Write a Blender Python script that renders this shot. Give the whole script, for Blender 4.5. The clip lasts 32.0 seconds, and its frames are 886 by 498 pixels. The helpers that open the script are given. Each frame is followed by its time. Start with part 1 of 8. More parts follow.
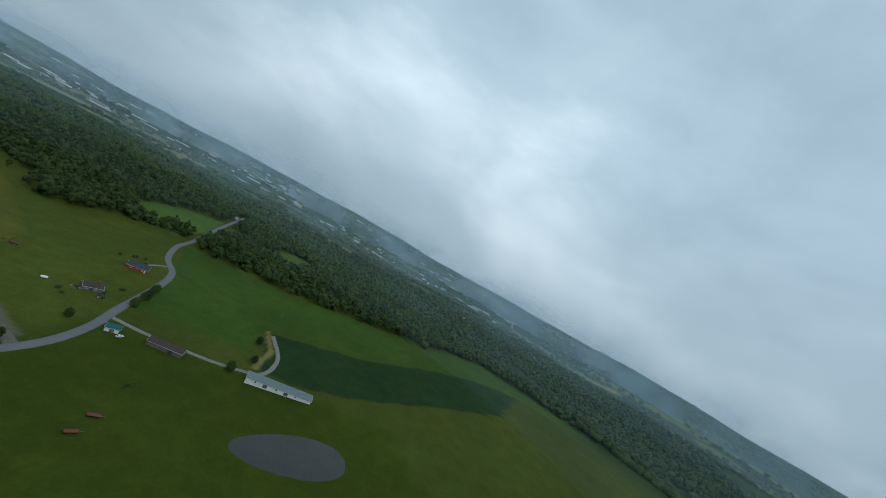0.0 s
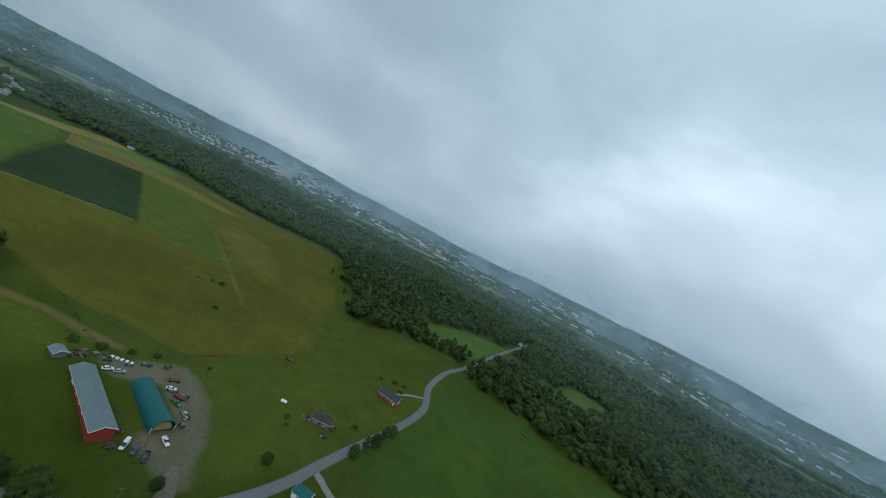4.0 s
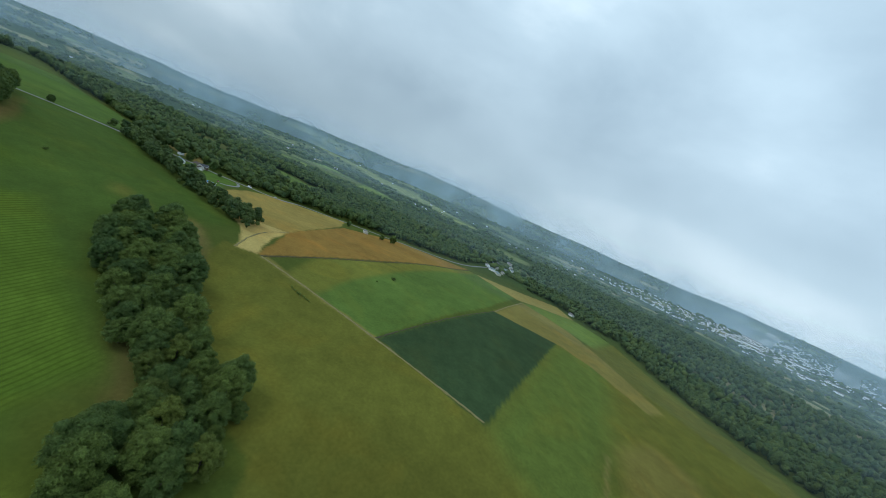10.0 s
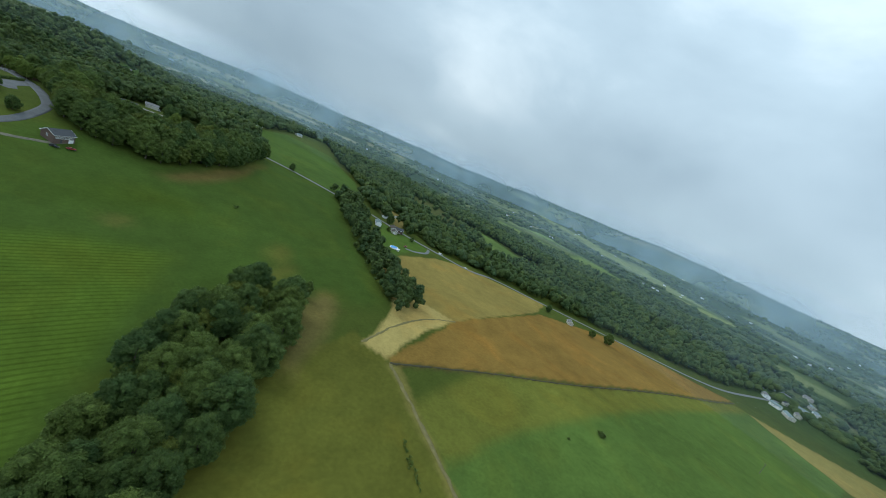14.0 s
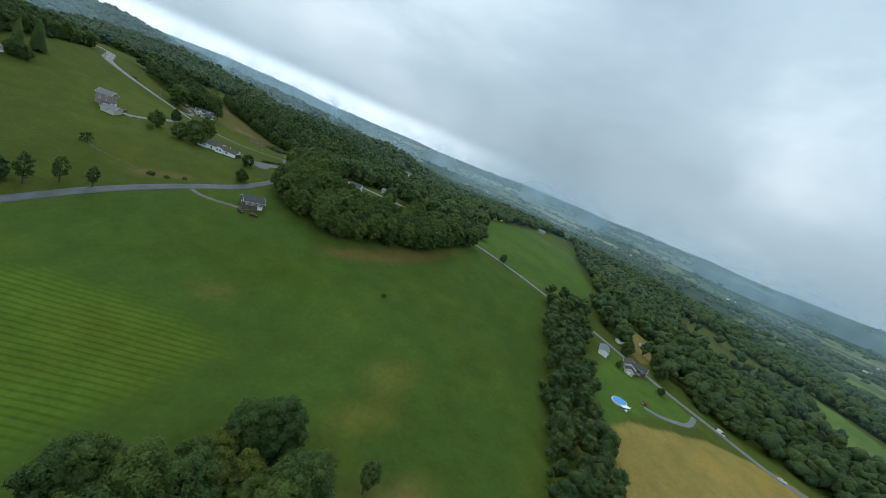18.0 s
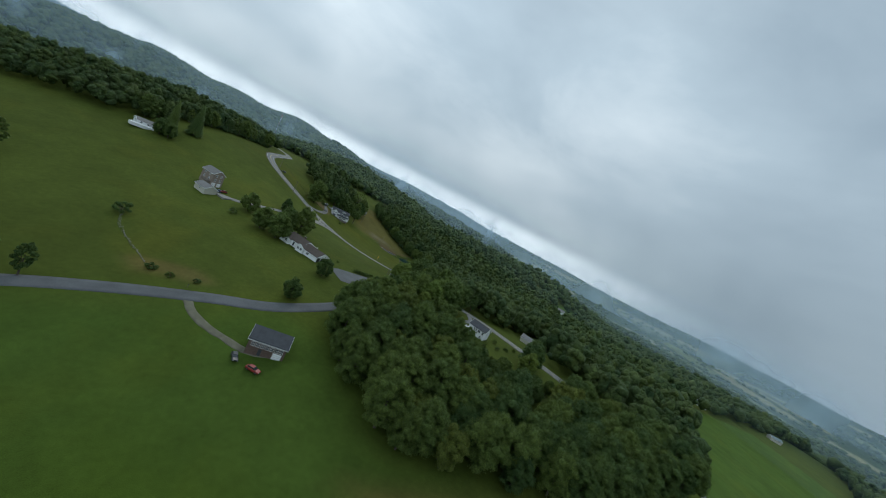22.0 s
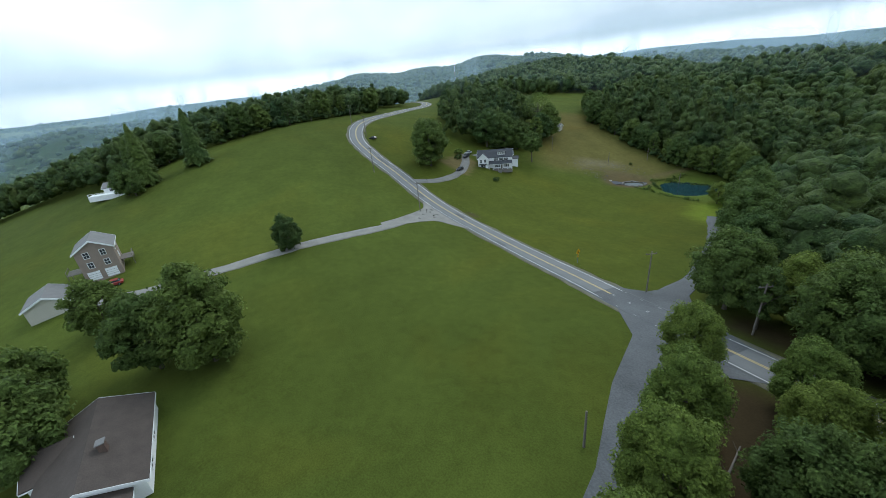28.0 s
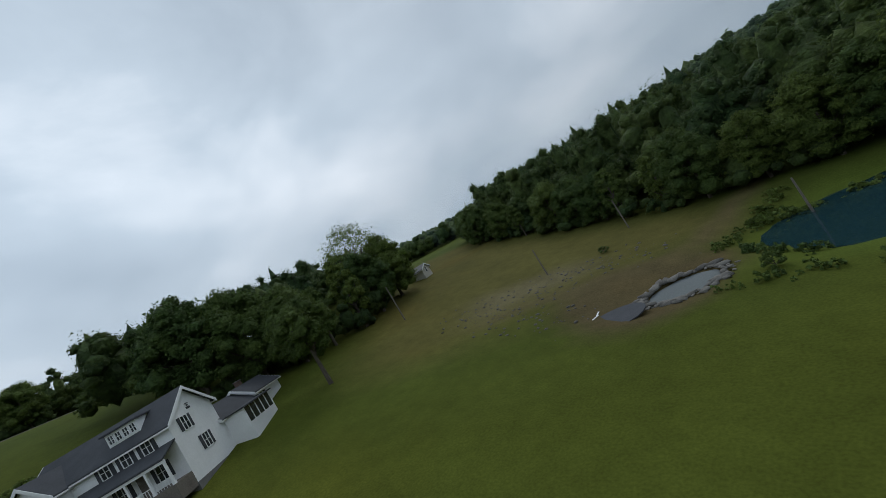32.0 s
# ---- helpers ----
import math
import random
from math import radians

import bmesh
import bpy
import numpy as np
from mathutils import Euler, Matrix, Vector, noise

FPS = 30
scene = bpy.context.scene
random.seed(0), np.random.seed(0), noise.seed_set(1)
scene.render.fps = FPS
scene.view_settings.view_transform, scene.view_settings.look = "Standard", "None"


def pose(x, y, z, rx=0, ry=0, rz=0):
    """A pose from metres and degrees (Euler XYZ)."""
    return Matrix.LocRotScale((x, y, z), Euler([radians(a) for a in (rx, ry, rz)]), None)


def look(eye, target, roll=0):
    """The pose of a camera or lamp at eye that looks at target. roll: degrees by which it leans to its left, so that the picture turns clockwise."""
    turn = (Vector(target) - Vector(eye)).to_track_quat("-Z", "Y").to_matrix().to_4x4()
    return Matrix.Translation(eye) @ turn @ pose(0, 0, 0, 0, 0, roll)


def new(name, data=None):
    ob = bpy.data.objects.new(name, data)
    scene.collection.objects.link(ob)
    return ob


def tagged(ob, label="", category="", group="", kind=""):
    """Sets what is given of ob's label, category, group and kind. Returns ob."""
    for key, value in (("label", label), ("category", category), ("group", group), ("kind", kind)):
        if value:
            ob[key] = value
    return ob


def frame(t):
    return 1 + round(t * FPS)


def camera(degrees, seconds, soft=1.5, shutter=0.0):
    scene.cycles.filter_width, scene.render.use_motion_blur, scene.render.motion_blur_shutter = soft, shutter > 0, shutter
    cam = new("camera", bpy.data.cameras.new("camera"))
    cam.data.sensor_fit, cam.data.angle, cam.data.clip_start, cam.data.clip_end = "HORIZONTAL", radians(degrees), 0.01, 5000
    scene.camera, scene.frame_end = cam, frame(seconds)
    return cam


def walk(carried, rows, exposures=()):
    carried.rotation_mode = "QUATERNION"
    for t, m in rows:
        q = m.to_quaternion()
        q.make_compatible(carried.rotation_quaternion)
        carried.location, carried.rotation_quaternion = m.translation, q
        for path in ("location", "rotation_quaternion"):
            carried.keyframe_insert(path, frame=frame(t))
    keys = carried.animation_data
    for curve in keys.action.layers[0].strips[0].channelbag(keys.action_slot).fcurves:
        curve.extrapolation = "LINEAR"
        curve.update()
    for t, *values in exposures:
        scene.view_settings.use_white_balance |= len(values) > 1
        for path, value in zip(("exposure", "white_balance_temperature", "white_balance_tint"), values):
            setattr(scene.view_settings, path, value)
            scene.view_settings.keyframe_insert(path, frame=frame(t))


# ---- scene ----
# ------------------------------------------------------------------ camera
cam = camera(99.8, 32.0, soft=0.55)
PATH = [
    (0.0, pose(-92.47, -75.34, 91.51, 92.56, -29.38, -13.57)),
    (0.5, pose(-92.07, -57.75, 90.39, 89.58, -30.14, -9.41)),
    (1.0, pose(-91.73, -40.11, 89.25, 88.85, -29.22, -2.21)),
    (1.5, pose(-91.62, -22.44, 88.17, 90.99, -28.58, 2.77)),
    (2.0, pose(-91.86, -4.62, 87.23, 89.59, -26.41, 6.89)),
    (2.5, pose(-92.61, 13.22, 86.35, 86.32, -27.37, 12.69)),
    (3.0, pose(-94.28, 30.70, 85.39, 88.16, -28.35, 22.92)),
    (3.5, pose(-97.25, 47.56, 84.26, 88.67, -27.47, 26.96)),
    (4.0, pose(-101.64, 63.67, 82.98, 87.98, -27.42, 35.02)),
    (4.5, pose(-107.22, 78.96, 81.78, 90.13, -25.93, 41.36)),
    (5.0, pose(-116.46, 92.05, 81.59, 89.90, -26.33, 46.62)),
    (5.5, pose(-127.45, 104.09, 81.85, 89.62, -26.71, 51.90)),
    (6.0, pose(-139.83, 115.17, 82.37, 89.31, -27.06, 57.21)),
    (6.5, pose(-153.25, 125.40, 82.99, 88.96, -27.39, 62.52)),
    (7.0, pose(-169.03, 133.69, 83.82, 89.35, -26.17, 66.70)),
    (7.5, pose(-185.50, 141.51, 84.79, 89.08, -25.99, 74.41)),
    (8.0, pose(-202.60, 148.62, 85.81, 94.47, -29.34, 79.96)),
    (8.5, pose(-220.22, 154.70, 86.86, 95.47, -27.01, 82.24)),
    (9.0, pose(-238.24, 159.45, 87.96, 93.17, -28.60, 91.67)),
    (9.5, pose(-256.46, 162.44, 89.02, 94.87, -27.98, 93.06)),
    (10.0, pose(-274.59, 163.43, 90.00, 80.26, -23.15, 103.95)),
    (10.5, pose(-292.32, 162.27, 90.73, 82.62, -25.03, 106.57)),
    (11.0, pose(-309.48, 158.91, 91.18, 78.66, -23.70, 114.72)),
    (11.5, pose(-326.03, 153.50, 91.36, 80.97, -24.92, 117.86)),
    (12.0, pose(-341.95, 146.51, 91.36, 83.30, -25.36, 119.22)),
    (12.5, pose(-357.32, 138.41, 91.25, 80.49, -25.12, 124.80)),
    (13.0, pose(-372.23, 129.66, 91.09, 80.75, -22.95, 127.34)),
    (13.5, pose(-386.68, 120.51, 90.89, 77.29, -26.51, 132.86)),
    (14.0, pose(-400.91, 111.05, 90.67, 76.19, -22.97, 139.47)),
    (14.5, pose(-415.29, 101.59, 90.44, 76.59, -24.12, 142.64)),
    (15.0, pose(-431.29, 92.56, 89.90, 76.41, -23.54, 149.38)),
    (15.5, pose(-448.25, 83.84, 89.25, 76.31, -22.94, 156.08)),
    (16.0, pose(-464.04, 74.35, 88.43, 76.28, -22.34, 162.75)),
    (16.5, pose(-476.52, 63.02, 87.38, 76.33, -21.74, 169.40)),
    (17.0, pose(-482.40, 47.73, 85.84, 75.93, -20.88, 174.55)),
    (17.5, pose(-486.34, 31.82, 84.20, 76.61, -23.51, 176.34)),
    (18.0, pose(-488.43, 15.57, 82.41, 75.42, -21.74, -178.67)),
    (18.5, pose(-488.94, -0.76, 80.57, 76.55, -21.99, -176.16)),
    (19.0, pose(-487.99, -17.24, 78.75, 76.76, -23.14, -174.76)),
    (19.5, pose(-485.68, -33.97, 77.13, 81.78, -25.12, -169.10)),
    (20.0, pose(-482.68, -50.69, 75.88, 83.71, -26.03, -167.67)),
    (20.5, pose(-479.16, -67.44, 75.22, 82.10, -26.57, -161.19)),
    (21.0, pose(-475.09, -83.88, 75.19, 83.23, -28.42, -159.21)),
    (21.5, pose(-470.44, -100.11, 75.63, 83.43, -30.31, -158.27)),
    (22.0, pose(-465.32, -116.23, 76.24, 83.58, -27.45, -153.51)),
    (22.5, pose(-460.04, -132.05, 76.88, 82.29, -28.99, -148.19)),
    (23.0, pose(-454.85, -147.44, 77.56, 81.94, -29.10, -143.61)),
    (23.5, pose(-449.72, -162.49, 78.29, 81.57, -28.79, -138.51)),
    (24.0, pose(-444.20, -177.51, 79.10, 88.02, -8.63, -132.85)),
    (24.5, pose(-437.80, -192.55, 79.83, 86.66, -7.17, -134.48)),
    (25.0, pose(-430.64, -207.57, 80.37, 73.70, -2.83, -131.89)),
    (25.5, pose(-423.26, -222.34, 80.42, 73.17, -5.03, -130.57)),
    (26.0, pose(-413.48, -237.11, 77.98, 71.79, -3.97, -128.08)),
    (26.5, pose(-402.62, -251.87, 74.38, 70.46, -2.84, -125.62)),
    (27.0, pose(-391.30, -266.41, 70.14, 69.19, -1.66, -123.18)),
    (27.5, pose(-380.17, -280.54, 65.79, 67.96, -0.43, -120.78)),
    (28.0, pose(-369.62, -293.63, 61.05, 65.60, 5.67, -121.19)),
    (28.5, pose(-358.39, -306.85, 56.16, 71.80, 9.73, -121.65)),
    (29.0, pose(-346.48, -320.15, 51.17, 69.08, 14.57, -125.60)),
    (29.5, pose(-334.42, -333.57, 46.19, 69.15, 19.48, -128.40)),
    (30.0, pose(-322.76, -347.45, 41.15, 67.09, 16.30, -126.72)),
    (30.5, pose(-312.10, -362.21, 36.01, 68.73, 23.01, -129.47)),
    (31.0, pose(-302.01, -378.24, 30.52, 84.45, 24.48, -128.86)),
    (31.5, pose(-291.94, -394.64, 26.45, 90.48, 33.44, -128.51)),
    (32.0, pose(-281.71, -410.47, 23.66, 92.77, 31.16, -132.74)),
]
walk(cam, PATH, exposures=[
    (0.0, -0.27, 5850, 2), (4.0, -0.17, 5850, 2), (7.0, 0.04, 5850, 2), (9.0, 0.18, 5850, 2), (10.0, 0.40, 5850, 2), (11.0, 0.43, 5900, 2), (12.0, 0.33, 5900, 2), (13.0, 0.42, 5900, 2), (14.0, 0.52, 5900, 2), (17.0, 0.50, 5950, 3), (19.0, 0.38, 6000, 4), (20.0, 0.14, 6000, 4),
    (23.0, 0.08, 6100, 5), (24.2, -0.02, 6100, 5), (25.0, 0.36, 6150, 6), (27.5, 0.84, 6000, 6), (28.0, 0.83, 6000, 6), (29.0, 0.56, 6200, 8), (30.0, 0.68, 6400, 10), (31.0, 0.22, 6250, 10), (32.0, -0.02, 6250, 11)])

# ------------------------------------------------------------------ world, sun
SUN_AZ, SUN_EL = radians(150), radians(48)
world = bpy.data.worlds.new("overcast_sky")
scene.world = world
world.use_nodes = True
wn, wl = world.node_tree.nodes, world.node_tree.links
wn.clear()


def wnode(kind, **inputs):
    n = wn.new(kind)
    for k, v in inputs.items():
        n.inputs[k].default_value = v
    return n


def wmath(op):
    n = wn.new("ShaderNodeMath")
    n.operation = op
    return n


w_tc = wnode("ShaderNodeTexCoord")
w_sky = wnode("ShaderNodeTexSky")
w_sky.sky_type, w_sky.sun_disc, w_sky.sun_elevation, w_sky.sun_rotation = "NISHITA", False, SUN_EL, SUN_AZ
# cloud deck: soft broad banks with smaller billows on them, a little flattened
w_sep = wnode("ShaderNodeSeparateXYZ")
wl.new(w_tc.outputs["Generated"], w_sep.inputs[0])
w_zz = wmath("ABSOLUTE")
wl.new(w_sep.outputs[2], w_zz.inputs[0])
w_flat = wn.new("ShaderNodeVectorMath")
w_flat.operation = "MULTIPLY"
w_flat.inputs[1].default_value = (1.0, 1.0, 1.9)
wl.new(w_tc.outputs["Generated"], w_flat.inputs[0])
w_n1 = wnode("ShaderNodeTexNoise", Scale=2.3, Detail=7.0, Roughness=0.52, Distortion=0.25)
w_n2 = wnode("ShaderNodeTexNoise", Scale=1.05, Detail=1.5, Roughness=0.4)
for q in (w_n1, w_n2):
    wl.new(w_flat.outputs[0], q.inputs["Vector"])
w_sum = wn.new("ShaderNodeMix")
w_sum.data_type = "FLOAT"
w_sum.inputs["Factor"].default_value = 0.5
wl.new(w_n1.outputs["Fac"], w_sum.inputs["A"])
wl.new(w_n2.outputs["Fac"], w_sum.inputs["B"])
w_r1 = wn.new("ShaderNodeValToRGB")
w_r1.color_ramp.elements[0].position = 0.33
w_r1.color_ramp.elements[0].color = (0.40, 0.48, 0.55, 1)
w_r1.color_ramp.elements[1].position = 0.70
w_r1.color_ramp.elements[1].color = (0.92, 0.98, 1.02, 1)
w_mid = w_r1.color_ramp.elements.new(0.52)
w_mid.color = (0.56, 0.65, 0.72, 1)
wl.new(w_sum.outputs["Result"], w_r1.inputs[0])
w_mix = wn.new("ShaderNodeMix")
w_mix.data_type = "RGBA"
w_mix.inputs["Factor"].default_value = 0.94
w_dim = wn.new("ShaderNodeMix")
w_dim.data_type, w_dim.blend_type = "RGBA", "MULTIPLY"
w_dim.inputs["Factor"].default_value = 1.0
w_dim.inputs["B"].default_value = (0.1, 0.1, 0.1, 1)
wl.new(w_sky.outputs[0], w_dim.inputs["A"])
wl.new(w_dim.outputs["Result"], w_mix.inputs["A"])
wl.new(w_r1.outputs[0], w_mix.inputs["B"])
# bright gap under the cloud deck, low over the south-eastern hills
w_side = wn.new("ShaderNodeVectorMath")
w_side.operation = "DOT_PRODUCT"
w_side.inputs[1].default_value = (math.sin(radians(125)), math.cos(radians(125)), 0)
wl.new(w_tc.outputs["Generated"], w_side.inputs[0])
w_arc = wnode("ShaderNodeMapRange")
w_arc.interpolation_type = "SMOOTHSTEP"
for k, v in (("From Min", 0.3), ("From Max", 0.97), ("To Min", 0.0), ("To Max", 1.0)):
    w_arc.inputs[k].default_value = v
wl.new(w_side.outputs["Value"], w_arc.inputs["Value"])
w_band = wnode("ShaderNodeMapRange")
w_band.interpolation_type = "SMOOTHSTEP"
for k, v in (("From Min", 0.022), ("From Max", 0.06), ("To Min", 1.0), ("To Max", 0.0)):
    w_band.inputs[k].default_value = v
wl.new(w_zz.outputs[0], w_band.inputs["Value"])
w_gap = wmath("MULTIPLY")
wl.new(w_arc.outputs["Result"], w_gap.inputs[0])
wl.new(w_band.outputs["Result"], w_gap.inputs[1])
w_lit = wn.new("ShaderNodeMix")
w_lit.data_type = "RGBA"
wl.new(w_gap.outputs[0], w_lit.inputs["Factor"])
# the deck is thinner and brighter towards the north
w_side2 = wnode("ShaderNodeMapRange")
for k, v in (("From Min", -1.0), ("From Max", 1.0), ("To Min", 0.74), ("To Max", 1.16)):
    w_side2.inputs[k].default_value = v
w_east = wn.new("ShaderNodeVectorMath")
w_east.operation = "DOT_PRODUCT"
w_east.inputs[1].default_value = (math.sin(radians(25)), math.cos(radians(25)), 0)
wl.new(w_tc.outputs["Generated"], w_east.inputs[0])
wl.new(w_east.outputs["Value"], w_side2.inputs["Value"])
w_grad = wn.new("ShaderNodeMix")
w_grad.data_type, w_grad.blend_type = "RGBA", "MULTIPLY"
w_grad.inputs["Factor"].default_value = 1.0
wl.new(w_mix.outputs["Result"], w_grad.inputs["A"])
wl.new(w_side2.outputs["Result"], w_grad.inputs["B"])
# and thickens towards the horizon
w_low = wnode("ShaderNodeMapRange")
w_low.interpolation_type = "SMOOTHSTEP"
for k, v in (("From Min", 0.0), ("From Max", 0.5), ("To Min", 0.80), ("To Max", 1.10)):
    w_low.inputs[k].default_value = v
wl.new(w_zz.outputs[0], w_low.inputs["Value"])
w_thick = wn.new("ShaderNodeMix")
w_thick.data_type, w_thick.blend_type = "RGBA", "MULTIPLY"
w_thick.inputs["Factor"].default_value = 1.0
wl.new(w_grad.outputs["Result"], w_thick.inputs["A"])
wl.new(w_low.outputs["Result"], w_thick.inputs["B"])
wl.new(w_thick.outputs["Result"], w_lit.inputs["A"])
w_lit.inputs["B"].default_value = (1.2, 1.24, 1.27, 1)
w_bg = wnode("ShaderNodeBackground", Strength=1.0)
wl.new(w_lit.outputs["Result"], w_bg.inputs[0])
w_out = wnode("ShaderNodeOutputWorld")
wl.new(w_bg.outputs[0], w_out.inputs[0])

sun_data = bpy.data.lights.new("sun", "SUN")
sun_data.energy, sun_data.angle, sun_data.color = 0.7, radians(25), (1.0, 0.97, 0.92)
sun = new("sun", sun_data)
sun.matrix_world = look((0, 0, 500), (-math.sin(SUN_AZ) * 500, -math.cos(SUN_AZ) * 500, 500 - math.tan(SUN_EL) * 500))


# ------------------------------------------------------------------ materials
def material(name, color, rough=0.8, metal=0.0, vary=0.25, scale=1.0, fine=8.0, bump=0.3, island=0.0, objvar=0.0, spec=0.3, tint=None):
    """A surface with two scales of colour variation and a fine relief. scale: coarse pattern per metre."""
    m = bpy.data.materials.new(name)
    m.use_nodes = True
    nt = m.node_tree
    n, l = nt.nodes, nt.links
    b = n["Principled BSDF"]
    b.inputs["Roughness"].default_value = rough
    b.inputs["Metallic"].default_value = metal
    b.inputs["Specular IOR Level"].default_value = spec
    tc = n.new("ShaderNodeTexCoord")
    src = tc.outputs["Object"]
    n1 = n.new("ShaderNodeTexNoise")
    n1.inputs["Scale"].default_value, n1.inputs["Detail"].default_value = scale, 4
    n2 = n.new("ShaderNodeTexNoise")
    n2.inputs["Scale"].default_value, n2.inputs["Detail"].default_value = scale * fine, 3
    for t in (n1, n2):
        l.new(src, t.inputs["Vector"])
    add = n.new("ShaderNodeMath")
    add.operation = "ADD"
    l.new(n1.outputs["Fac"], add.inputs[0])
    l.new(n2.outputs["Fac"], add.inputs[1])
    last = add.outputs[0]
    if island or objvar:
        rnd = n.new("ShaderNodeNewGeometry").outputs["Random Per Island"] if island else n.new("ShaderNodeObjectInfo").outputs["Random"]
        mul = n.new("ShaderNodeMath")
        mul.operation = "MULTIPLY_ADD"
        l.new(rnd, mul.inputs[0])
        mul.inputs[1].default_value = island or objvar
        l.new(last, mul.inputs[2])
        sub = n.new("ShaderNodeMath")
        sub.operation = "SUBTRACT"
        l.new(mul.outputs[0], sub.inputs[0])
        sub.inputs[1].default_value = (island or objvar) / 2
        last = sub.outputs[0]
    mr = n.new("ShaderNodeMapRange")
    mr.inputs["From Min"].default_value, mr.inputs["From Max"].default_value = 0.55, 1.45
    l.new(last, mr.inputs["Value"])
    mix = n.new("ShaderNodeMix")
    mix.data_type = "RGBA"
    lo = tuple(c * (1 - vary) for c in color)
    hi = tuple(min(1, c * (1 + vary)) for c in (tint or color))
    mix.inputs["A"].default_value, mix.inputs["B"].default_value = (*lo, 1), (*hi, 1)
    l.new(mr.outputs["Result"], mix.inputs["Factor"])
    l.new(mix.outputs["Result"], b.inputs["Base Color"])
    if bump:
        bp = n.new("ShaderNodeBump")
        bp.inputs["Strength"].default_value = bump
        bp.inputs["Distance"].default_value = 0.4 / (scale * fine)
        l.new(n2.outputs["Fac"], bp.inputs["Height"])
        l.new(bp.outputs["Normal"], b.inputs["Normal"])
    return m


M = {}


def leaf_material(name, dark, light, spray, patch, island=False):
    """Foliage: clumps of leaves, the shade in the gaps between them put into the colour, and a tone that drifts from
    tree to tree.
    """
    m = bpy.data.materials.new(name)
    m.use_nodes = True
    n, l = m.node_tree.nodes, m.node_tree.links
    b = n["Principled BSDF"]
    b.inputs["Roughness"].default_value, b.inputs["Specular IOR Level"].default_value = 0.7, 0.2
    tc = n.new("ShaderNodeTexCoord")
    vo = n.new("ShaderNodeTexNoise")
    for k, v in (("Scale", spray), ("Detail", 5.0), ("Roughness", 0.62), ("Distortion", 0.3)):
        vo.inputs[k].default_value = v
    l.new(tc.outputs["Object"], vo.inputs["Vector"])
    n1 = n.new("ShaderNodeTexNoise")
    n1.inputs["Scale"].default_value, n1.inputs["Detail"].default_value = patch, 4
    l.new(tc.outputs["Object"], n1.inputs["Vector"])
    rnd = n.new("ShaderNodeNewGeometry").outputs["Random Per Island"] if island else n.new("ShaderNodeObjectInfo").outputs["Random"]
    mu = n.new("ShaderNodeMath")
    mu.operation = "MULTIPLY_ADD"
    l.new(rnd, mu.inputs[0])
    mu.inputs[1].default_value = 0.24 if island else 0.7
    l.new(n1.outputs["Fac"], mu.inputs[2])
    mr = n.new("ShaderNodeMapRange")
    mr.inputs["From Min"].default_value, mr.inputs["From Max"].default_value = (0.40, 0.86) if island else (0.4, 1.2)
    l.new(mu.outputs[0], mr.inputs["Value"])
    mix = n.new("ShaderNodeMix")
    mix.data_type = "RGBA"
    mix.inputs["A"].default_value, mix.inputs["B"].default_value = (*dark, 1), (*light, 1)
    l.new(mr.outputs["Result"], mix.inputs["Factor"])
    # low spots of the relief are darkened in the colour, as shade between sprays
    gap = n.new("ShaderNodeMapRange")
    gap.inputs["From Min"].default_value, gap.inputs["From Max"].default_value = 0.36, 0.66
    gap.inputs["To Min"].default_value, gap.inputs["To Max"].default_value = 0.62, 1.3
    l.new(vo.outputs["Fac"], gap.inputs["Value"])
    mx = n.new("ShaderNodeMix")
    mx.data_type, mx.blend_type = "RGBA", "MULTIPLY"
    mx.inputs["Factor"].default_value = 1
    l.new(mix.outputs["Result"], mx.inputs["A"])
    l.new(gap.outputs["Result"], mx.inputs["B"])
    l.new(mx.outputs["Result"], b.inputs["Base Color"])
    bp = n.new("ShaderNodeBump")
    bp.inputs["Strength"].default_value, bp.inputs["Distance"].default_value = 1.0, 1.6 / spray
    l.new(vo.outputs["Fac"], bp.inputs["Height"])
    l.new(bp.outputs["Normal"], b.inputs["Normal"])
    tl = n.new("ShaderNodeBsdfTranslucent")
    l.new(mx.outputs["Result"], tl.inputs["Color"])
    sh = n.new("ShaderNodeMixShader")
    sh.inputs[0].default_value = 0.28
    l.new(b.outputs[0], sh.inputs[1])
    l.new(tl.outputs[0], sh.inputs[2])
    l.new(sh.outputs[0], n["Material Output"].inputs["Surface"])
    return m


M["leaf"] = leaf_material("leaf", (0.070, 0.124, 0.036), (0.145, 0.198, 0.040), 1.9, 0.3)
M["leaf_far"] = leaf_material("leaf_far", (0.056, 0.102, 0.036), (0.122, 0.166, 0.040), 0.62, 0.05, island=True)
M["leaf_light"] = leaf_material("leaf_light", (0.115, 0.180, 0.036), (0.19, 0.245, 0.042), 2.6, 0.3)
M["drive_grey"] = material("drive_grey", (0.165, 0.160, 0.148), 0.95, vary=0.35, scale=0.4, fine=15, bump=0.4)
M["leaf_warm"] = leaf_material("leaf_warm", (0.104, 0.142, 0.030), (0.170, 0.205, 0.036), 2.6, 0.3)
M["bark"] = material("bark", (0.10, 0.085, 0.065), 0.9, vary=0.35, scale=2, bump=0.6)
M["asphalt"] = material("asphalt", (0.150, 0.152, 0.152), 0.8, vary=0.18, scale=0.25, fine=30, bump=0.15)
M["asphalt_new"] = material("asphalt_new", (0.094, 0.097, 0.100), 0.8, vary=0.45, scale=0.14, fine=30, bump=0.15)
M["gravel"] = material("gravel", (0.215, 0.205, 0.185), 0.95, vary=0.25, scale=0.4, fine=20, bump=0.4)
M["verge"] = material("verge", (0.13, 0.122, 0.085), 0.95, vary=0.4, scale=0.5, fine=12, bump=0.4)
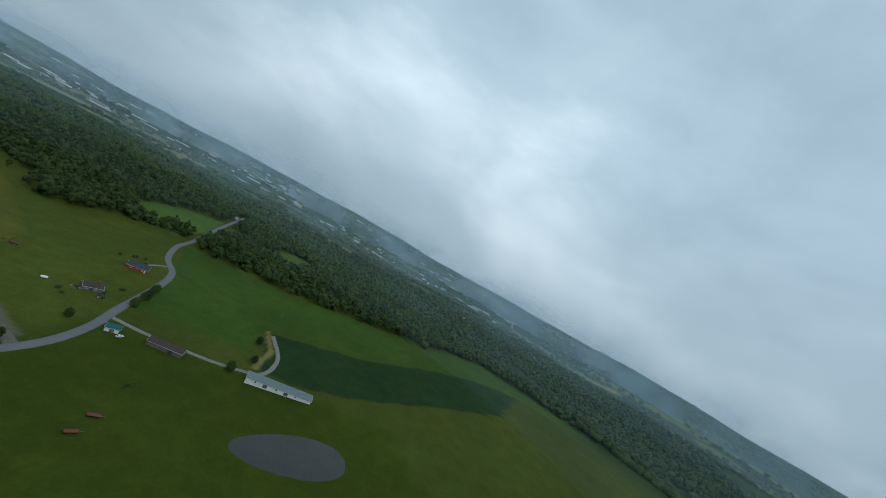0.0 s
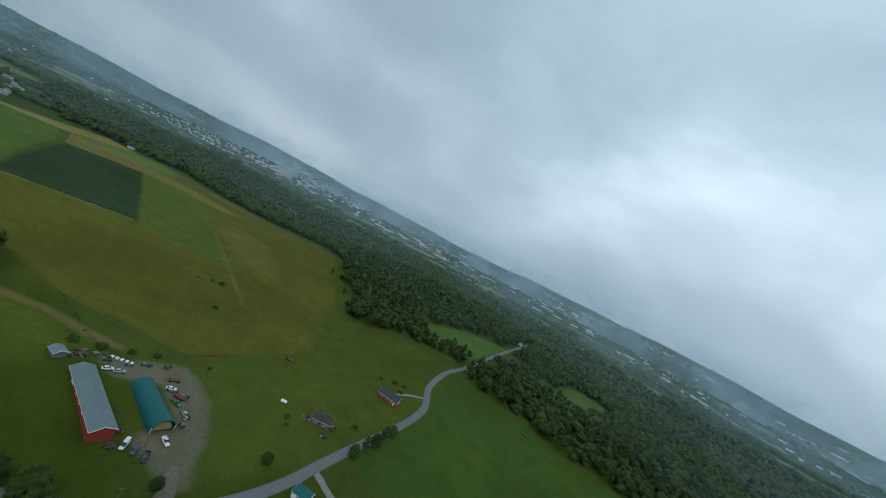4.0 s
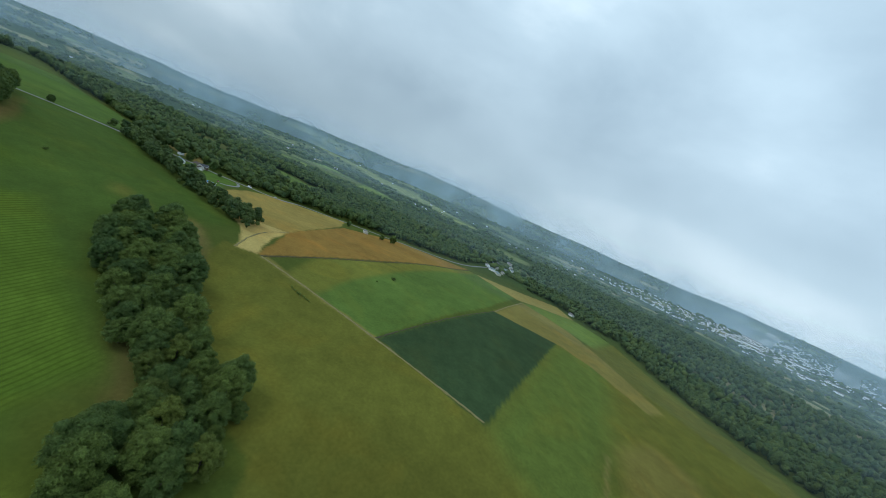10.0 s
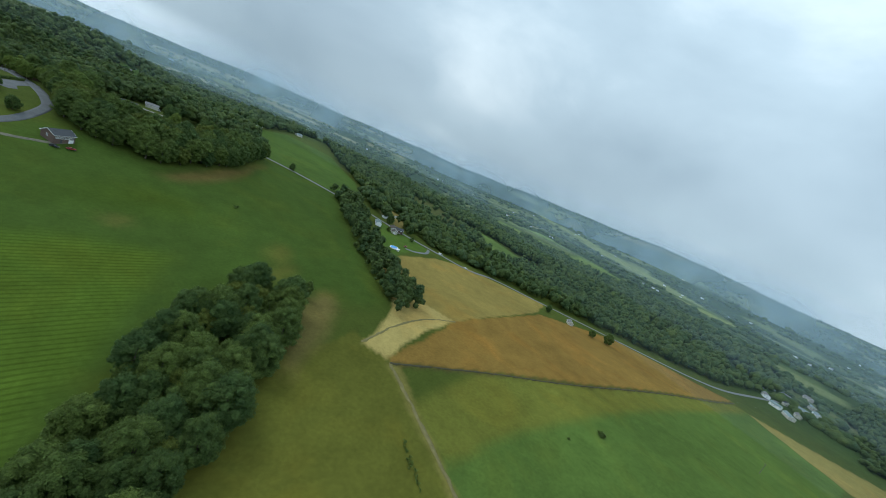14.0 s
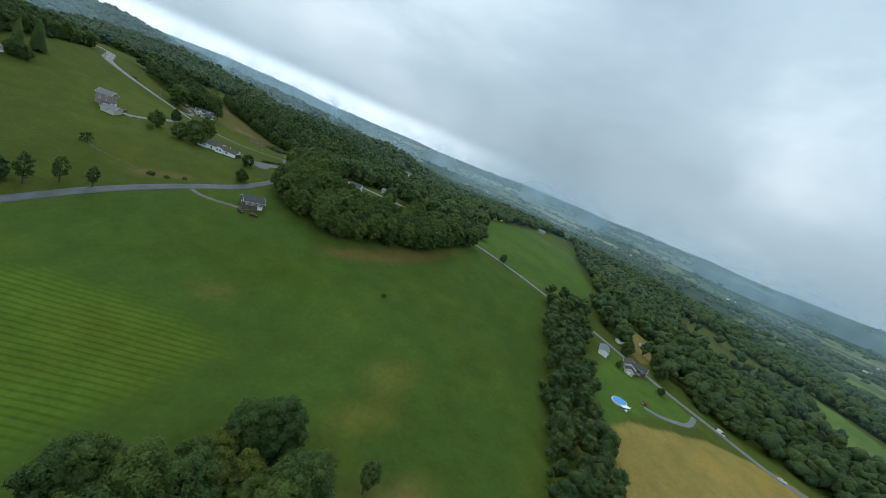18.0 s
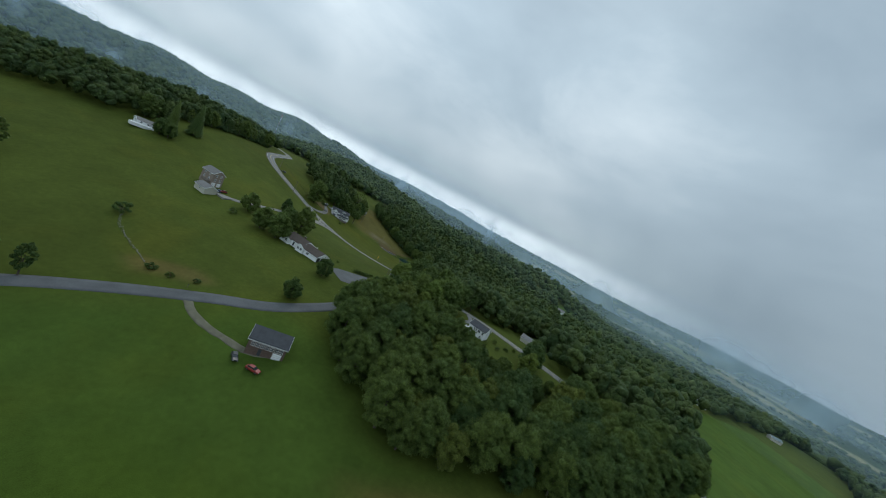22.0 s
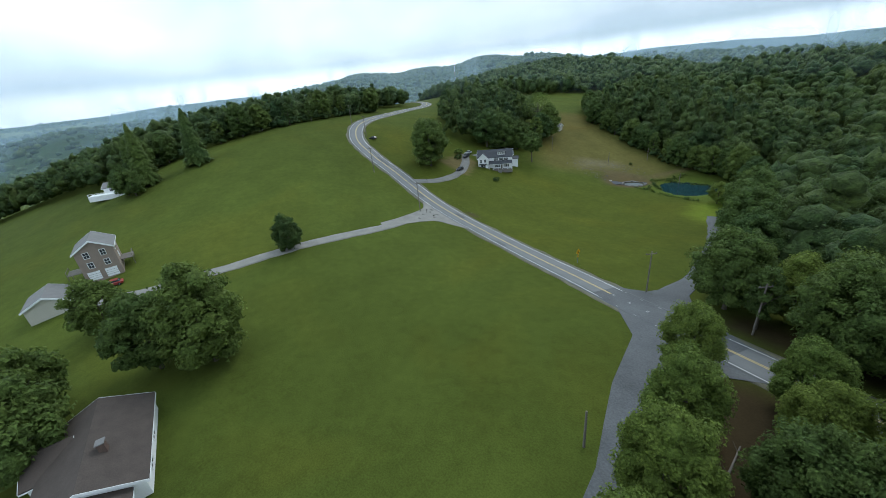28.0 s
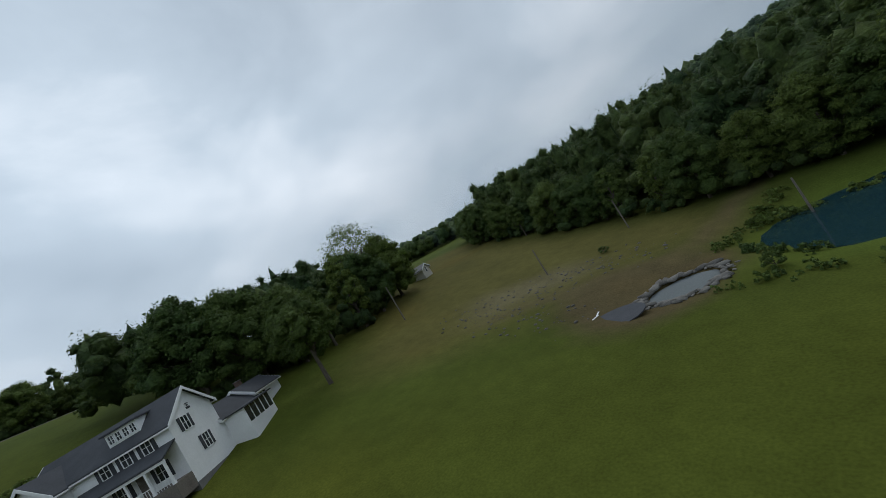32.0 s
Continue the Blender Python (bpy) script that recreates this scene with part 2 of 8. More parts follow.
M["line_worn"] = material("line_worn", (0.34, 0.34, 0.33), 0.7, vary=0.5, scale=3)
M["line_white"] = material("line_white", (0.62, 0.62, 0.6), 0.6, vary=0.2, scale=2)
M["line_yellow"] = material("line_yellow", (0.52, 0.40, 0.16), 0.6, vary=0.2, scale=2)
M["siding_white"] = material("siding_white", (0.82, 0.82, 0.82), 0.55, vary=0.06, scale=0.6)
M["siding_beige"] = material("siding_beige", (0.50, 0.47, 0.40), 0.6, vary=0.08, scale=0.6)
M["roof_dark"] = material("roof_dark", (0.055, 0.058, 0.065), 0.85, vary=0.25, scale=0.7, fine=10)
M["roof_brown"] = material("roof_brown", (0.066, 0.052, 0.044), 0.85, vary=0.25, scale=0.7, fine=10)
M["roof_grey"] = material("roof_grey", (0.17, 0.165, 0.16), 0.85, vary=0.2, scale=0.7, fine=10)
M["metal_green"] = material("metal_green", (0.018, 0.115, 0.112), 0.5, 0.1, vary=0.15, scale=0.3)
M["metal_grey"] = material("metal_grey", (0.17, 0.215, 0.22), 0.55, 0.1, vary=0.15, scale=0.3)
M["wood_red"] = material("wood_red", (0.30, 0.045, 0.03), 0.75, vary=0.2, scale=0.8)
M["brick"] = material("brick", (0.125, 0.085, 0.068), 0.85, vary=0.25, scale=1.5)
M["glass"] = material("glass", (0.03, 0.035, 0.04), 0.08, vary=0.1, scale=1, bump=0, spec=0.6)
M["brick_tan"] = material("brick_tan", (0.27, 0.215, 0.175), 0.85, vary=0.15, scale=1.5)
M["wood_grey"] = material("wood_grey", (0.16, 0.14, 0.12), 0.85, vary=0.3, scale=1.2)
M["water_pale"] = material("water_pale", (0.052, 0.054, 0.048), 0.35, vary=0.3, scale=0.05, fine=20, bump=0.05, spec=0.12)
M["water"] = material("water", (0.014, 0.040, 0.046), 0.035, vary=0.15, scale=0.1, fine=20, bump=0.02, spec=0.8)
# pale base colour stands in for the sky reflected in the small pond
M["water_sky_tint"] = material("water_sky_tint", (0.20, 0.215, 0.215), 0.05, vary=0.15, scale=0.2, fine=20, bump=0.0, spec=0.7)
# slow ripples on the open water
wt = M["water"].node_tree
rip = wt.nodes.new("ShaderNodeTexNoise")
rip.inputs["Scale"].default_value, rip.inputs["Detail"].default_value = 0.9, 2.0
rtc = wt.nodes.new("ShaderNodeTexCoord")
wt.links.new(rtc.outputs["Object"], rip.inputs["Vector"])
rbp = wt.nodes.new("ShaderNodeBump")
rbp.inputs["Strength"].default_value, rbp.inputs["Distance"].default_value = 0.35, 0.05
wt.links.new(rip.outputs["Fac"], rbp.inputs["Height"])
for q in wt.nodes:
    if q.type == "BSDF_PRINCIPLED":
        wt.links.new(rbp.outputs["Normal"], q.inputs["Normal"])

# ------------------------------------------------------------------ land
# swells of the land on a coarse lattice, each about 210 m wide, over a valley floor
LAT_X = (-1050, -780, -540, -310, -80, 180)
LAT_Y = (-800, -560, -330, -100, 130, 360, 640)
SWELL = (
    (15.3, 35.4, 26.2, 19.1, 36.4, 86.7),
    (7.2, -4.0, 17.2, -18.4, 3.8, -7.7),
    (10.2, 0.7, 44.9, 19.2, 67.7, 34.9),
    (10.7, -2.4, -15.0, -5.2, 1.7, -2.7),
    (-22.4, 23.0, 33.2, 20.9, -36.4, 10.0),
    (13.3, 1.7, -25.3, -15.4, 33.4, 24.5),
    (-22.1, -10.6, 52.5, -10.5, 10.5, -12.5),
)
KNOLLS = ((-285, -715, 15.0), (-365, -810, 30.0), (-205, -700, 8.0), (-250, -380, -15.8), (-290, -470, -10.1), (-180, -330, 11.0), (-420, -290, 7.5), (-330, -230, 2.9))
FLOOR = -55.0


# ponds: centre, half axes, turn, water level
PONDS = ((-283.3, -468.8, 11.4, 11.2, 0.15, 5.7), (-265, -457, 4.4, 3.3, 0.5, 7.0), (-61, 143, 37, 19, 0.36, -45.4))


def smooth(a, b, x):
    s = np.clip((x - a) / (b - a), 0, 1)
    return s * s * (3 - 2 * s)


def ground_z(x, y):
    """Height of the land."""
    x, y = np.asarray(x, float), np.asarray(y, float)
    z = np.full(np.broadcast(x, y).shape, FLOOR)
    for j, yy in enumerate(LAT_Y):
        for i, xx in enumerate(LAT_X):
            z = z + SWELL[j][i] * np.exp(-((x - xx) ** 2 + (y - yy) ** 2) / (2 * 210.0 ** 2))
    for xx, yy, h in KNOLLS:
        z = z + h * np.exp(-((x - xx) ** 2 + (y - yy) ** 2) / (2 * 70.0 ** 2))
    # far ridges all round, uneven along their length
    r = np.hypot(x + 300, y + 50)
    a = np.arctan2(x + 300, y + 50)
    south = 0.5 + 0.5 * np.cos(a - radians(122))
    crest = 150 + 22 * np.sin(3 * a + 0.6) + 14 * np.sin(7 * a + 2.0) + 6 * np.sin(17 * a) + 3 * np.sin(41 * a + 1)
    z = z + crest * smooth(2300, 4300, r) * (1 - 0.25 * smooth(4300, 5200, r))
    z = z + (38 + 12 * np.sin(5 * a) + 8 * np.sin(13 * a + 1)) * np.exp(-((r - 1500 - 200 * np.sin(2 * a)) / 260) ** 2) * (0.35 + 1.2 * south ** 2)
    # a wooded ridge in the south-east
    da = (a - radians(129) + math.pi) % (2 * math.pi) - math.pi
    z = z + (148 + 8 * np.sin(19 * a) + 5 * np.sin(43 * a)) * np.exp(-(da / np.where(da < 0, radians(25), radians(32))) ** 2) * np.exp(-((r - 1620) / 330) ** 2)
    # hollows for the ponds
    for cx, cy, rx, ry, t, lvl in PONDS:
        u = ((x - cx) * math.cos(t) + (y - cy) * math.sin(t)) / rx
        v = (-(x - cx) * math.sin(t) + (y - cy) * math.cos(t)) / ry
        q = np.hypot(u, v) * (1 + 0.06 * np.sin(3 * np.arctan2(v, u) + cx))
        k = 1 - smooth(1.0, 1.0 + 7.0 / ry, q)
        z = z * (1 - k) + (lvl + 0.25 - 1.3 * (1 - smooth(0.75, 1.02, q))) * k
    return z


def zg(x, y):
    return float(ground_z(x, y))


def inside(poly, x, y):
    """Which of the points lie in the polygon."""
    x, y = np.asarray(x, float), np.asarray(y, float)
    hit = np.zeros(x.shape, bool)
    n = len(poly)
    for i in range(n):
        (x1, y1), (x2, y2) = poly[i], poly[(i + 1) % n]
        if y1 == y2:
            continue
        hit ^= ((y1 > y) != (y2 > y)) & (x < (x2 - x1) * (y - y1) / (y2 - y1) + x1)
    return hit


def axis_lines(lo, a, b, hi, fine, growth):
    mid = list(np.arange(a, b + fine / 2, fine))
    out, step, v = [], fine, a
    while v > lo:
        step *= growth
        v -= step
        out.insert(0, max(v, lo))
    step, v = fine, mid[-1]
    while v < hi:
        step *= growth
        v += step
        mid.append(min(v, hi))
    return np.array(out + mid)


# bare floor of the little wood at the junction
GLADE_FLOOR = [(-352, -341), (-356, -344.6), (-366, -343.6), (-380, -343), (-384, -330), (-372, -314), (-363, -310), (-357.5, -325)]
# fields: outline and colour of what grows there
FIELDS = [
    ("valley_meadow", (0.050, 0.080, 0.017), [(-378, -232), (-440, -205), (-500, -262), (-541, -330), (-622, -310), (-590, -215), (-570, -112), (-552, -60), (-520, -70), (-470, -80), (-440, -60), (-400, 10), (-330, 70), (-268, 10), (-300, -60), (-320, -120), (-340, -170)]),
    ("far_meadow", (0.066, 0.108, 0.025), [(-546, -346), (-560, -420), (-575, -560), (-664, -640), (-740, -600), (-712, -430), (-668, -330), (-622, -304), (-585, -326)]),
    ("hay", (0.094, 0.096, 0.021), [(-420, 30), (-470, -20), (-518, -40), (-528, -8), (-513, 60), (-505, 107), (-488, 190), (-738, 256), (-1010, 400), (-590, 505), (-390, 357), (-300, 262), (-290, 182), (-345, 128), (-385, 108)]),
    ("hay_green", (0.082, 0.108, 0.026), [(-488, 192), (-738, 256), (-780, 330), (-545, 285), (-440, 262), (-450, 225)]),
    ("hay_pale", (0.155, 0.132, 0.045), [(-724, 173), (-958, 217), (-900, 290), (-770, 352), (-700, 378), (-672, 352), (-728, 300), (-742, 256), (-727, 244)]),
    ("hay_worn", (0.128, 0.112, 0.034), [(-600, 330), (-560, 292), (-470, 284), (-440, 306), (-500, 345), (-580, 362)]),
    ("hay_strip", (0.095, 0.135, 0.03), [(-955, 215), (-860, 330), (-1010, 395), (-1060, 330), (-1000, 240)]),
    ("pale_corner", (0.20, 0.165, 0.06), [(-960, 205), (-1000, 240), (-1060, 330), (-1130, 300), (-1080, 180), (-1050, 110)]),
    ("pasture", (0.070, 0.090, 0.018), [(-290, 182), (-300, 262), (-390, 357), (-345, 418), (-262, 440), (-236, 360), (-214, 290), (-205, 220), (-215, 155)]),
    ("meadow_farm", (0.046, 0.066, 0.010), [(-345, 128), (-290, 150), (-215, 135), (-205, 200), (-110, 205), (0, 205), (60, 60), (-100, -20), (-280, -20), (-345, 60)]),
    ("meadow_north", (0.050, 0.086, 0.018), [(-203, 225), (-213, 290), (-232, 345), (-262, 436), (-127, 398), (-36, 405), (63, 415), (250, 640), (430, 450), (240, 436), (-22, 300), (-117, 282), (-122, 236)]),
    ("clearing", (0.075, 0.125, 0.03), [(-382, 522), (-348, 606), (-306, 668), (-285, 552), (-285, 455), (-330, 475)]),
    ("clearing", (0.07, 0.115, 0.03), [(-440, -562), (-456, -600), (-480, -622), (-503, -606), (-484, -576), (-462, -556)]),
    ("clearing", (0.07, 0.115, 0.03), [(-414, -640), (-410, -700), (-432, -752), (-464, -740), (-446, -690), (-438, -640)]),
    ("clearing", (0.07, 0.115, 0.03), [(-238, 616), (-157, 817), (-130, 640), (-183, 535)]),
    ("crop_north", (0.024, 0.047, 0.020), [(-117, 279), (-22, 297), (234, 436), (140, 300), (-34, 222), (-81, 212), (-106, 218)]),
    ("bare_strip", (0.20, 0.17, 0.08), [(-106, 214), (-104, 250), (-117, 282), (-120, 281), (-108, 248), (-110, 214)]),
    ("crop_dark", (0.031, 0.052, 0.026), [(-722, 172), (-740, 256), (-486, 191), (-504, 105)]),
    ("green_crop", (0.076, 0.118, 0.030), [(-516, 46), (-560, 44), (-678, 56), (-1050, 108), (-961, 200), (-730, 164), (-503, 103)]),
    ("green_edge", (0.120, 0.125, 0.028), [(-520, 16), (-585, 4), (-678, 30), (-1050, 94), (-1050, 110), (-678, 58), (-560, 46), (-517, 48)]),
    ("field_margin", (0.155, 0.135, 0.045), [(-524, -12), (-530, -11), (-516, 48), (-506, 104), (-501, 105), (-510, 60), (-517, 26)]),
    ("stubble", (0.198, 0.122, 0.036), [(-526, -15), (-612, -50), (-789, -80), (-925, -38), (-1062, 92), (-683, 29), (-589, 3), (-531, -8)]),
    ("straw", (0.36, 0.28, 0.12), [(-518, -30), (-550, -52), (-583, -100), (-612, -50), (-564, -36), (-526, -15)]),
    ("fallow", (0.225, 0.172, 0.060), [(-589, -140), (-630, -160), (-700, -182), (-752, -180), (-850, -112), (-789, -84), (-612, -50), (-583, -100)]),
    ("rows_crop", (0.068, 0.106, 0.016), [(-438, -104), (-405, -112), (-370, -110), (-330, -95), (-300, -20), (-320, 40), (-380, 40), (-404, -20), (-424, -66)]),
    ("worn_edge", (0.110, 0.086, 0.032), [(-434, -192), (-448, -206), (-498, -256), (-542, -318), (-530, -296), (-490, -228), (-455, -196)]),
    ("worn_edge", (0.14, 0.115, 0.045), [(-476, -34), (-500, -70), (-520, -80), (-516, -58), (-492, -30), (-470, -8)]),
    ("worn_edge", (0.105, 0.085, 0.036), [(-404, 18), (-426, -20), (-432, -18), (-412, 18), (-374, 66), (-366, 66)]),
    ("south_meadow", (0.066, 0.079, 0.015), [(-150, -350), (-200, -352), (-330, -355), (-334, -380), (-318, -430), (-300, -455), (-262, -452), (-236, -430), (-170, -400)]),
    ("slope", (0.098, 0.088, 0.032), [(-226, -434), (-238, -444), (-252, -455), (-262, -468), (-272, -484), (-250, -496), (-215, -508), (-170, -535), (-150, -520), (-185, -470), (-205, -452)]),
    ("yard_grass", (0.070, 0.115, 0.024), [(-600, -140), (-655, -180), (-705, -195), (-690, -250), (-655, -245), (-618, -190)]),
    ("farmyard", (0.125, 0.116, 0.100), [(-297, 136), (-288, 146), (-288, 158), (-286, 172), (-276, 176), (-256, 174), (-238, 168), (-226, 158), (-213, 151), (-213, 145), (-222, 143), (-236, 138), (-243, 141), (-243, 156), (-272, 157), (-275, 147), (-280, 139)]),
    ("west_clearing", (0.095, 0.14, 0.04), [(-1052, -452), (-1059, -394), (-1046, -269), (-926, -276), (-980, -380)]),
]
FIELDS += [
    ("pond_bank", (0.085, 0.115, 0.024), [(-268, -456), (-270, -470), (-280, -482), (-296, -482), (-304, -470), (-300, -456), (-284, -453)]),
    ("weeds", (0.12, 0.16, 0.025), [(-296, -452), (-306, -456), (-318, -440), (-312, -428), (-300, -436)]),
    ("pond_earth", (0.094, 0.074, 0.045), [(-252, -450), (-249, -458), (-253, -465), (-260, -468), (-270, -466), (-272, -460), (-269, -451), (-263, -446.5), (-257, -446)]),
    ("earth_track", (0.100, 0.082, 0.048), [(-253, -458), (-246, -455), (-238, -449), (-237, -451), (-246, -458.5), (-253, -462)]),
    ("bare_slope", (0.135, 0.115, 0.075), [(-236, -452), (-246, -462), (-252, -470), (-243, -474), (-228, -462)]),
]
FIELDS += [
    ("scrub_clearing", (0.080, 0.090, 0.030), [(-923, -572), (-1015, -558), (-1005, -455), (-876, -342), (-851, -383), (-849, -443)]),
    ("small_hayfield", (0.130, 0.120, 0.036), [(-875, -302), (-895, -307), (-891, -267), (-861, -249), (-850, -272)]),
    ("tan_plot", (0.165, 0.130, 0.050), [(-719, -349), (-745, -320), (-714, -268), (-690, -256), (-686, -300)]),
    ("ditch", (0.070, 0.062, 0.024), [(-526, -13), (-589, 4), (-683, 30), (-1062, 93), (-1062, 97), (-683, 33.5), (-589, 7.5), (-526, -9.5)]),
    ("worn_patch", (0.115, 0.105, 0.036), [(-424, -128), (-418, -136), (-410, -134), (-413, -127)]),
    ("worn_patch", (0.095, 0.100, 0.024), [(-504, -138), (-488, -116), (-496, -108), (-510, -124)]),
    ("worn_patch", (0.095, 0.098, 0.024), [(-506, -104), (-488, -84), (-482, -92), (-500, -112)]),
    # a broad, soft-edged patch of darker, greener grass
    ("dark_swale", (0.050, 0.078, 0.012), [(-470, -150), (-440, -178), (-400, -165), (-380, -150), (-410, -146), (-440, -146)]),
    ("wood_floor", (0.046, 0.034, 0.022), GLADE_FLOOR),
    ("wood_floor", (0.052, 0.042, 0.025), [(-346, -358), (-376, -353.5), (-378, -360), (-362, -366), (-346, -366)]),
    ("bare_bank", (0.125, 0.100, 0.055), [(-229, -386), (-216, -403), (-204, -400), (-212, -383)]),
    ("dug_patch", (0.07, 0.06, 0.035), [(-266, -364), (-260, -363.5), (-261, -366), (-265, -367)]),
    ("earth_track", (0.115, 0.092, 0.052), [(-261.5, -465), (-264, -465), (-267.6, -476), (-272.6, -490), (-276, -497), (-273, -497), (-269, -490), (-264.2, -477)]),
    ("tall_weeds", (0.105, 0.092, 0.036), [(-322, -193), (-334, -190), (-347, -204), (-350, -211), (-340, -209), (-330, -200)]),
    ("paddock", (0.074, 0.094, 0.018), [(-350, 70), (-342, 96), (-326, 116), (-303, 137), (-290, 116), (-292, 60), (-320, 40)]),
    ("field_path", (0.135, 0.125, 0.045), [(-541, 279), (-541, 282), (-363, 240.5), (-363, 237.5)]),
    ("hedge_track", (0.120, 0.105, 0.048), [(-352, 92), (-348, 98), (-330, 122), (-306, 144), (-298, 148), (-296, 145), (-303, 139), (-326, 117), (-344, 95), (-349, 89)]),
    ("valley_field", (0.13, 0.18, 0.06), [(-1560, -830), (-1776, -729), (-1733, -334), (-1400, -313), (-1275, -452)]),
    ("valley_strip", (0.17, 0.20, 0.08), [(-2940, -1700), (-2890, -1069), (-2732, -513), (-2270, -40), (-2100, -120), (-2546, -700), (-2700, -1100)]),
    ("yellow_field", (0.20, 0.18, 0.05), [(1150, 1540), (1560, 1630), (1580, 1730), (1160, 1650)]),
]
FEATHER = {"pond_earth": 2.0, "valley_meadow": 12, "earth_track": 1.6, "wood_floor": 2.5, "paddock": 8, "hay_worn": 8, "tall_weeds": 3, "hedge_track": 1.5, "south_meadow": 16, "rows_crop": 7, "worn_edge": 6, "worn_patch": 7, "dark_swale": 16, "slope": 8, "bare_slope": 4, "weeds": 4, "pond_bank": 3, "hay_green": 14, "pasture": 9, "meadow_farm": 8, "scrub_clearing": 10, "hay_strip": 8, "hay_pale": 4, "yard_grass": 3, "farmyard": 1.5, "green_edge": 5}
MEADOW = (0.062, 0.080, 0.018)

gx = axis_lines(-5300, -960, -70, 4700, 2.6, 1.03)
gy = axis_lines(-5000, -510, 320, 5200, 2.6, 1.03)
GX, GY = np.meshgrid(gx, gy)
GZ = ground_z(GX, GY)
nxg, nyg = len(gx), len(gy)
verts = np.column_stack([GX.ravel(), GY.ravel(), GZ.ravel()])
ii = (np.arange(nyg - 1)[:, None] * nxg + np.arange(nxg - 1)[None, :]).ravel()
faces = np.column_stack([ii, ii + 1, ii + 1 + nxg, ii + nxg])


def mesh_from(name, v, f):
    """A mesh from vertex and face arrays (all faces with the same number of corners)."""
    me = bpy.data.meshes.new(name)
    v, f = np.asarray(v, np.float32), np.asarray(f, np.int32)
    k = f.shape[1]
    me.vertices.add(len(v))
    me.vertices.foreach_set("co", v.ravel())
    me.loops.add(f.size)
    me.loops.foreach_set("vertex_index", f.ravel())
    me.polygons.add(len(f))
    me.polygons.foreach_set("loop_start", np.arange(0, f.size, k, dtype=np.int32))
    me.update(calc_edges=True)
    return me


gme = mesh_from("ground", verts, faces)
gme.polygons.foreach_set("use_smooth", np.ones(len(faces), bool))
col = np.tile(np.array([*MEADOW, 0.0], np.float32), (len(verts), 1))
rr = np.hypot(verts[:, 0] + 350, verts[:, 1] + 50)
wob = 0.5 * np.sin(verts[:, 0] * 0.21) + 0.5 * np.sin(verts[:, 1] * 0.17 + 1)
far = smooth(700, 980, rr)[:, None]
col[:, :3] = col[:, :3] * (1 - far) + np.array([0.032, 0.055, 0.02]) * far
for nm, c, poly in FIELDS:
    r_ = FEATHER.get(nm, 1.0)
    pa = np.array(poly)
    sel = (abs(verts[:, 0] - pa[:, 0].mean()) < np.ptp(pa[:, 0]) + 40) & (abs(verts[:, 1] - pa[:, 1].mean()) < np.ptp(pa[:, 1]) + 40)
    vx, vy = verts[sel, 0] + wob[sel], verts[sel, 1] - wob[sel]
    if r_:
        w_ = sum(inside(poly, vx + r_ * q * math.cos(k * 2.4), vy + r_ * q * math.sin(k * 2.4)).astype(float) for k, q in enumerate(np.sqrt(np.linspace(0.02, 1, 17)))) / 17
    else:
        w_ = inside(poly, vx, vy).astype(float)
    col[sel, :3] = col[sel, :3] * (1 - w_[:, None]) + np.array(c) * w_[:, None]
    if nm == "rows_crop":
        col[sel, 3] = w_
# patchwork of far fields and clearings in the valley
rng = np.random.default_rng(5)
for _ in range(330):
    a, d = rng.uniform(0, 2 * math.pi), 1100 + 2700 * rng.uniform(0, 1) ** 1.2
    px, py, w, h, t = -330 + d * math.sin(a), -60 + d * math.cos(a), rng.uniform(50, 210) * (0.6 + d / 2600), rng.uniform(16, 48) * (0.6 + d / 2000), -a + rng.normal(0, 0.35)
    u = (verts[:, 0] - px) * math.cos(t) + (verts[:, 1] - py) * math.sin(t)
    v = -(verts[:, 0] - px) * math.sin(t) + (verts[:, 1] - py) * math.cos(t)
    c = [(0.11, 0.135, 0.06), (0.19, 0.185, 0.11), (0.075, 0.105, 0.045), (0.13, 0.155, 0.075)][int(rng.integers(4))]
    if 70 < math.degrees(a) < 195 and d < 2100:
        continue
    k = smooth(1.12, 0.96, np.abs(u) / w) * smooth(1.25, 0.9, np.abs(v) / h) * smooth(1000, 1080, rr)
    col[:, :3] = col[:, :3] * (1 - k[:, None]) + np.array(c) * k[:, None]
col[:, 2] *= 0.78
att = gme.color_attributes.new("land", "FLOAT_COLOR", "POINT")
att.data.foreach_set("color", col.ravel())

gm = bpy.data.materials.new("land")
gm.use_nodes = True
n, l = gm.node_tree.nodes, gm.node_tree.links
b = n["Principled BSDF"]
b.inputs["Roughness"].default_value, b.inputs["Specular IOR Level"].default_value = 0.95, 0.05
at = n.new("ShaderNodeVertexColor")
at.layer_name = "land"
tc = n.new("ShaderNodeTexCoord")
last = at.outputs["Color"]
for sc, det, lo, hi in ((0.010, 3, 0.86, 1.15), (0.09, 5, 0.89, 1.11), (0.55, 4, 0.90, 1.10), (5.0, 4, 0.82, 1.18)):
    t = n.new("ShaderNodeTexNoise")
    t.inputs["Scale"].default_value, t.inputs["Detail"].default_value = sc, det
    l.new(tc.outputs["Object"], t.inputs["Vector"])
    mr = n.new("ShaderNodeMapRange")
    mr.inputs["From Min"].default_value, mr.inputs["From Max"].default_value = 0.3, 0.7
    mr.inputs["To Min"].default_value, mr.inputs["To Max"].default_value = lo, hi
    l.new(t.outputs["Fac"], mr.inputs["Value"])
    mx = n.new("ShaderNodeMix")
    mx.data_type, mx.blend_type = "RGBA", "MULTIPLY"
    mx.inputs["Factor"].default_value = 1
    l.new(last, mx.inputs["A"])
    l.new(mr.outputs["Result"], mx.inputs["B"])
    last = mx.outputs["Result"]
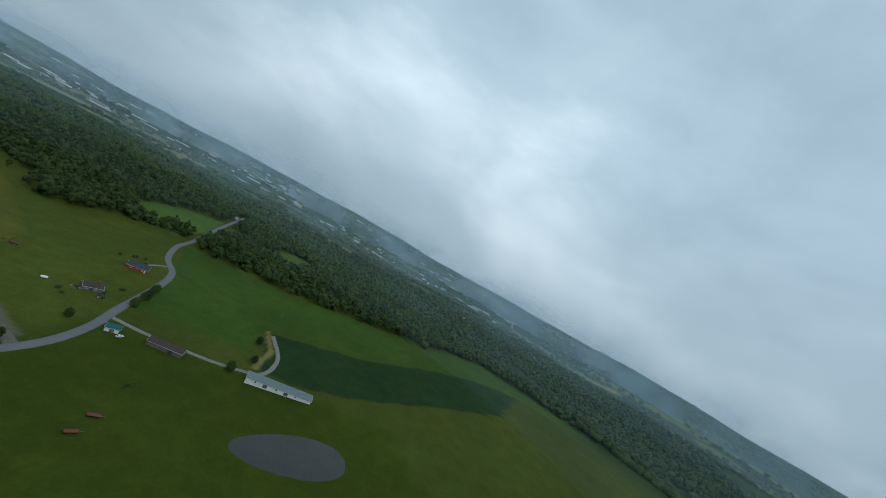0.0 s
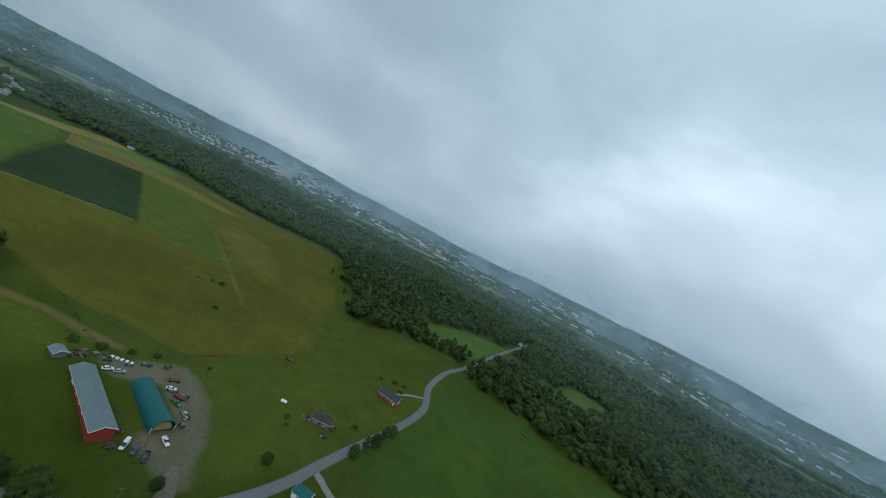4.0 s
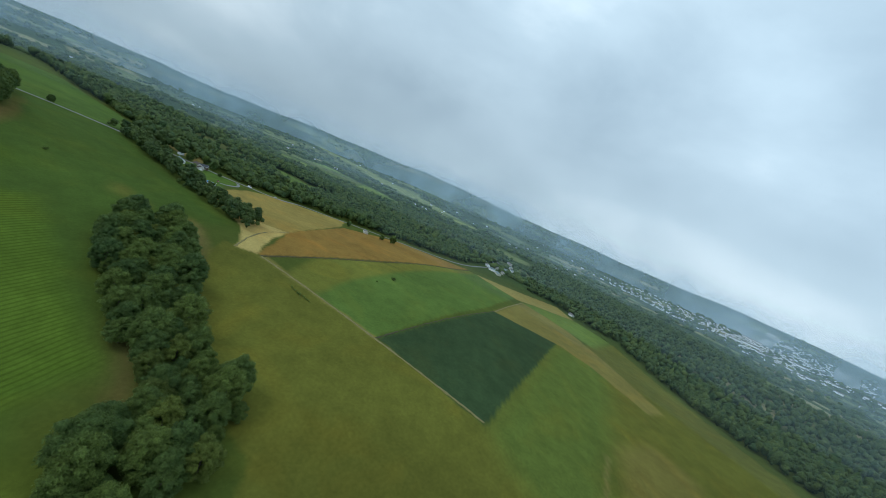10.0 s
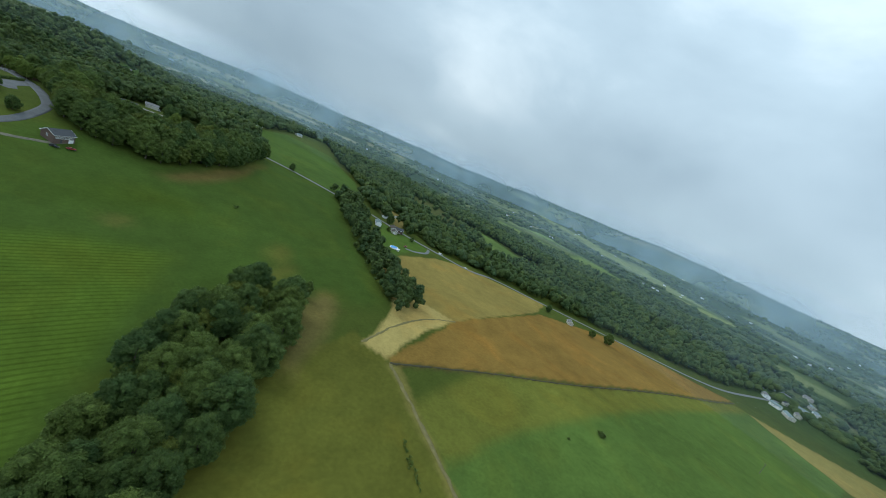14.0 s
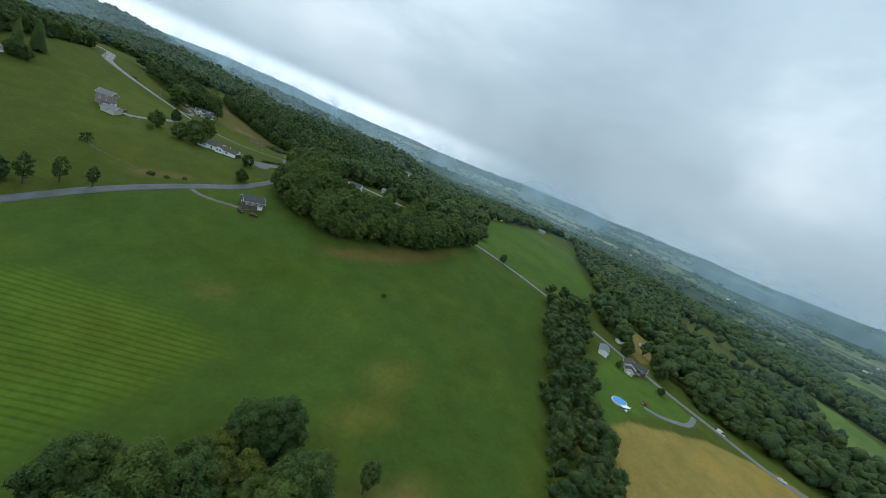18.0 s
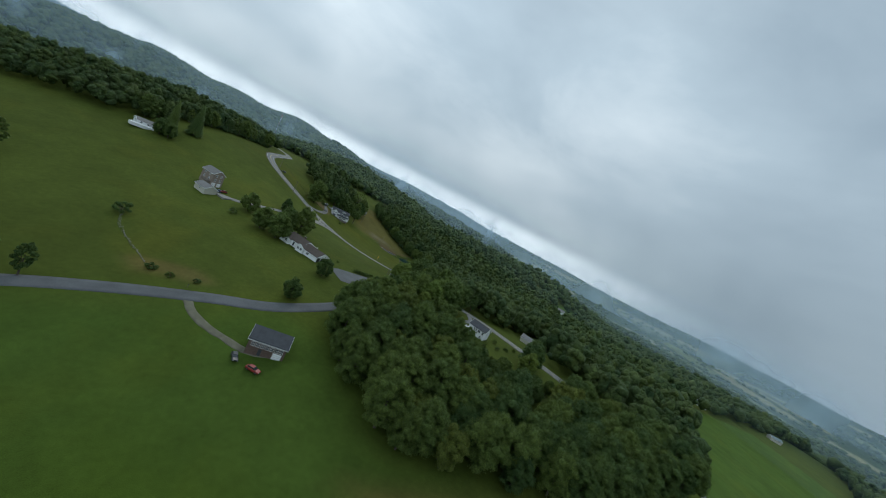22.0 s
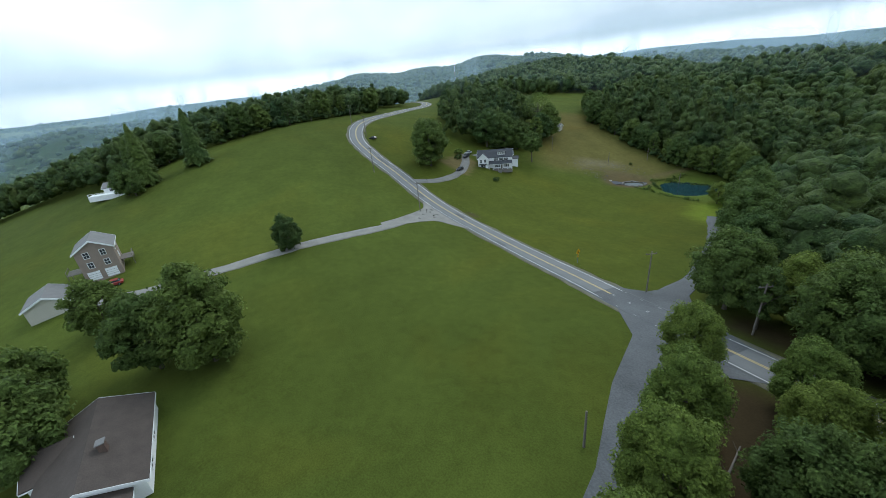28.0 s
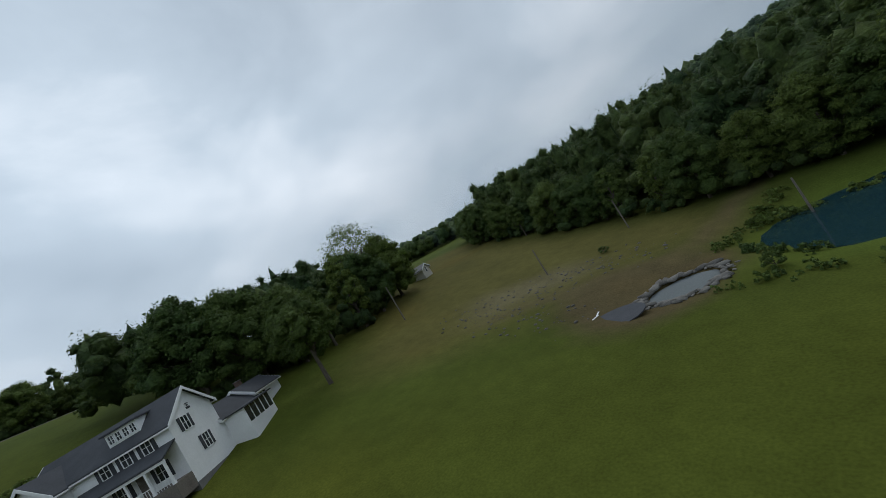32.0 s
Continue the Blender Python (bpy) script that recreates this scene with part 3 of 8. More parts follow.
# dry, yellowed patches in the grass
t3 = n.new("ShaderNodeTexNoise")
t3.inputs["Scale"].default_value, t3.inputs["Detail"].default_value, t3.inputs["Distortion"].default_value = 0.028, 6, 0.6
l.new(tc.outputs["Object"], t3.inputs["Vector"])
mr = n.new("ShaderNodeMapRange")
mr.inputs["From Min"].default_value, mr.inputs["From Max"].default_value = 0.5, 0.72
l.new(t3.outputs["Fac"], mr.inputs["Value"])
mx = n.new("ShaderNodeMix")
mx.data_type, mx.blend_type = "RGBA", "MULTIPLY"
mx.inputs["B"].default_value = (1.18, 1.05, 0.95, 1)
l.new(mr.outputs["Result"], mx.inputs["Factor"])
l.new(last, mx.inputs["A"])
last = mx.outputs["Result"]
# mown swaths
mp_ = n.new("ShaderNodeMapping")
mp_.inputs["Rotation"].default_value = (0, 0, radians(-6))
l.new(tc.outputs["Object"], mp_.inputs["Vector"])
wv = n.new("ShaderNodeTexWave")
wv.bands_direction = "Y"
for k, v in (("Scale", 0.13), ("Distortion", 5.0), ("Detail", 3.0), ("Detail Scale", 0.2)):
    wv.inputs[k].default_value = v
l.new(mp_.outputs["Vector"], wv.inputs["Vector"])
mr = n.new("ShaderNodeMapRange")
mr.inputs["From Max"].default_value = 0.5
mr.inputs["To Min"].default_value, mr.inputs["To Max"].default_value = 0.76, 1.06
l.new(wv.outputs["Fac"], mr.inputs["Value"])
mx = n.new("ShaderNodeMix")
mx.data_type, mx.blend_type = "RGBA", "MULTIPLY"
l.new(at.outputs["Alpha"], mx.inputs["Factor"])
l.new(last, mx.inputs["A"])
l.new(mr.outputs["Result"], mx.inputs["B"])
last = mx.outputs["Result"]
l.new(last, b.inputs["Base Color"])
bp = n.new("ShaderNodeBump")
bp.inputs["Strength"].default_value, bp.inputs["Distance"].default_value = 0.35, 0.08
l.new(t.outputs["Fac"], bp.inputs["Height"])
l.new(bp.outputs["Normal"], b.inputs["Normal"])
gme.materials.append(gm)
ground = tagged(new("ground", gme), "rolling green pasture, crop fields and hay meadows", "ground", kind="structure")


# ------------------------------------------------------------------ helpers for things
def part(name, bm_or_me, mat=None, parent=None, label="", loc=None):
    """Links a bmesh or mesh as one mesh object under a thing or a part."""
    if isinstance(bm_or_me, bmesh.types.BMesh):
        me = bpy.data.meshes.new(name)
        bm_or_me.to_mesh(me)
        bm_or_me.free()
    else:
        me = bm_or_me
    if mat is not None and not len(me.materials):
        me.materials.append(mat)
    ob = new(name, me)
    if parent is not None:
        ob.parent = parent
    if loc is not None:
        ob.matrix_basis = loc
    if label:
        ob["label"] = label
    return ob


def box(bm, x0, x1, y0, y1, z0, z1):
    vs = [bm.verts.new(p) for p in ((x0, y0, z0), (x1, y0, z0), (x1, y1, z0), (x0, y1, z0), (x0, y0, z1), (x1, y0, z1), (x1, y1, z1), (x0, y1, z1))]
    for f in ((3, 2, 1, 0), (4, 5, 6, 7), (0, 1, 5, 4), (1, 2, 6, 5), (2, 3, 7, 6), (3, 0, 4, 7)):
        bm.faces.new([vs[k] for k in f])
    return vs


def boxes(*specs):
    bm = bmesh.new()
    for s in specs:
        box(bm, *s)
    return bm


def spline(points, step=4.0):
    """Points along a smooth line through the given ones."""
    p = np.array(points, float)
    p = np.vstack([2 * p[0] - p[1], p, 2 * p[-1] - p[-2]])
    out = []
    for i in range(1, len(p) - 2):
        n_ = max(2, int(np.linalg.norm(p[i + 1] - p[i]) / step))
        for k in range(n_):
            t = k / n_
            out.append(0.5 * (2 * p[i] + (p[i + 1] - p[i - 1]) * t + (2 * p[i - 1] - 5 * p[i] + 4 * p[i + 1] - p[i + 2]) * t * t
                              + (3 * p[i] - p[i - 1] - 3 * p[i + 1] + p[i + 2]) * t ** 3))
    out.append(p[-2])
    return np.array(out)


def ribbon(name, line, left, right, lift, mat, skirt=0.3, rough=0.0):
    """A strip draped on the land along a line, between two offsets."""
    d = np.gradient(line, axis=0)
    d /= np.linalg.norm(d, axis=1)[:, None] + 1e-9
    nrm = np.column_stack([-d[:, 1], d[:, 0]])
    rg = np.random.default_rng(3)
    cols = []
    offs = np.linspace(left, right, 5 if right - left > 2 else 2)
    for k, o in enumerate(offs):
        jit = rg.normal(0, rough, len(line)) if k in (0, len(offs) - 1) and rough else 0
        p = line + nrm * (np.asarray(o + jit).reshape(-1, 1) if rough else o)
        cols.append(np.column_stack([p, ground_z(p[:, 0], p[:, 1]) + lift]))
    first, lastc = cols[0].copy(), cols[-1].copy()
    first[:, 2] -= skirt
    lastc[:, 2] -= skirt
    cols = [first] + cols + [lastc]
    v = np.concatenate(cols)
    m_, c_ = len(line), len(cols)
    f = [(a * m_ + k, (a + 1) * m_ + k, (a + 1) * m_ + k + 1, a * m_ + k + 1) for a in range(c_ - 1) for k in range(m_ - 1)]
    me = mesh_from(name, v, np.array(f)[:, ::-1])
    me.materials.append(mat)
    return me


def timber(name, mat, parent, label, *specs):
    """A deck or porch: the first box is its floor; posts, rails and roof are parts of it."""
    floor_ = part(name, boxes(specs[0]), M[mat], parent, label)
    for s in specs[1:]:
        tall = s[5] - s[4] > 1.2
        flat = s[1] - s[0] > 1.0 and s[3] - s[2] > 1.0
        part("post" if tall else "platform" if flat else "rail", boxes(s), M[mat], floor_)
    return floor_


# ------------------------------------------------------------------ roads
MAIN = [(250, -560), (60, -500), (-60, -462), (-112, -412), (-146, -372), (-176, -356), (-200, -354), (-222, -356), (-250, -357), (-283, -359), (-313, -357), (-337, -353), (-372, -348), (-404, -347), (-441, -344), (-490, -345), (-520, -348)]
SIDE = [(-339, -352), (-346, -341), (-353, -327), (-359, -312), (-365, -298), (-372, -280), (-377, -262), (-378, -247), (-370, -222), (-357, -204), (-341, -180), (-328, -155), (-312, -110), (-290, -40), (-263, 2)]
WEST = [(-518, -348), (-545, -342), (-585, -320), (-617, -297), (-654, -270), (-690, -230), (-722, -200), (-752, -172), (-795, -160), (-845, -115), (-939, -31), (-1070, 60), (-1215, 111), (-1400, 180)]
NORTH = [(-262, 4), (-251, 22), (-246, 52), (-236, 88), (-216, 118), (-204, 150), (-202, 183), (-207, 220), (-214, 281), (-224, 322), (-247, 360), (-264, 415), (-269, 466), (-287, 580), (-310, 730), (-340, 900)]

main_line = spline(MAIN)
road_main = tagged(part("road", ribbon("road", main_line, -3.7, 3.7, 0.12, M["asphalt"])), "grey two-lane country road with painted lines", "road", kind="structure")
cross = (main_line[:, 0] < -327) & (main_line[:, 0] > -350)
stretches = [main_line[:np.argmax(cross) + 1], main_line[len(cross) - np.argmax(cross[::-1]) - 1:]]
fine_line = spline(main_line[np.argmax(cross) - 1:len(cross) - np.argmax(cross[::-1]) + 1], 0.5)
for nm, o, w, mat, lb in (("edge_line", -3.2, 0.14, "line_white", "white edge line"), ("edge_line", 3.06, 0.14, "line_white", "white edge line"),
                          ("centre_line", -0.24, 0.16, "line_yellow", "yellow centre line"), ("centre_line", 0.08, 0.16, "line_yellow", "yellow centre line")):
    for ln_ in stretches:
        part(nm, ribbon(nm, ln_, o, o + w, 0.135, M[mat], skirt=0.0), M[mat], road_main, lb)
    for k in range(8, len(fine_line) - 6, 8):
        part("line_dash", ribbon("line_dash", fine_line[k:k + 2], o, o + w, 0.140, M["line_worn"], skirt=0.0), M["line_worn"], road_main, "worn white dash across the junction")
part("patch", ribbon("patch", fine_line[3:-3], -3.6, 3.6, 0.127, M["asphalt_new"], skirt=0.0), M["asphalt_new"], road_main, "darker resurfaced asphalt")
for x0, x1, o in ((-292, -286, -2.2), (-270, -262, 1.2), (-250, -240, -1.4), (-214, -204, 1.0), (-300, -297, 1.4)):
    sel_ = main_line[(main_line[:, 0] > x0) & (main_line[:, 0] < x1)]
    if len(sel_) > 1:
        part("patch", ribbon("patch", sel_, o - 0.5, o + 0.7, 0.125, M["asphalt_new"], skirt=0.0), M["asphalt_new"], road_main, "dark tar repair")
for o0, o1 in ((-4.7, -3.6), (3.6, 4.6)):
    part("shoulder", ribbon("shoulder", main_line[(main_line[:, 0] < 60)], o0, o1, 0.05, M["verge"], rough=0.22), M["verge"], road_main, "worn gravel shoulder")
tagged(part("road", ribbon("road", spline(SIDE), -3.0, 3.0, 0.1, M["asphalt_new"])), "worn grey asphalt side road without markings", "road", kind="structure")
tagged(part("road", ribbon("road", spline(WEST), -2.8, 2.8, 0.1, M["asphalt"])), "narrow grey road along the woods", "road", kind="structure")
tagged(part("road", ribbon("road", spline(NORTH), -3.0, 3.0, 0.1, M["asphalt"])), "winding grey farm road between pastures", "road", kind="structure")
M["ditch"] = material("ditch", (0.050, 0.046, 0.020), 0.95, vary=0.4, scale=0.4, fine=10, bump=0.4)
M["dry_margin"] = material("dry_margin", (0.17, 0.145, 0.055), 0.95, vary=0.35, scale=0.4, fine=10, bump=0.4)
for mat, hw, pts, lb in (("ditch", 0.7, [(-526, -11.5), (-589, 5.5), (-683, 31.5), (-860, 62), (-1062, 95)], "dark weedy ditch between the stubble and the green crop"),
                         ("dry_margin", 0.9, [(-526, -12), (-520, 20), (-512, 60), (-503, 104), (-488, 190)], "dry grass margin along the hay meadow"),
                         ("ditch", 0.45, [(-504, 104.5), (-610, 136), (-723, 172)], "dark edge of the dense green crop"),
                         ("dry_margin", 0.8, [(-724, 173), (-800, 187), (-958, 216)], "dry grass margin along the green crop"),
                         ("dry_margin", 0.7, [(-518, -30), (-550, -44), (-583, -52), (-612, -50)], "dry grass margin along the stubble field")):
    tagged(part("field_margin", ribbon("field_margin", spline(pts, 3.0), -hw, hw, 0.07, M[mat], rough=0.25)), lb, "field margin", kind="structure")
DRIVES = [
    ("gravel", 2.0, [(-258, -353), (-265, -330), (-267, -305), (-269, -287), (-268, -268), (-262, -258)], "pale gravel driveway to the tan house"),
    ("drive_grey", 1.9, [(-230, -358), (-231, -370), (-226, -384), (-216, -395), (-206, -402)], "gravel driveway to the white farmhouse"),
    ("gravel", 1.8, [(-202, 204), (-178, 202), (-149, 202), (-118, 205), (-101, 213), (-98, 240), (-112, 275)], "pale farm track past the barns"),
    ("verge", 1.3, [(-352, -199), (-366, -196), (-385, -200), (-392, -207)], "thin gravel driveway to the dark-roofed house"),
    ("asphalt", 1.8, [(-706, -205), (-690, -190), (-668, -184), (-655, -186)], "asphalt driveway to the homestead"),
    ("verge", 3.2, [(-207, 140), (-214, 144), (-224, 150)], "gravel farmyard entrance from the road"),
    ("asphalt_new", 2.1, [(-337, -352), (-334.8, -363), (-334.6, -370), (-333.5, -378), (-329.8, -390), (-324.5, -405), (-318, -420), (-309, -438)], "narrow asphalt lane along the edge of the woods"),
    ("asphalt", 1.6, [(-404, -343), (-410, -330), (-408, -318)], "short asphalt driveway to the white house"),
    ("gravel", 1.5, [(-232, 338), (-240, 325), (-244, 312)], "short gravel driveway to the red house"),
]
for mat, hw, pts, lb in DRIVES:
    tagged(part("driveway", ribbon("driveway", spline(pts, 2.5), -hw, hw, 0.09, M[mat], rough=0.12)), lb, "driveway", kind="structure")



def apron_piece(name, outline, lift, mat, label):
    """A flat paved mouth draped on the land inside an outline."""
    bm = bmesh.new()
    pts = [p for a, b_ in zip(outline, outline[1:] + outline[:1]) for p in (a, ((a[0] + b_[0]) / 2, (a[1] + b_[1]) / 2))]
    c = (sum(p[0] for p in outline) / len(outline), sum(p[1] for p in outline) / len(outline))
    rings = [[bm.verts.new((c[0] + (p[0] - c[0]) * k, c[1] + (p[1] - c[1]) * k, zg(c[0] + (p[0] - c[0]) * k, c[1] + (p[1] - c[1]) * k) + (lift if k else lift) - (0.35 if d else 0))) for p in pts]
             for k, d in ((0.34, 0), (0.67, 0), (1.0, 0), (1.01, 1))]
    mid = bm.verts.new((*c, zg(*c) + lift))
    m_ = len(pts)
    for k in range(m_):
        bm.faces.new((mid, rings[0][k], rings[0][(k + 1) % m_]))
        for a, b_ in zip(rings, rings[1:]):
            bm.faces.new((a[k], b_[k], b_[(k + 1) % m_], a[(k + 1) % m_]))
    bmesh.ops.recalc_face_normals(bm, faces=bm.faces)
    tagged(part(name, bm, M[mat]), label, name, kind="structure")


apron_piece("road", [(-324, -358.2), (-329, -359.6), (-331.8, -361.4), (-333.0, -364.6), (-332.9, -371), (-336.8, -371), (-337.9, -366), (-341, -361.5), (-347, -357), (-356, -352.5), (-340, -351.5), (-330, -354.5)], 0.108, "asphalt_new", "wide dark asphalt mouth of the lane")
apron_piece("road", [(-330, -352.6), (-335, -350.4), (-338.6, -347.4), (-341, -342.6), (-343.4, -337), (-346.2, -330.5), (-349.6, -324.5), (-353.4, -318), (-357, -316), (-355.4, -328), (-353, -338), (-354, -344.5), (-359, -347.2), (-345, -351.5)], 0.106, "asphalt_new", "wide dark asphalt mouth of the side road")
apron_piece("driveway", [(-346.5, -271), (-352, -268.5), (-359.6, -265.4), (-363.4, -268.6), (-361.8, -276), (-364.5, -282), (-368.6, -287.4), (-371.5, -293), (-367, -298.5), (-362.5, -294.5), (-357.5, -288.5), (-352.4, -281.6), (-347.5, -276)], 0.085, "asphalt_new", "streaked dark asphalt driveway beside the brown ranch house")
apron_piece("driveway", [(-247, -354.4), (-250.6, -353.2), (-253.4, -351.4), (-255.6, -348.6), (-257.6, -344), (-259.8, -338), (-261.6, -331), (-265.4, -331), (-264.9, -338), (-264.8, -344), (-265.6, -348.4), (-267.8, -351.4), (-271.2, -353.6), (-276, -355.4), (-262, -355.8)], 0.095, "gravel", "gravel mouth of the driveway at the road")
M["puddle"] = material("puddle", (0.16, 0.155, 0.14), 0.12, vary=0.2, scale=0.8, bump=0.0, spec=0.5)
for x, y, r in ((-256.2, -352.2, 0.9), (-258.6, -351.0, 0.6), (-260.8, -352.0, 0.7), (-263.0, -349.8, 0.5), (-259.6, -347.4, 0.55), (-262.2, -344.6, 0.5)):
    apron_piece("puddle", [(x + r * q * math.cos(k * 0.785) * 1.5, y + r * q * math.sin(k * 0.785)) for k, q in enumerate((1, 0.7, 1.1, 0.8, 0.9, 1.2, 0.7, 0.9))], 0.104, "puddle", "shallow rain puddle in the gravel")
# ------------------------------------------------------------------ trees
def ico(sub):
    bm = bmesh.new()
    bmesh.ops.create_icosphere(bm, subdivisions=sub, radius=1.0)
    v = np.array([p.co[:] for p in bm.verts])
    f = np.array([[q.index for q in p.verts] for p in bm.faces])
    bm.free()
    return v, f


ICO1 = ico(1)


def leaf_sprays(rg, p, out, leaf):
    """Small leaf sprays at the points p, lying roughly across the directions out."""
    n_ = len(p)
    nr = out + rg.normal(0, 0.55, (n_, 3))
    nr /= np.linalg.norm(nr, axis=1)[:, None] + 1e-9
    e1 = np.cross(nr, rg.normal(0, 1, (n_, 3)))
    e1 /= np.linalg.norm(e1, axis=1)[:, None] + 1e-9
    e2 = np.cross(nr, e1)
    w = leaf * rg.uniform(0.6, 1.35, (n_, 1))
    return np.stack([p - e1 * w * 0.62, p + e1 * w * 0.62 - e2 * w * 0.25, p + e2 * w * 0.95], 1).reshape(-1, 3)


def crown_arrays(rg, lumps, h, wide, low, leaves, leaf=0.55, base=ICO1, rag=0.2):
    """A crown of lumps and loose leaf sprays on an uneven ovoid between the heights low and h."""
    V, F, off = [], [], 0
    mid, half = low + (h - low) * 0.45, (h - low) * 0.55
    cs, rs = [], []
    for i in range(lumps):
        t = (i + 0.5) / lumps
        ph, a = math.acos(1 - 1.85 * t), i * 2.39996 + rg.uniform(-0.4, 0.4)
        k = rg.uniform(0.56, 0.88)
        prof = 1.0 - 0.30 * max(0, math.cos(ph)) - 0.12 * max(0, -math.cos(ph))
        c = np.array([math.sin(ph) * math.cos(a) * wide * k * prof, math.sin(ph) * math.sin(a) * wide * k * prof, mid + math.cos(ph) * half * k])
        r = wide * rg.uniform(0.13, 0.29)
        v = base[0].copy()
        d = 1 + rag * np.sin(v @ rg.normal(0, 3.2, 3) + rg.uniform(0, 6)) + rag * np.sin(v @ rg.normal(0, 6.5, 3)) + rg.normal(0, rag * 0.6, len(v))
        v = v * d[:, None] * r * 0.78 * np.array([1, 1, rg.uniform(0.7, 1.0)]) + c
        V.append(v)
        F.append(base[1] + off)
        off += len(v)
        cs.append(c)
        rs.append(r)
    if leaves:
        pick = rg.integers(0, lumps, leaves)
        dirs = rg.normal(0, 1, (leaves, 3))
        dirs[:, 2] = np.abs(dirs[:, 2]) * 0.9 - 0.3
        dirs /= np.linalg.norm(dirs, axis=1)[:, None]
        p = np.array(cs)[pick] + dirs * (np.array(rs)[pick] * rg.uniform(0.74, 1.2, leaves))[:, None]
        V.append(leaf_sprays(rg, p, dirs + np.array([0, 0, 0.5]), leaf))
        F.append(np.arange(leaves * 3).reshape(-1, 3) + off)
    return np.concatenate(V), np.concatenate(F)


def trunk_mesh(rg, h, r, low, wide):
    """A tapered trunk with limbs that reach into the crown."""
    bm = bmesh.new()

    def limb(p0, p1, r0, r1, n_=7):
        ax = (p1 - p0).normalized()
        side = ax.orthogonal().normalized()
        rings = []
        for q, rad in ((p0, r0), (p0.lerp(p1, 0.5), (r0 + r1) / 2 * 0.95), (p1, r1)):
            rings.append([bm.verts.new(q + Matrix.Rotation(k * 2 * math.pi / n_, 3, ax) @ side * rad) for k in range(n_)])
        for a_, b_ in zip(rings, rings[1:]):
            for k in range(n_):
                bm.faces.new((a_[k], a_[(k + 1) % n_], b_[(k + 1) % n_], b_[k]))
        bm.faces.new(rings[-1])
        bm.faces.new(rings[0][::-1])

    limb(Vector((0, 0, -0.6)), Vector((0.1, 0, h * 0.62)), r, r * 0.35)
    for k in range(6):
        a, z = k * 1.05 + rg.uniform(0, 0.6), low + (h - low) * rg.uniform(0.0, 0.35)
        limb(Vector((0, 0, z)), Vector((math.cos(a) * wide * 0.6, math.sin(a) * wide * 0.6, z + h * rg.uniform(0.15, 0.3))), r * 0.38, r * 0.12, 5)
    return bm


TREE_KINDS = {}


def tree_kind(key, seed, h, wide, low, lumps, leaves, leaf=0.6, mat="leaf", base=ICO1):
    rg = np.random.default_rng(seed)
    v, f = crown_arrays(rg, lumps, h, wide, low, leaves, leaf, base)
    cm = mesh_from("crown", v, f)
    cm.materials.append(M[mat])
    tb = trunk_mesh(rg, h, 0.03 * h ** 0.9 + 0.05, low, wide)
    tm = bpy.data.meshes.new("trunk")
    tb.to_mesh(tm)
    tb.free()
    tm.materials.append(M["bark"])
    cm.polygons.foreach_set("use_smooth", np.arange(len(f)) < lumps * len(base[1]))
    TREE_KINDS[key] = (cm, tm)


for k in range(4):
    tree_kind("broad%d" % k, 11 + k, 17 + k, 6.6 + 0.4 * k, 0.6, 80, 10500, 0.40)
for k in range(3):
    tree_kind("oak%d" % k, 71 + k, 17 + k, 6.8 + 0.4 * k, 0.6, 84, 15500, 0.32, base=ICO1)
for k in range(2):
    tree_kind("round%d" % k, 31 + k, 11, 5.0, 0.4, 52, 6400, 0.34)
tree_kind("slim0", 41, 14, 3.6, 2.2, 32, 3600, 0.38)
tree_kind("warm0", 46, 16, 6.4, 0.8, 58, 8000, 0.40, mat="leaf_warm")
tree_kind("field0", 63, 16, 5.6, 4.6, 46, 7000, 0.30)
tree_kind("light0", 45, 11, 4.4, 0.4, 44, 5600, 0.34, mat="leaf_light")
tree_kind("light1", 48, 16, 5.4, 0.8, 84, 22000, 0.24, mat="leaf_light")
v, f = crown_arrays(np.random.default_rng(50), 150, 17, 6.6, 6.0, 3600, 0.26, rag=0.3)
# thin crown: only the leaf sprays, no solid lumps
cm = mesh_from("crown", v[150 * 12:], f[150 * 20:] - 150 * 12)
cm.materials.append(M["leaf"])
bm = trunk_mesh(np.random.default_rng(51), 17, 0.36, 4.0, 5.0)
for k in range(26):
    a, e = k * 2.4, 0.5 + 0.8 * ((k * 7) % 10) / 10
    p0 = Vector((0, 0, 5.0 + 0.16 * k))
    d = Vector((math.cos(a) * math.cos(e), math.sin(a) * math.cos(e), math.sin(e))) * 7.2
    q = [bm.verts.new(p0 + o) for o in (Vector((0.1, 0, 0)), Vector((-0.05, 0.09, 0)), Vector((-0.05, -0.09, 0)))]
    tip = bm.verts.new(p0 + d)
    for i in range(3):
        bm.faces.new((q[i], q[(i + 1) % 3], tip))
tm = bpy.data.meshes.new("trunk")
bm.to_mesh(tm)
bm.free()
tm.materials.append(M["bark"])
TREE_KINDS["airy0"] = (cm, tm)
tree_kind("bush0", 51, 3.4, 2.2, 0.1, 14, 1100, 0.22)
tree_kind("bush1", 52, 2.4, 2.6, 0.0, 14, 1100, 0.22)


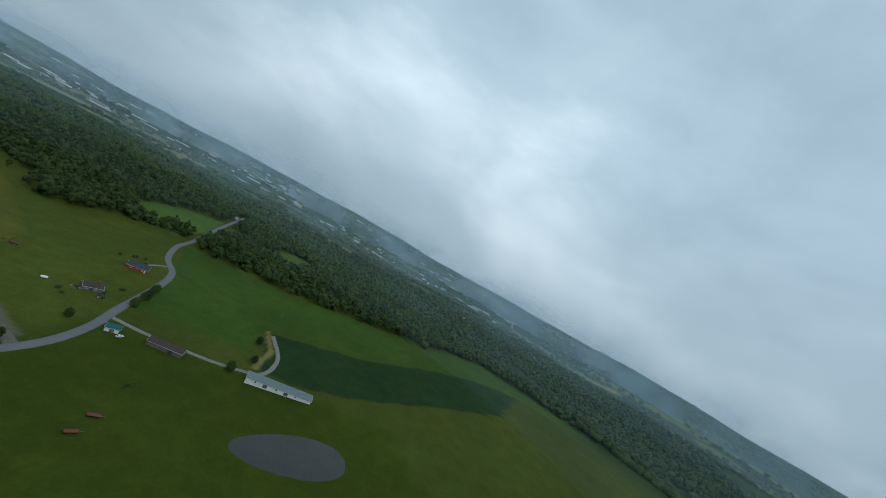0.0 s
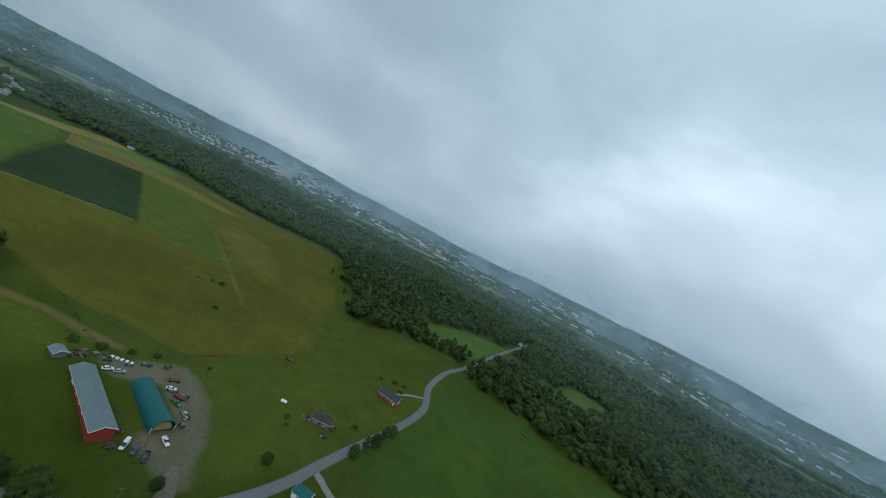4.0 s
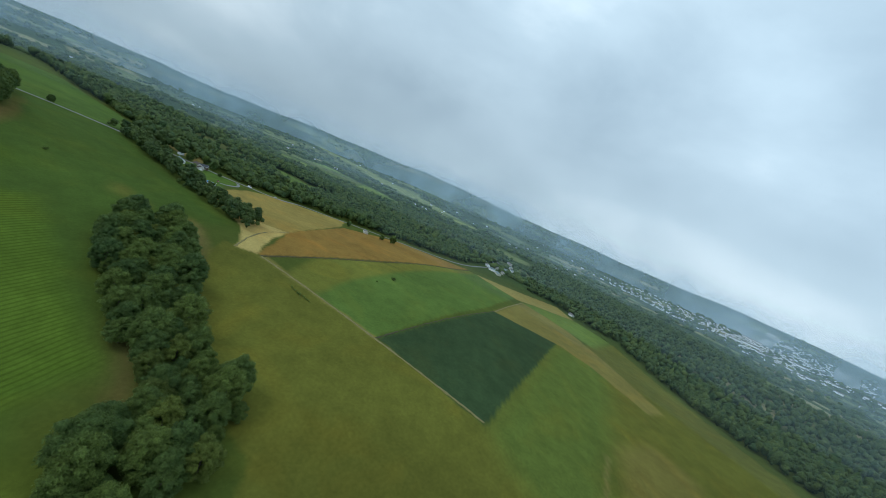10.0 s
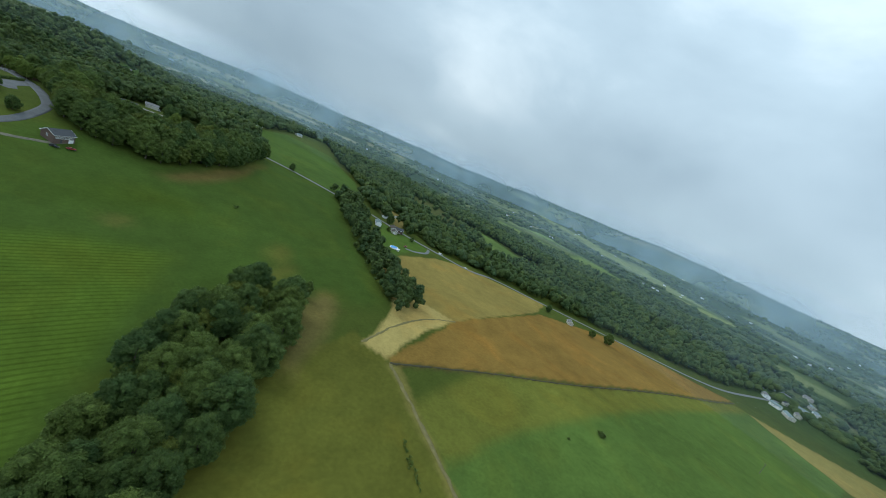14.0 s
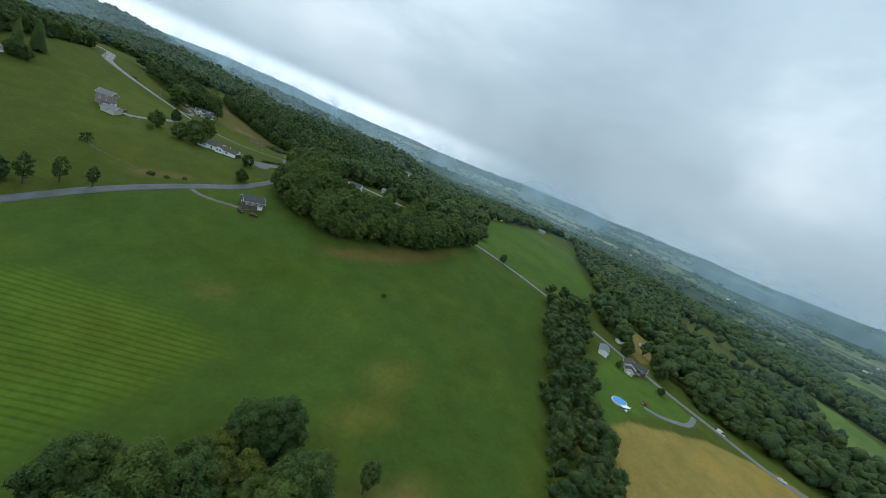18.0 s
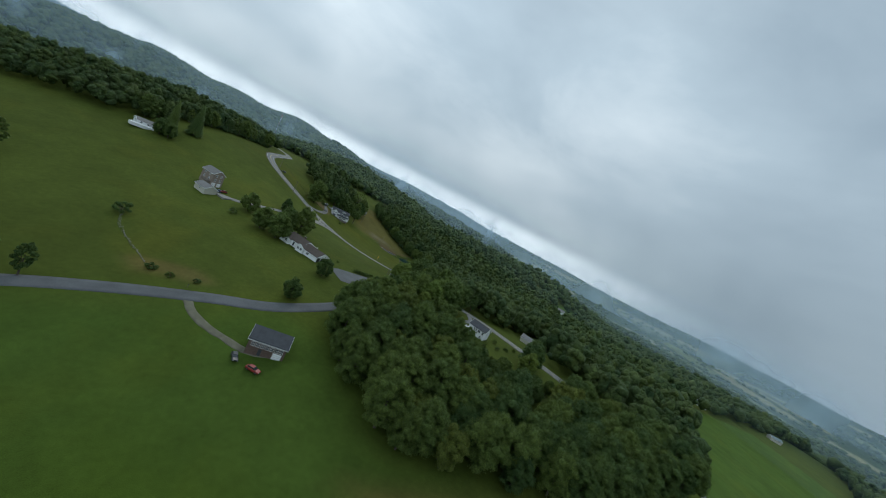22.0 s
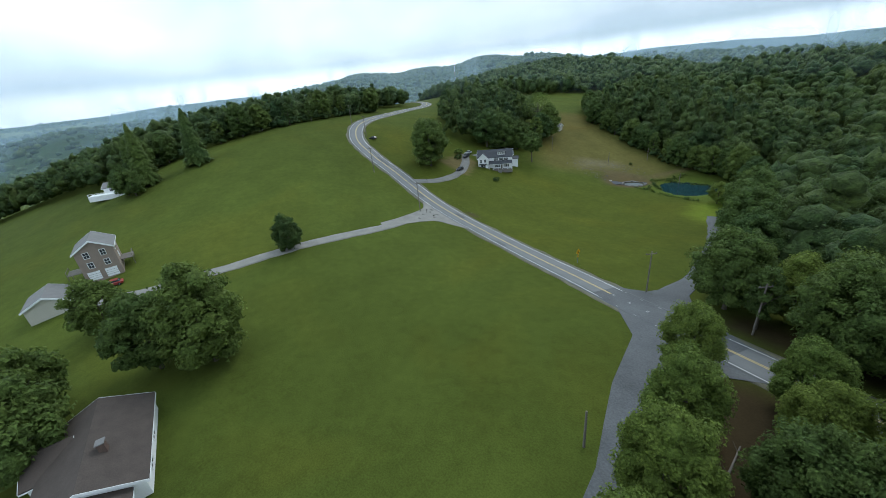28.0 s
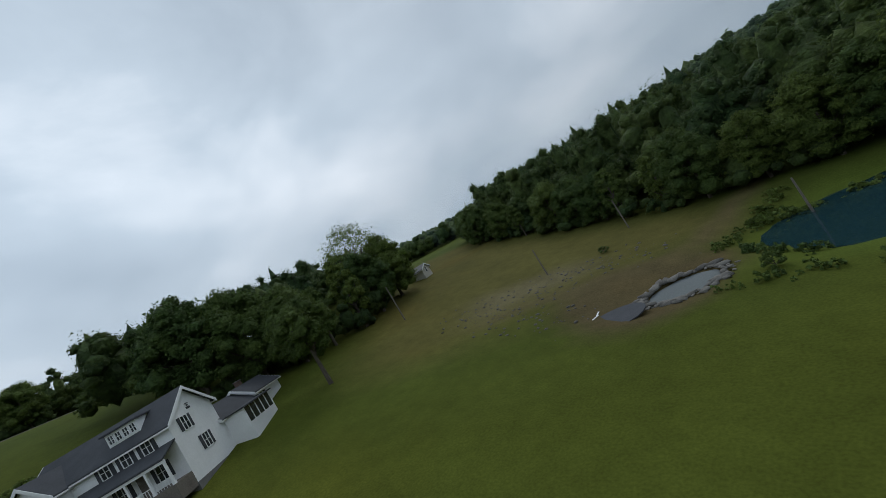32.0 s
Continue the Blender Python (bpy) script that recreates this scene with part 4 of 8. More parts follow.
def conifer_mesh(seed, h, wide):
    """Tiers of drooping boughs."""
    rg = np.random.default_rng(seed)
    V, F, off = [], [], 0
    for i in range(900):
        t = rg.uniform(0, 1) ** 0.9
        z, rad = 0.8 + t * (h - 0.8), wide * (1 - t) ** 0.75 + 0.2
        a = rg.uniform(0, 2 * math.pi)
        d, s = np.array([math.cos(a), math.sin(a), 0]), np.array([-math.sin(a), math.cos(a), 0])
        tip = d * rad * rg.uniform(0.75, 1.1) + np.array([0, 0, z - rad * 0.28])
        w = 0.16 * rad + 0.25
        V.append(np.array([[0, 0, z + 0.3], d * rad * 0.55 + s * w + [0, 0, z], tip, d * rad * 0.55 - s * w + [0, 0, z], d * rad * 0.5 + [0, 0, z + 0.35]]))
        F.append(np.array([[0, 1, 4], [1, 2, 4], [2, 3, 4], [3, 0, 4]]) + off)
        off += 5
    return np.concatenate(V), np.concatenate(F)


for k in range(2):
    v, f = conifer_mesh(60 + k, 15 + 2 * k, 4.2)
    cm = mesh_from("crown", v, f)
    cm.materials.append(M["leaf"])
    tb = trunk_mesh(np.random.default_rng(k), 14, 0.28, 9, 0.4)
    tm = bpy.data.meshes.new("trunk")
    tb.to_mesh(tm)
    tb.free()
    tm.materials.append(M["bark"])
    TREE_KINDS["conifer%d" % k] = (cm, tm)


def plant(key, x, y, size=1.0, turn=0.0, label="", name="tree", group="", wide=1.0):
    """One tree standing on the land."""
    cm, tm = TREE_KINDS[key]
    root = new(name)
    root.matrix_basis = Matrix.Translation((x, y, zg(x, y) - 0.1)) @ Matrix.Rotation(turn, 4, "Z") @ Matrix.Diagonal((size * wide, size * wide, size, 1))
    part("crown", cm, None, root)
    part("trunk", tm, None, root)
    tagged(root, label or "leafy green broadleaf tree with a rounded crown", "bush" if name == "bush" else "tree", group)
    return root


def scatter(poly, gap, rg, avoid=()):
    """Uneven points in a polygon, about gap apart, away from the lines in avoid."""
    p = np.array(poly, float)
    (x0, y0), (x1, y1) = p.min(0), p.max(0)
    xs, ys = np.meshgrid(np.arange(x0, x1 + gap, gap), np.arange(y0, y1 + gap, gap * 0.87))
    xs = xs + (np.arange(len(ys))[:, None] % 2) * gap / 2
    xs, ys = xs + rg.uniform(-0.36, 0.36, xs.shape) * gap, ys + rg.uniform(-0.36, 0.36, ys.shape) * gap
    xs, ys = xs.ravel(), ys.ravel()
    keep = inside(poly, xs, ys)
    for line, dist in avoid:
        for q in line:
            keep &= (xs - q[0]) ** 2 + (ys - q[1]) ** 2 > dist * dist
    return np.column_stack([xs[keep], ys[keep]])


AVOID = [(spline(MAIN, 8), 9.0), (spline(SIDE, 6), 6.2), (spline(WEST, 8), 8.0), (spline(NORTH, 8), 8.0)]
HOUSES_AT = [((-421, -318), 17), ((-440, -375), 17), ((-452, -372), 12), ((-330, -268), 17), ((-258, -252), 16), ((-215, -415), 15), ((-394, -206), 12), ((-672, -240), 18), ((-634, -180), 9), ((-560, -480), 14), ((-598, -600), 14), ((-428, -542), 20), ((-425, -690), 22), ((-430, -521), 15), ((-427, -667), 19), ((-428, -647), 14), ((-462, -580), 20), ((-480, -598), 20), ((-446, -730), 18), ((-361, -392), 10), ((-365, -381), 8)]
AVOID += [([p], r) for p, r in HOUSES_AT] + [([(-422, -360), (-430, -362), (-438, -363), (-446, -364)], 10)]
AVOID += [([(-414, -318 + k * 6) for k in range(4)], 8), ([(-408, -332), (-432, -300), (-440, -322)], 10)]

GROVE = [(-378, -236), (-412, -218), (-440, -206), (-500, -262), (-541, -330), (-512, -340), (-470, -315), (-455, -290), (-438, -281), (-402, -284), (-382, -270)]
CORNER = [(-364, -303), (-351, -337), (-396, -341), (-404, -326), (-398, -300), (-384, -286)]
SOUTHWEST = [(-349, -366), (-372, -358), (-420, -356), (-520, -362), (-545, -362), (-556, -440), (-572, -545), (-440, -560), (-330, -510), (-306, -478), (-312, -455), (-326, -440), (-338, -410), (-345, -386)]
STRIP = [(-556, -52), (-586, -66), (-604, -150), (-619, -215), (-638, -252), (-658, -312), (-640, -318), (-618, -312), (-590, -215), (-570, -112)]
CLUMP = [(-467, -74), (-490, -70), (-482, -40), (-455, -2), (-434, 24), (-410, 60), (-402, 94), (-370, 103), (-338, 94), (-340, 74), (-381, 62), (-392, 32), (-408, 0), (-420, -20), (-440, -48)]
LAWN = [(-398, -338), (-400, -298), (-424, -278), (-450, -286), (-464, -330), (-472, -354), (-400, -354)]
rg = np.random.default_rng(21)
near = 0
GLADE = [(-348, -330), (-351, -352), (-368, -352), (-378, -342), (-378, -318), (-372, -304), (-358, -304)]
for poly, gap, lb, kinds in ((GROVE, 9.8, "tall dark green oak in the hilltop grove", ("oak0", "oak1", "oak2", "oak0", "oak1", "warm0")),
                             (CORNER, 8.6, "tall green oak beside the road junction", ("oak0", "light1", "oak2", "light1")),
                             (CLUMP, 8.8, "bushy green tree in the field hedgerow wood", ("broad0", "round0", "round1", "broad3", "oak2", "broad1", "warm0"))):
    for x, y in scatter(poly, gap, rg, AVOID):
        if inside(LAWN, x, y) or inside(GLADE, x, y):
            continue
        low_ = 0.62 if inside(LAWN, x + 22 * 0.35, y - 22 * 0.94) or inside(LAWN, x, y - 10) else 1.0
        plant(kinds[int(rg.integers(len(kinds)))], x, y, low_ * rg.uniform(0.78, 1.2), rg.uniform(0, 6.28), lb, group="wood trees")
        near += 1
print("near trees", near)


def lump_smooth(me, big):
    me.polygons.foreach_set("use_smooth", np.arange(len(me.polygons)) < big)


def woodland(name, polys, gap, label, size=(7.5, 12.5), tall=(13, 20), avoid=(), seed=1, lods=((9e9, 4, 0, 0.7),), centre=(0, 0), holes=()):
    """A wood in one mesh: uneven crowns of lumps and leaf sprays, coarser with distance from the centre."""
    rg = np.random.default_rng(seed)
    V, F, L, off = [], [], [], 0
    for poly in polys:
        P = scatter(poly, gap, rg, avoid)
        for hole in holes:
            P = P[~inside(hole, P[:, 0], P[:, 1]) | (rg.uniform(0, 1, len(P)) < 0.05)]
        Z = ground_z(P[:, 0], P[:, 1]) if len(P) else []
        for (x, y), z in zip(P, Z):
            d0 = math.hypot(x - centre[0], y - centre[1])
            k0 = next(i for i, q in enumerate(lods) if d0 <= q[0])
            _, lumps, leaves, leaf = lods[k0]
            grow = 1.0
            if k0 and k0 == len(lods) - 1:
                if rg.uniform() < 0.42:
                    continue
                grow = 1.3
            soft = noise.noise((x * 0.012, y * 0.012, seed))
            h, w = rg.uniform(*tall) * (1 + 0.3 * soft), rg.uniform(*size) / 2 * grow * (1 + 0.25 * rg.normal(0, 0.6))
            cs = []
            for k in range(lumps):
                v = ICO1[0] * (1 + rg.normal(0, 0.2, (len(ICO1[0]), 1)))
                a = k * 2.4 + rg.uniform(0, 1)
                s = w * ((0.74 if lumps < 11 else 0.55) if k == 0 else rg.uniform(0.34, 0.6) if lumps < 11 else rg.uniform(0.22, 0.46))
                c = np.array([x, y, z + h * 0.52]) if k == 0 else None
                if k:
                    up = rg.uniform(0, 1)
                    out = w * 0.68 * (1 - 0.72 * up ** 1.6)
                    c = np.array([x + math.cos(a) * out, y + math.sin(a) * out, z + h * (0.22 + (0.68 if lumps < 11 else 0.54) * up)])
                sc = np.array([s, s, h * (0.42 if lumps < 11 else 0.34) if k == 0 else s * 0.9])
                cs.append((c, sc))
                V.append(v * sc * (0.8 if leaves > 100 else 0.9 if leaves > 40 else 1.0) + c)
                F.append(ICO1[1] + off)
                off += len(v)
            if leaves:
                pick = rg.integers(0, lumps, leaves)
                d = rg.normal(0, 1, (leaves, 3))
                d[:, 2] = np.abs(d[:, 2]) * 1.1 - 0.35
                d /= np.linalg.norm(d, axis=1)[:, None]
                p = np.array([cs[q][0] for q in pick]) + d * np.array([cs[q][1] for q in pick]) * rg.uniform(0.8, 1.08, (leaves, 1))
                L.append(leaf_sprays(rg, p, d + np.array([0, 0, 0.5]), leaf))
    big = sum(len(f) for f in F)
    for v in L:
        V.append(v)
        F.append(np.arange(len(v)).reshape(-1, 3) + off)
        off += len(v)
    me = mesh_from(name, np.concatenate(V), np.concatenate(F))
    lump_smooth(me, big)
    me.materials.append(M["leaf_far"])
    return tagged(new(name, me), label, "woods", kind="stuff")


NORTHWOOD = [(-590, 515), (-520, 470), (-492, 440), (-430, 430), (-390, 362), (-360, 380), (-346, 425), (-300, 470), (-262, 442), (-127, 402), (-36, 410), (63, 420), (250, 660), (330, 600), (430, 460), (700, 480), (1000, 600), (1100, 1100), (300, 1350), (-500, 1300), (-1200, 1150), (-1300, 800), (-1180, 470), (-1050, 420), (-800, 470), (-640, 520)]
CLEAR = [([(-330 + 12 * k, 530 + 30 * k) for k in range(4)], 45), ([(-185, 600), (-170, 660), (-165, 720)], 40)]
BROWSE = ((340, 7, 80, 0.8), (560, 5, 26, 1.0), (760, 4, 8, 1.2), (9e9, 2, 0, 1.0))
woodland("north_woods", [NORTHWOOD], 11.4, "dense dark green woods on the valley side", size=(6.5, 15.5), tall=(9, 20), seed=2, lods=((200, 7, 240, 0.55), (400, 6, 110, 0.75), (620, 4, 14, 1.1), (9e9, 2, 0, 1.0)), centre=(-330, 330), avoid=[(spline(NORTH, 8), 9.0)] + CLEAR)
VILLAGEWOOD = [(-1078, 340), (-1130, 322), (-1165, 232), (-1300, 232), (-1420, 222), (-1700, 260), (-1900, 600), (-1500, 900), (-1180, 800), (-1190, 480), (-1110, 430), (-1062, 425)]
woodland("village_woods", [VILLAGEWOOD], 14.5, "dark woods beyond the hay fields", size=(11, 17), tall=(10, 17), seed=23, lods=((9e9, 4, 6, 1.2),), avoid=[([(-1205, 162), (-1290, 196), (-1350, 190), (-1195, 196), (-1250, 205)], 18)])
WESTWOOD = [(-668, -318), (-680, -275), (-716, -232), (-770, -186), (-806, -168), (-864, -118), (-980, -36), (-1100, 50), (-1180, 80), (-1500, 170), (-1700, -100), (-1500, -600), (-1100, -900), (-800, -800), (-750, -600), (-718, -430)]
OPEN = [p for nm, _, p in FIELDS if nm in ("scrub_clearing", "small_hayfield", "tan_plot", "west_clearing")]
woodland("west_woods", [WESTWOOD], 12.0, "dense dark green woods below the road", size=(10, 17), tall=(11, 20), seed=3, lods=BROWSE, centre=(-420, -100), holes=OPEN, avoid=[(spline(WEST, 8), 9.0), ([(-1010, -430), (-1030, -370), (-1000, -310), (-1040, -290), (-960, -300)], 45)] + AVOID[4:])
LANE = spline([(-337, -352), (-334.8, -363), (-334.6, -370), (-333.5, -378), (-329.8, -390), (-324.5, -405), (-318, -420), (-309, -438)], 4)
CLOSE = ((70, 9, 900, 0.36), (130, 9, 380, 0.5), (230, 6, 90, 0.75), (9e9, 3, 10, 1.0))
woodland("hill_woods", [SOUTHWEST], 9.8, "dense dark green woods beside the pond", size=(8, 17), tall=(11, 22), seed=4, avoid=AVOID + [(LANE, 7.0)], lods=CLOSE, centre=(-340, -370))
woodland("tree_strip", [STRIP], 8.6, "narrow strip of dense green trees beside the meadow", size=(8, 12), tall=(11, 17), seed=14, avoid=AVOID, lods=((9e9, 9, 420, 0.5),))
SOUTHHILL = [(-345, -515), (-318, -494), (-296, -492), (-272, -496), (-250, -502), (-226, -512), (-190, -526), (-165, -545), (-150, -600), (-150, -640), (-60, -700), (60, -800), (-100, -1080), (-500, -1120), (-820, -1000), (-790, -820), (-660, -660), (-580, -560), (-440, -565)]
woodland("south_woods", [SOUTHHILL], 9.0, "dark green forest on the steep hillside", size=(8, 13), tall=(11, 17.5), seed=6, lods=((75, 8, 700, 0.42), (140, 7, 360, 0.5), (260, 6, 90, 0.75), (9e9, 3, 8, 1.0)), centre=(-265, -470), avoid=AVOID)
HILLSIDE = [(-306, -498), (-272, -502), (-246, -507), (-222, -515), (-192, -527), (-166, -548), (-158, -600), (-200, -612), (-245, -570), (-300, -534)]
woodland("hillside_woods", [HILLSIDE], 9.0, "tall dark forest on the upper hillside", size=(8, 13), tall=(21, 28), seed=26, lods=((9e9, 14, 950, 0.42),), avoid=AVOID)
CREST = [(60, -540), (-10, -545), (-60, -570), (-95, -610), (-120, -650), (-60, -700), (60, -790), (240, -780), (260, -620)]
woodland("crest_woods", [CREST], 10.0, "dark woods along the crest behind the farm", size=(9, 14), tall=(11, 17), seed=16, lods=((9e9, 5, 40, 0.8),), avoid=AVOID)
FARMWOOD = [(-196, -418), (-192, -448), (-184, -474), (-150, -500), (-90, -500), (-110, -452), (-150, -420), (-185, -402)]
woodland("farm_woods", [FARMWOOD], 7.4, "green trees behind the white farmhouse", size=(7, 11.5), tall=(15, 22), seed=7, avoid=AVOID, lods=((75, 13, 1100, 0.36), (9e9, 12, 560, 0.42)), centre=(-215, -430))
EASTWOOD = [(-92, -205), (-148, -238), (-152, -262), (-136, -300), (-122, -350), (-104, -396), (-70, -440), (100, -500), (200, -300), (60, -100), (-60, -140)]
woodland("east_woods", [EASTWOOD], 9.0, "dark green tree belt along the hilltop field", size=(7, 13), tall=(12, 19), seed=8, avoid=AVOID, lods=((130, 9, 420, 0.46), (240, 7, 150, 0.6), (9e9, 4, 20, 0.8)), centre=(-160, -320))
woodland("edge_scrub", [[(-155, -262), (-148, -262), (-134, -298), (-120, -348), (-102, -394), (-109, -397), (-127, -351), (-141, -299)],
                        [(-308, -471), (-290, -486), (-272, -488.5), (-250, -494), (-228, -503), (-200, -514), (-176, -529), (-174, -534), (-200, -519), (-228, -509), (-250, -499), (-272, -494), (-292, -491), (-310, -476)],
                        [(-199, -421), (-207, -437), (-206, -452), (-197, -471), (-193, -470), (-200, -452), (-201, -438), (-195, -423)]], 3.8, "dense leafy undergrowth along the edges of the woods", size=(4, 7), tall=(3, 7), seed=61, avoid=AVOID, lods=((9e9, 6, 150, 0.3),))
SOUTHFAR = [(60, -800), (-100, -1080), (-500, -1120), (-820, -1000), (-1100, -900), (-1500, -1300), (-900, -2000), (200, -1900), (700, -1300), (300, -800)]
woodland("far_south_woods", [SOUTHFAR], 21.0, "dark woods rolling away to the south", size=(17, 26), tall=(12, 20), seed=63, lods=((9e9, 3, 0, 1.0),))
# rows of taller trees along the edges of the woods
rg = np.random.default_rng(33)
for line, gap, lb, s0 in (([(-345, -365), (-342.5, -375), (-338, -391), (-332.5, -406), (-326, -421), (-318, -438)], 7.0, "tall leafy tree overhanging the lane", 0.92),
                          ([(-350, -360), (-372, -356.5), (-400, -355)], 8.5, "tall leafy tree beside the road", 0.85),
                          ([(-308, -474), (-300, -484), (-290, -489), (-272, -491), (-250, -497), (-228, -506), (-200, -517), (-176, -532), (-160, -550)], 7.5, "tall dark tree at the foot of the wooded hill", 0.86),
                          ([(-198, -422), (-206, -437), (-204, -452), (-196, -470)], 7.0, "tall leafy tree behind the farmhouse", 1.05),
                          ([(-152, -262), (-140, -296), (-126, -345), (-108, -392)], 11.0, "dark tree in the belt along the hilltop field", 0.9)):
    pts = spline(line, gap)
    for k, (x, y) in enumerate(pts):
        plant(("oak%d" % int(rg.integers(3))) if rg.uniform() < 0.75 else "slim0", x + rg.normal(0, 0.8), y + rg.normal(0, 0.8), s0 * rg.uniform(0.85, 1.2), rg.uniform(0, 6.28), lb)
# scattered far woods over the valley and the ridges
rg = np.random.default_rng(91)
V, F, off = [], [], 0
ca, cd = rg.uniform(0, 2 * math.pi, 24000), 950 + 3000 * rg.uniform(0, 1, 24000) ** 1.7
cx_, cy_ = -330 + cd * np.sin(ca), -60 + cd * np.cos(ca)
free = ~(inside(NORTHWOOD, cx_, cy_) | inside(WESTWOOD, cx_, cy_) | inside(SOUTHHILL, cx_, cy_) | inside(SOUTHFAR, cx_, cy_) | inside(VILLAGEWOOD, cx_, cy_))
for _, _, p in FIELDS:
    free &= ~inside(p, cx_, cy_)
cz_ = ground_z(cx_, cy_)
for x, y, z, d in zip(cx_[free], cy_[free], cz_[free], cd[free]):
    if off >= 12 * 11000:
        break
    if noise.noise((x * 0.004, y * 0.004, 3.0)) < -0.12:
        continue
    s = rg.uniform(5, 10) * (1 + d / 4000)
    V.append(ICO1[0] * (1 + rg.normal(0, 0.16, (12, 1))) * np.array([s, s, s * 0.75]) + np.array([x, y, z + s * 0.3]))
    F.append(ICO1[1] + off)
    off += 12
for _ in range(6000):
    a, d = radians(rg.normal(131, 20)), rg.normal(1500, 260)
    x, y = -300 + d * math.sin(a), -50 + d * math.cos(a)
    if d < 1000:
        continue
    s = rg.uniform(7, 12)
    V.append(ICO1[0] * (1 + rg.normal(0, 0.16, (12, 1))) * np.array([s, s, s * 0.85]) + np.array([x, y, zg(x, y) + s * 0.35]))
    F.append(ICO1[1] + off)
    off += 12
me = mesh_from("far_woods", np.concatenate(V), np.concatenate(F))
lump_smooth(me, len(me.polygons))
me.materials.append(M["leaf_far"])
tagged(new("far_woods", me), "distant dark woods scattered over the valley", "woods", kind="stuff")

# ------------------------------------------------------------------ water
for (cx, cy, rx, ry, t, lvl), lb, nm in zip(PONDS, ("dark teal farm pond with reeds round its edge", "small pale pond lined with stones", "shallow brown-grey pond in the pasture"), ("pond", "garden_pond", "pasture_pond")):
    bm = bmesh.new()
    ring = []
    for k in range(48):
        a = k * math.pi / 24
        q = 1.0 / (1 + 0.06 * math.sin(3 * a + cx))
        u, v = math.cos(a) * rx * q, math.sin(a) * ry * q
        ring.append(bm.verts.new((cx + u * math.cos(t) - v * math.sin(t), cy + u * math.sin(t) + v * math.cos(t), lvl)))
    low = [bm.verts.new((v.co.x, v.co.y, lvl - 0.5)) for v in ring]
    bm.faces.new(ring)
    for k in range(48):
        bm.faces.new((ring[k], low[k], low[(k + 1) % 48], ring[(k + 1) % 48]))
    bmesh.ops.recalc_face_normals(bm, faces=bm.faces)
    tagged(part(nm, bm, M[{"pond": "water", "garden_pond": "water_sky_tint"}.get(nm, "water_pale")]), lb, "pond", kind="structure")


# ------------------------------------------------------------------ buildings
def gable_roof(length, width, eave, rise, over=0.45, thick=0.18):
    """Two sloped slabs with ridge along x; returns the meshes of both slopes."""
    out = []
    for s in (-1, 1):
        bm = bmesh.new()
        hw = width / 2 + over
        drop = rise * over / (width / 2)
        x0, x1 = -length / 2 - over, length / 2 + over
        pts = [(0, eave + rise), (s * hw, eave - drop), (s * hw, eave - drop + thick), (0, eave + rise + thick)]
        a = [bm.verts.new((x0, y, z)) for y, z in pts]
        b_ = [bm.verts.new((x1, y, z)) for y, z in pts]
        bm.faces.new(a)
        bm.faces.new(b_[::-1])
        for k in range(4):
            bm.faces.new((a[k], b_[k], b_[(k + 1) % 4], a[(k + 1) % 4]))
        bmesh.ops.recalc_face_normals(bm, faces=bm.faces)
        out.append(bm)
    return out


def gable_walls(length, width, eave, rise, below=1.5):
    """The shell of walls with a gable at both ends, ridge along x."""
    bm = bmesh.new()
    prof = [(-width / 2, -below), (width / 2, -below), (width / 2, eave), (0, eave + rise), (-width / 2, eave)]
    a = [bm.verts.new((-length / 2, y, z)) for y, z in prof]
    b_ = [bm.verts.new((length / 2, y, z)) for y, z in prof]
    bm.faces.new(a)
    bm.faces.new(b_[::-1])
    for k in range(5):
        bm.faces.new((a[k], b_[k], b_[(k + 1) % 5], a[(k + 1) % 5]))
    bmesh.ops.recalc_face_normals(bm, faces=bm.faces)
    return bm


def frame_bm(w, h, t=0.09, d=0.10):
    """A window frame with a cross of glazing bars, one connected piece."""
    bm = bmesh.new()
    xs, zs = (-w / 2 - t, -w / 2, -0.025, 0.025, w / 2, w / 2 + t), (-t, 0, h / 2 - 0.025, h / 2 + 0.025, h, h + t)
    solid = [[not (i in (1, 3) and j in (1, 3)) for j in range(5)] for i in range(5)]
    vs = {}

    def at_(i, j, k):
        if (i, j, k) not in vs:
            vs[i, j, k] = bm.verts.new((xs[i], (-d, 0.02)[k], zs[j]))
        return vs[i, j, k]

    for i in range(5):
        for j in range(5):
            if not solid[i][j]:
                continue
            bm.faces.new((at_(i, j, 0), at_(i + 1, j, 0), at_(i + 1, j + 1, 0), at_(i, j + 1, 0)))
            bm.faces.new((at_(i, j, 1), at_(i, j + 1, 1), at_(i + 1, j + 1, 1), at_(i + 1, j, 1)))
            for di, dj, p, q in ((-1, 0, (i, j), (i, j + 1)), (1, 0, (i + 1, j), (i + 1, j + 1)), (0, -1, (i, j), (i + 1, j)), (0, 1, (i, j + 1), (i + 1, j + 1))):
                if not (0 <= i + di < 5 and 0 <= j + dj < 5 and solid[i + di][j + dj]):
                    bm.faces.new((at_(*p, 0), at_(*q, 0), at_(*q, 1), at_(*p, 1)))
    bmesh.ops.recalc_face_normals(bm, faces=bm.faces)
    return bm


MESH_CACHE = {}


def shared(key, make, mat):
    if key not in MESH_CACHE:
        me = bpy.data.meshes.new(key[0])
        bm = make()
        bm.to_mesh(me)
        bm.free()
        me.materials.append(M[mat])
        MESH_CACHE[key] = me
    return MESH_CACHE[key]


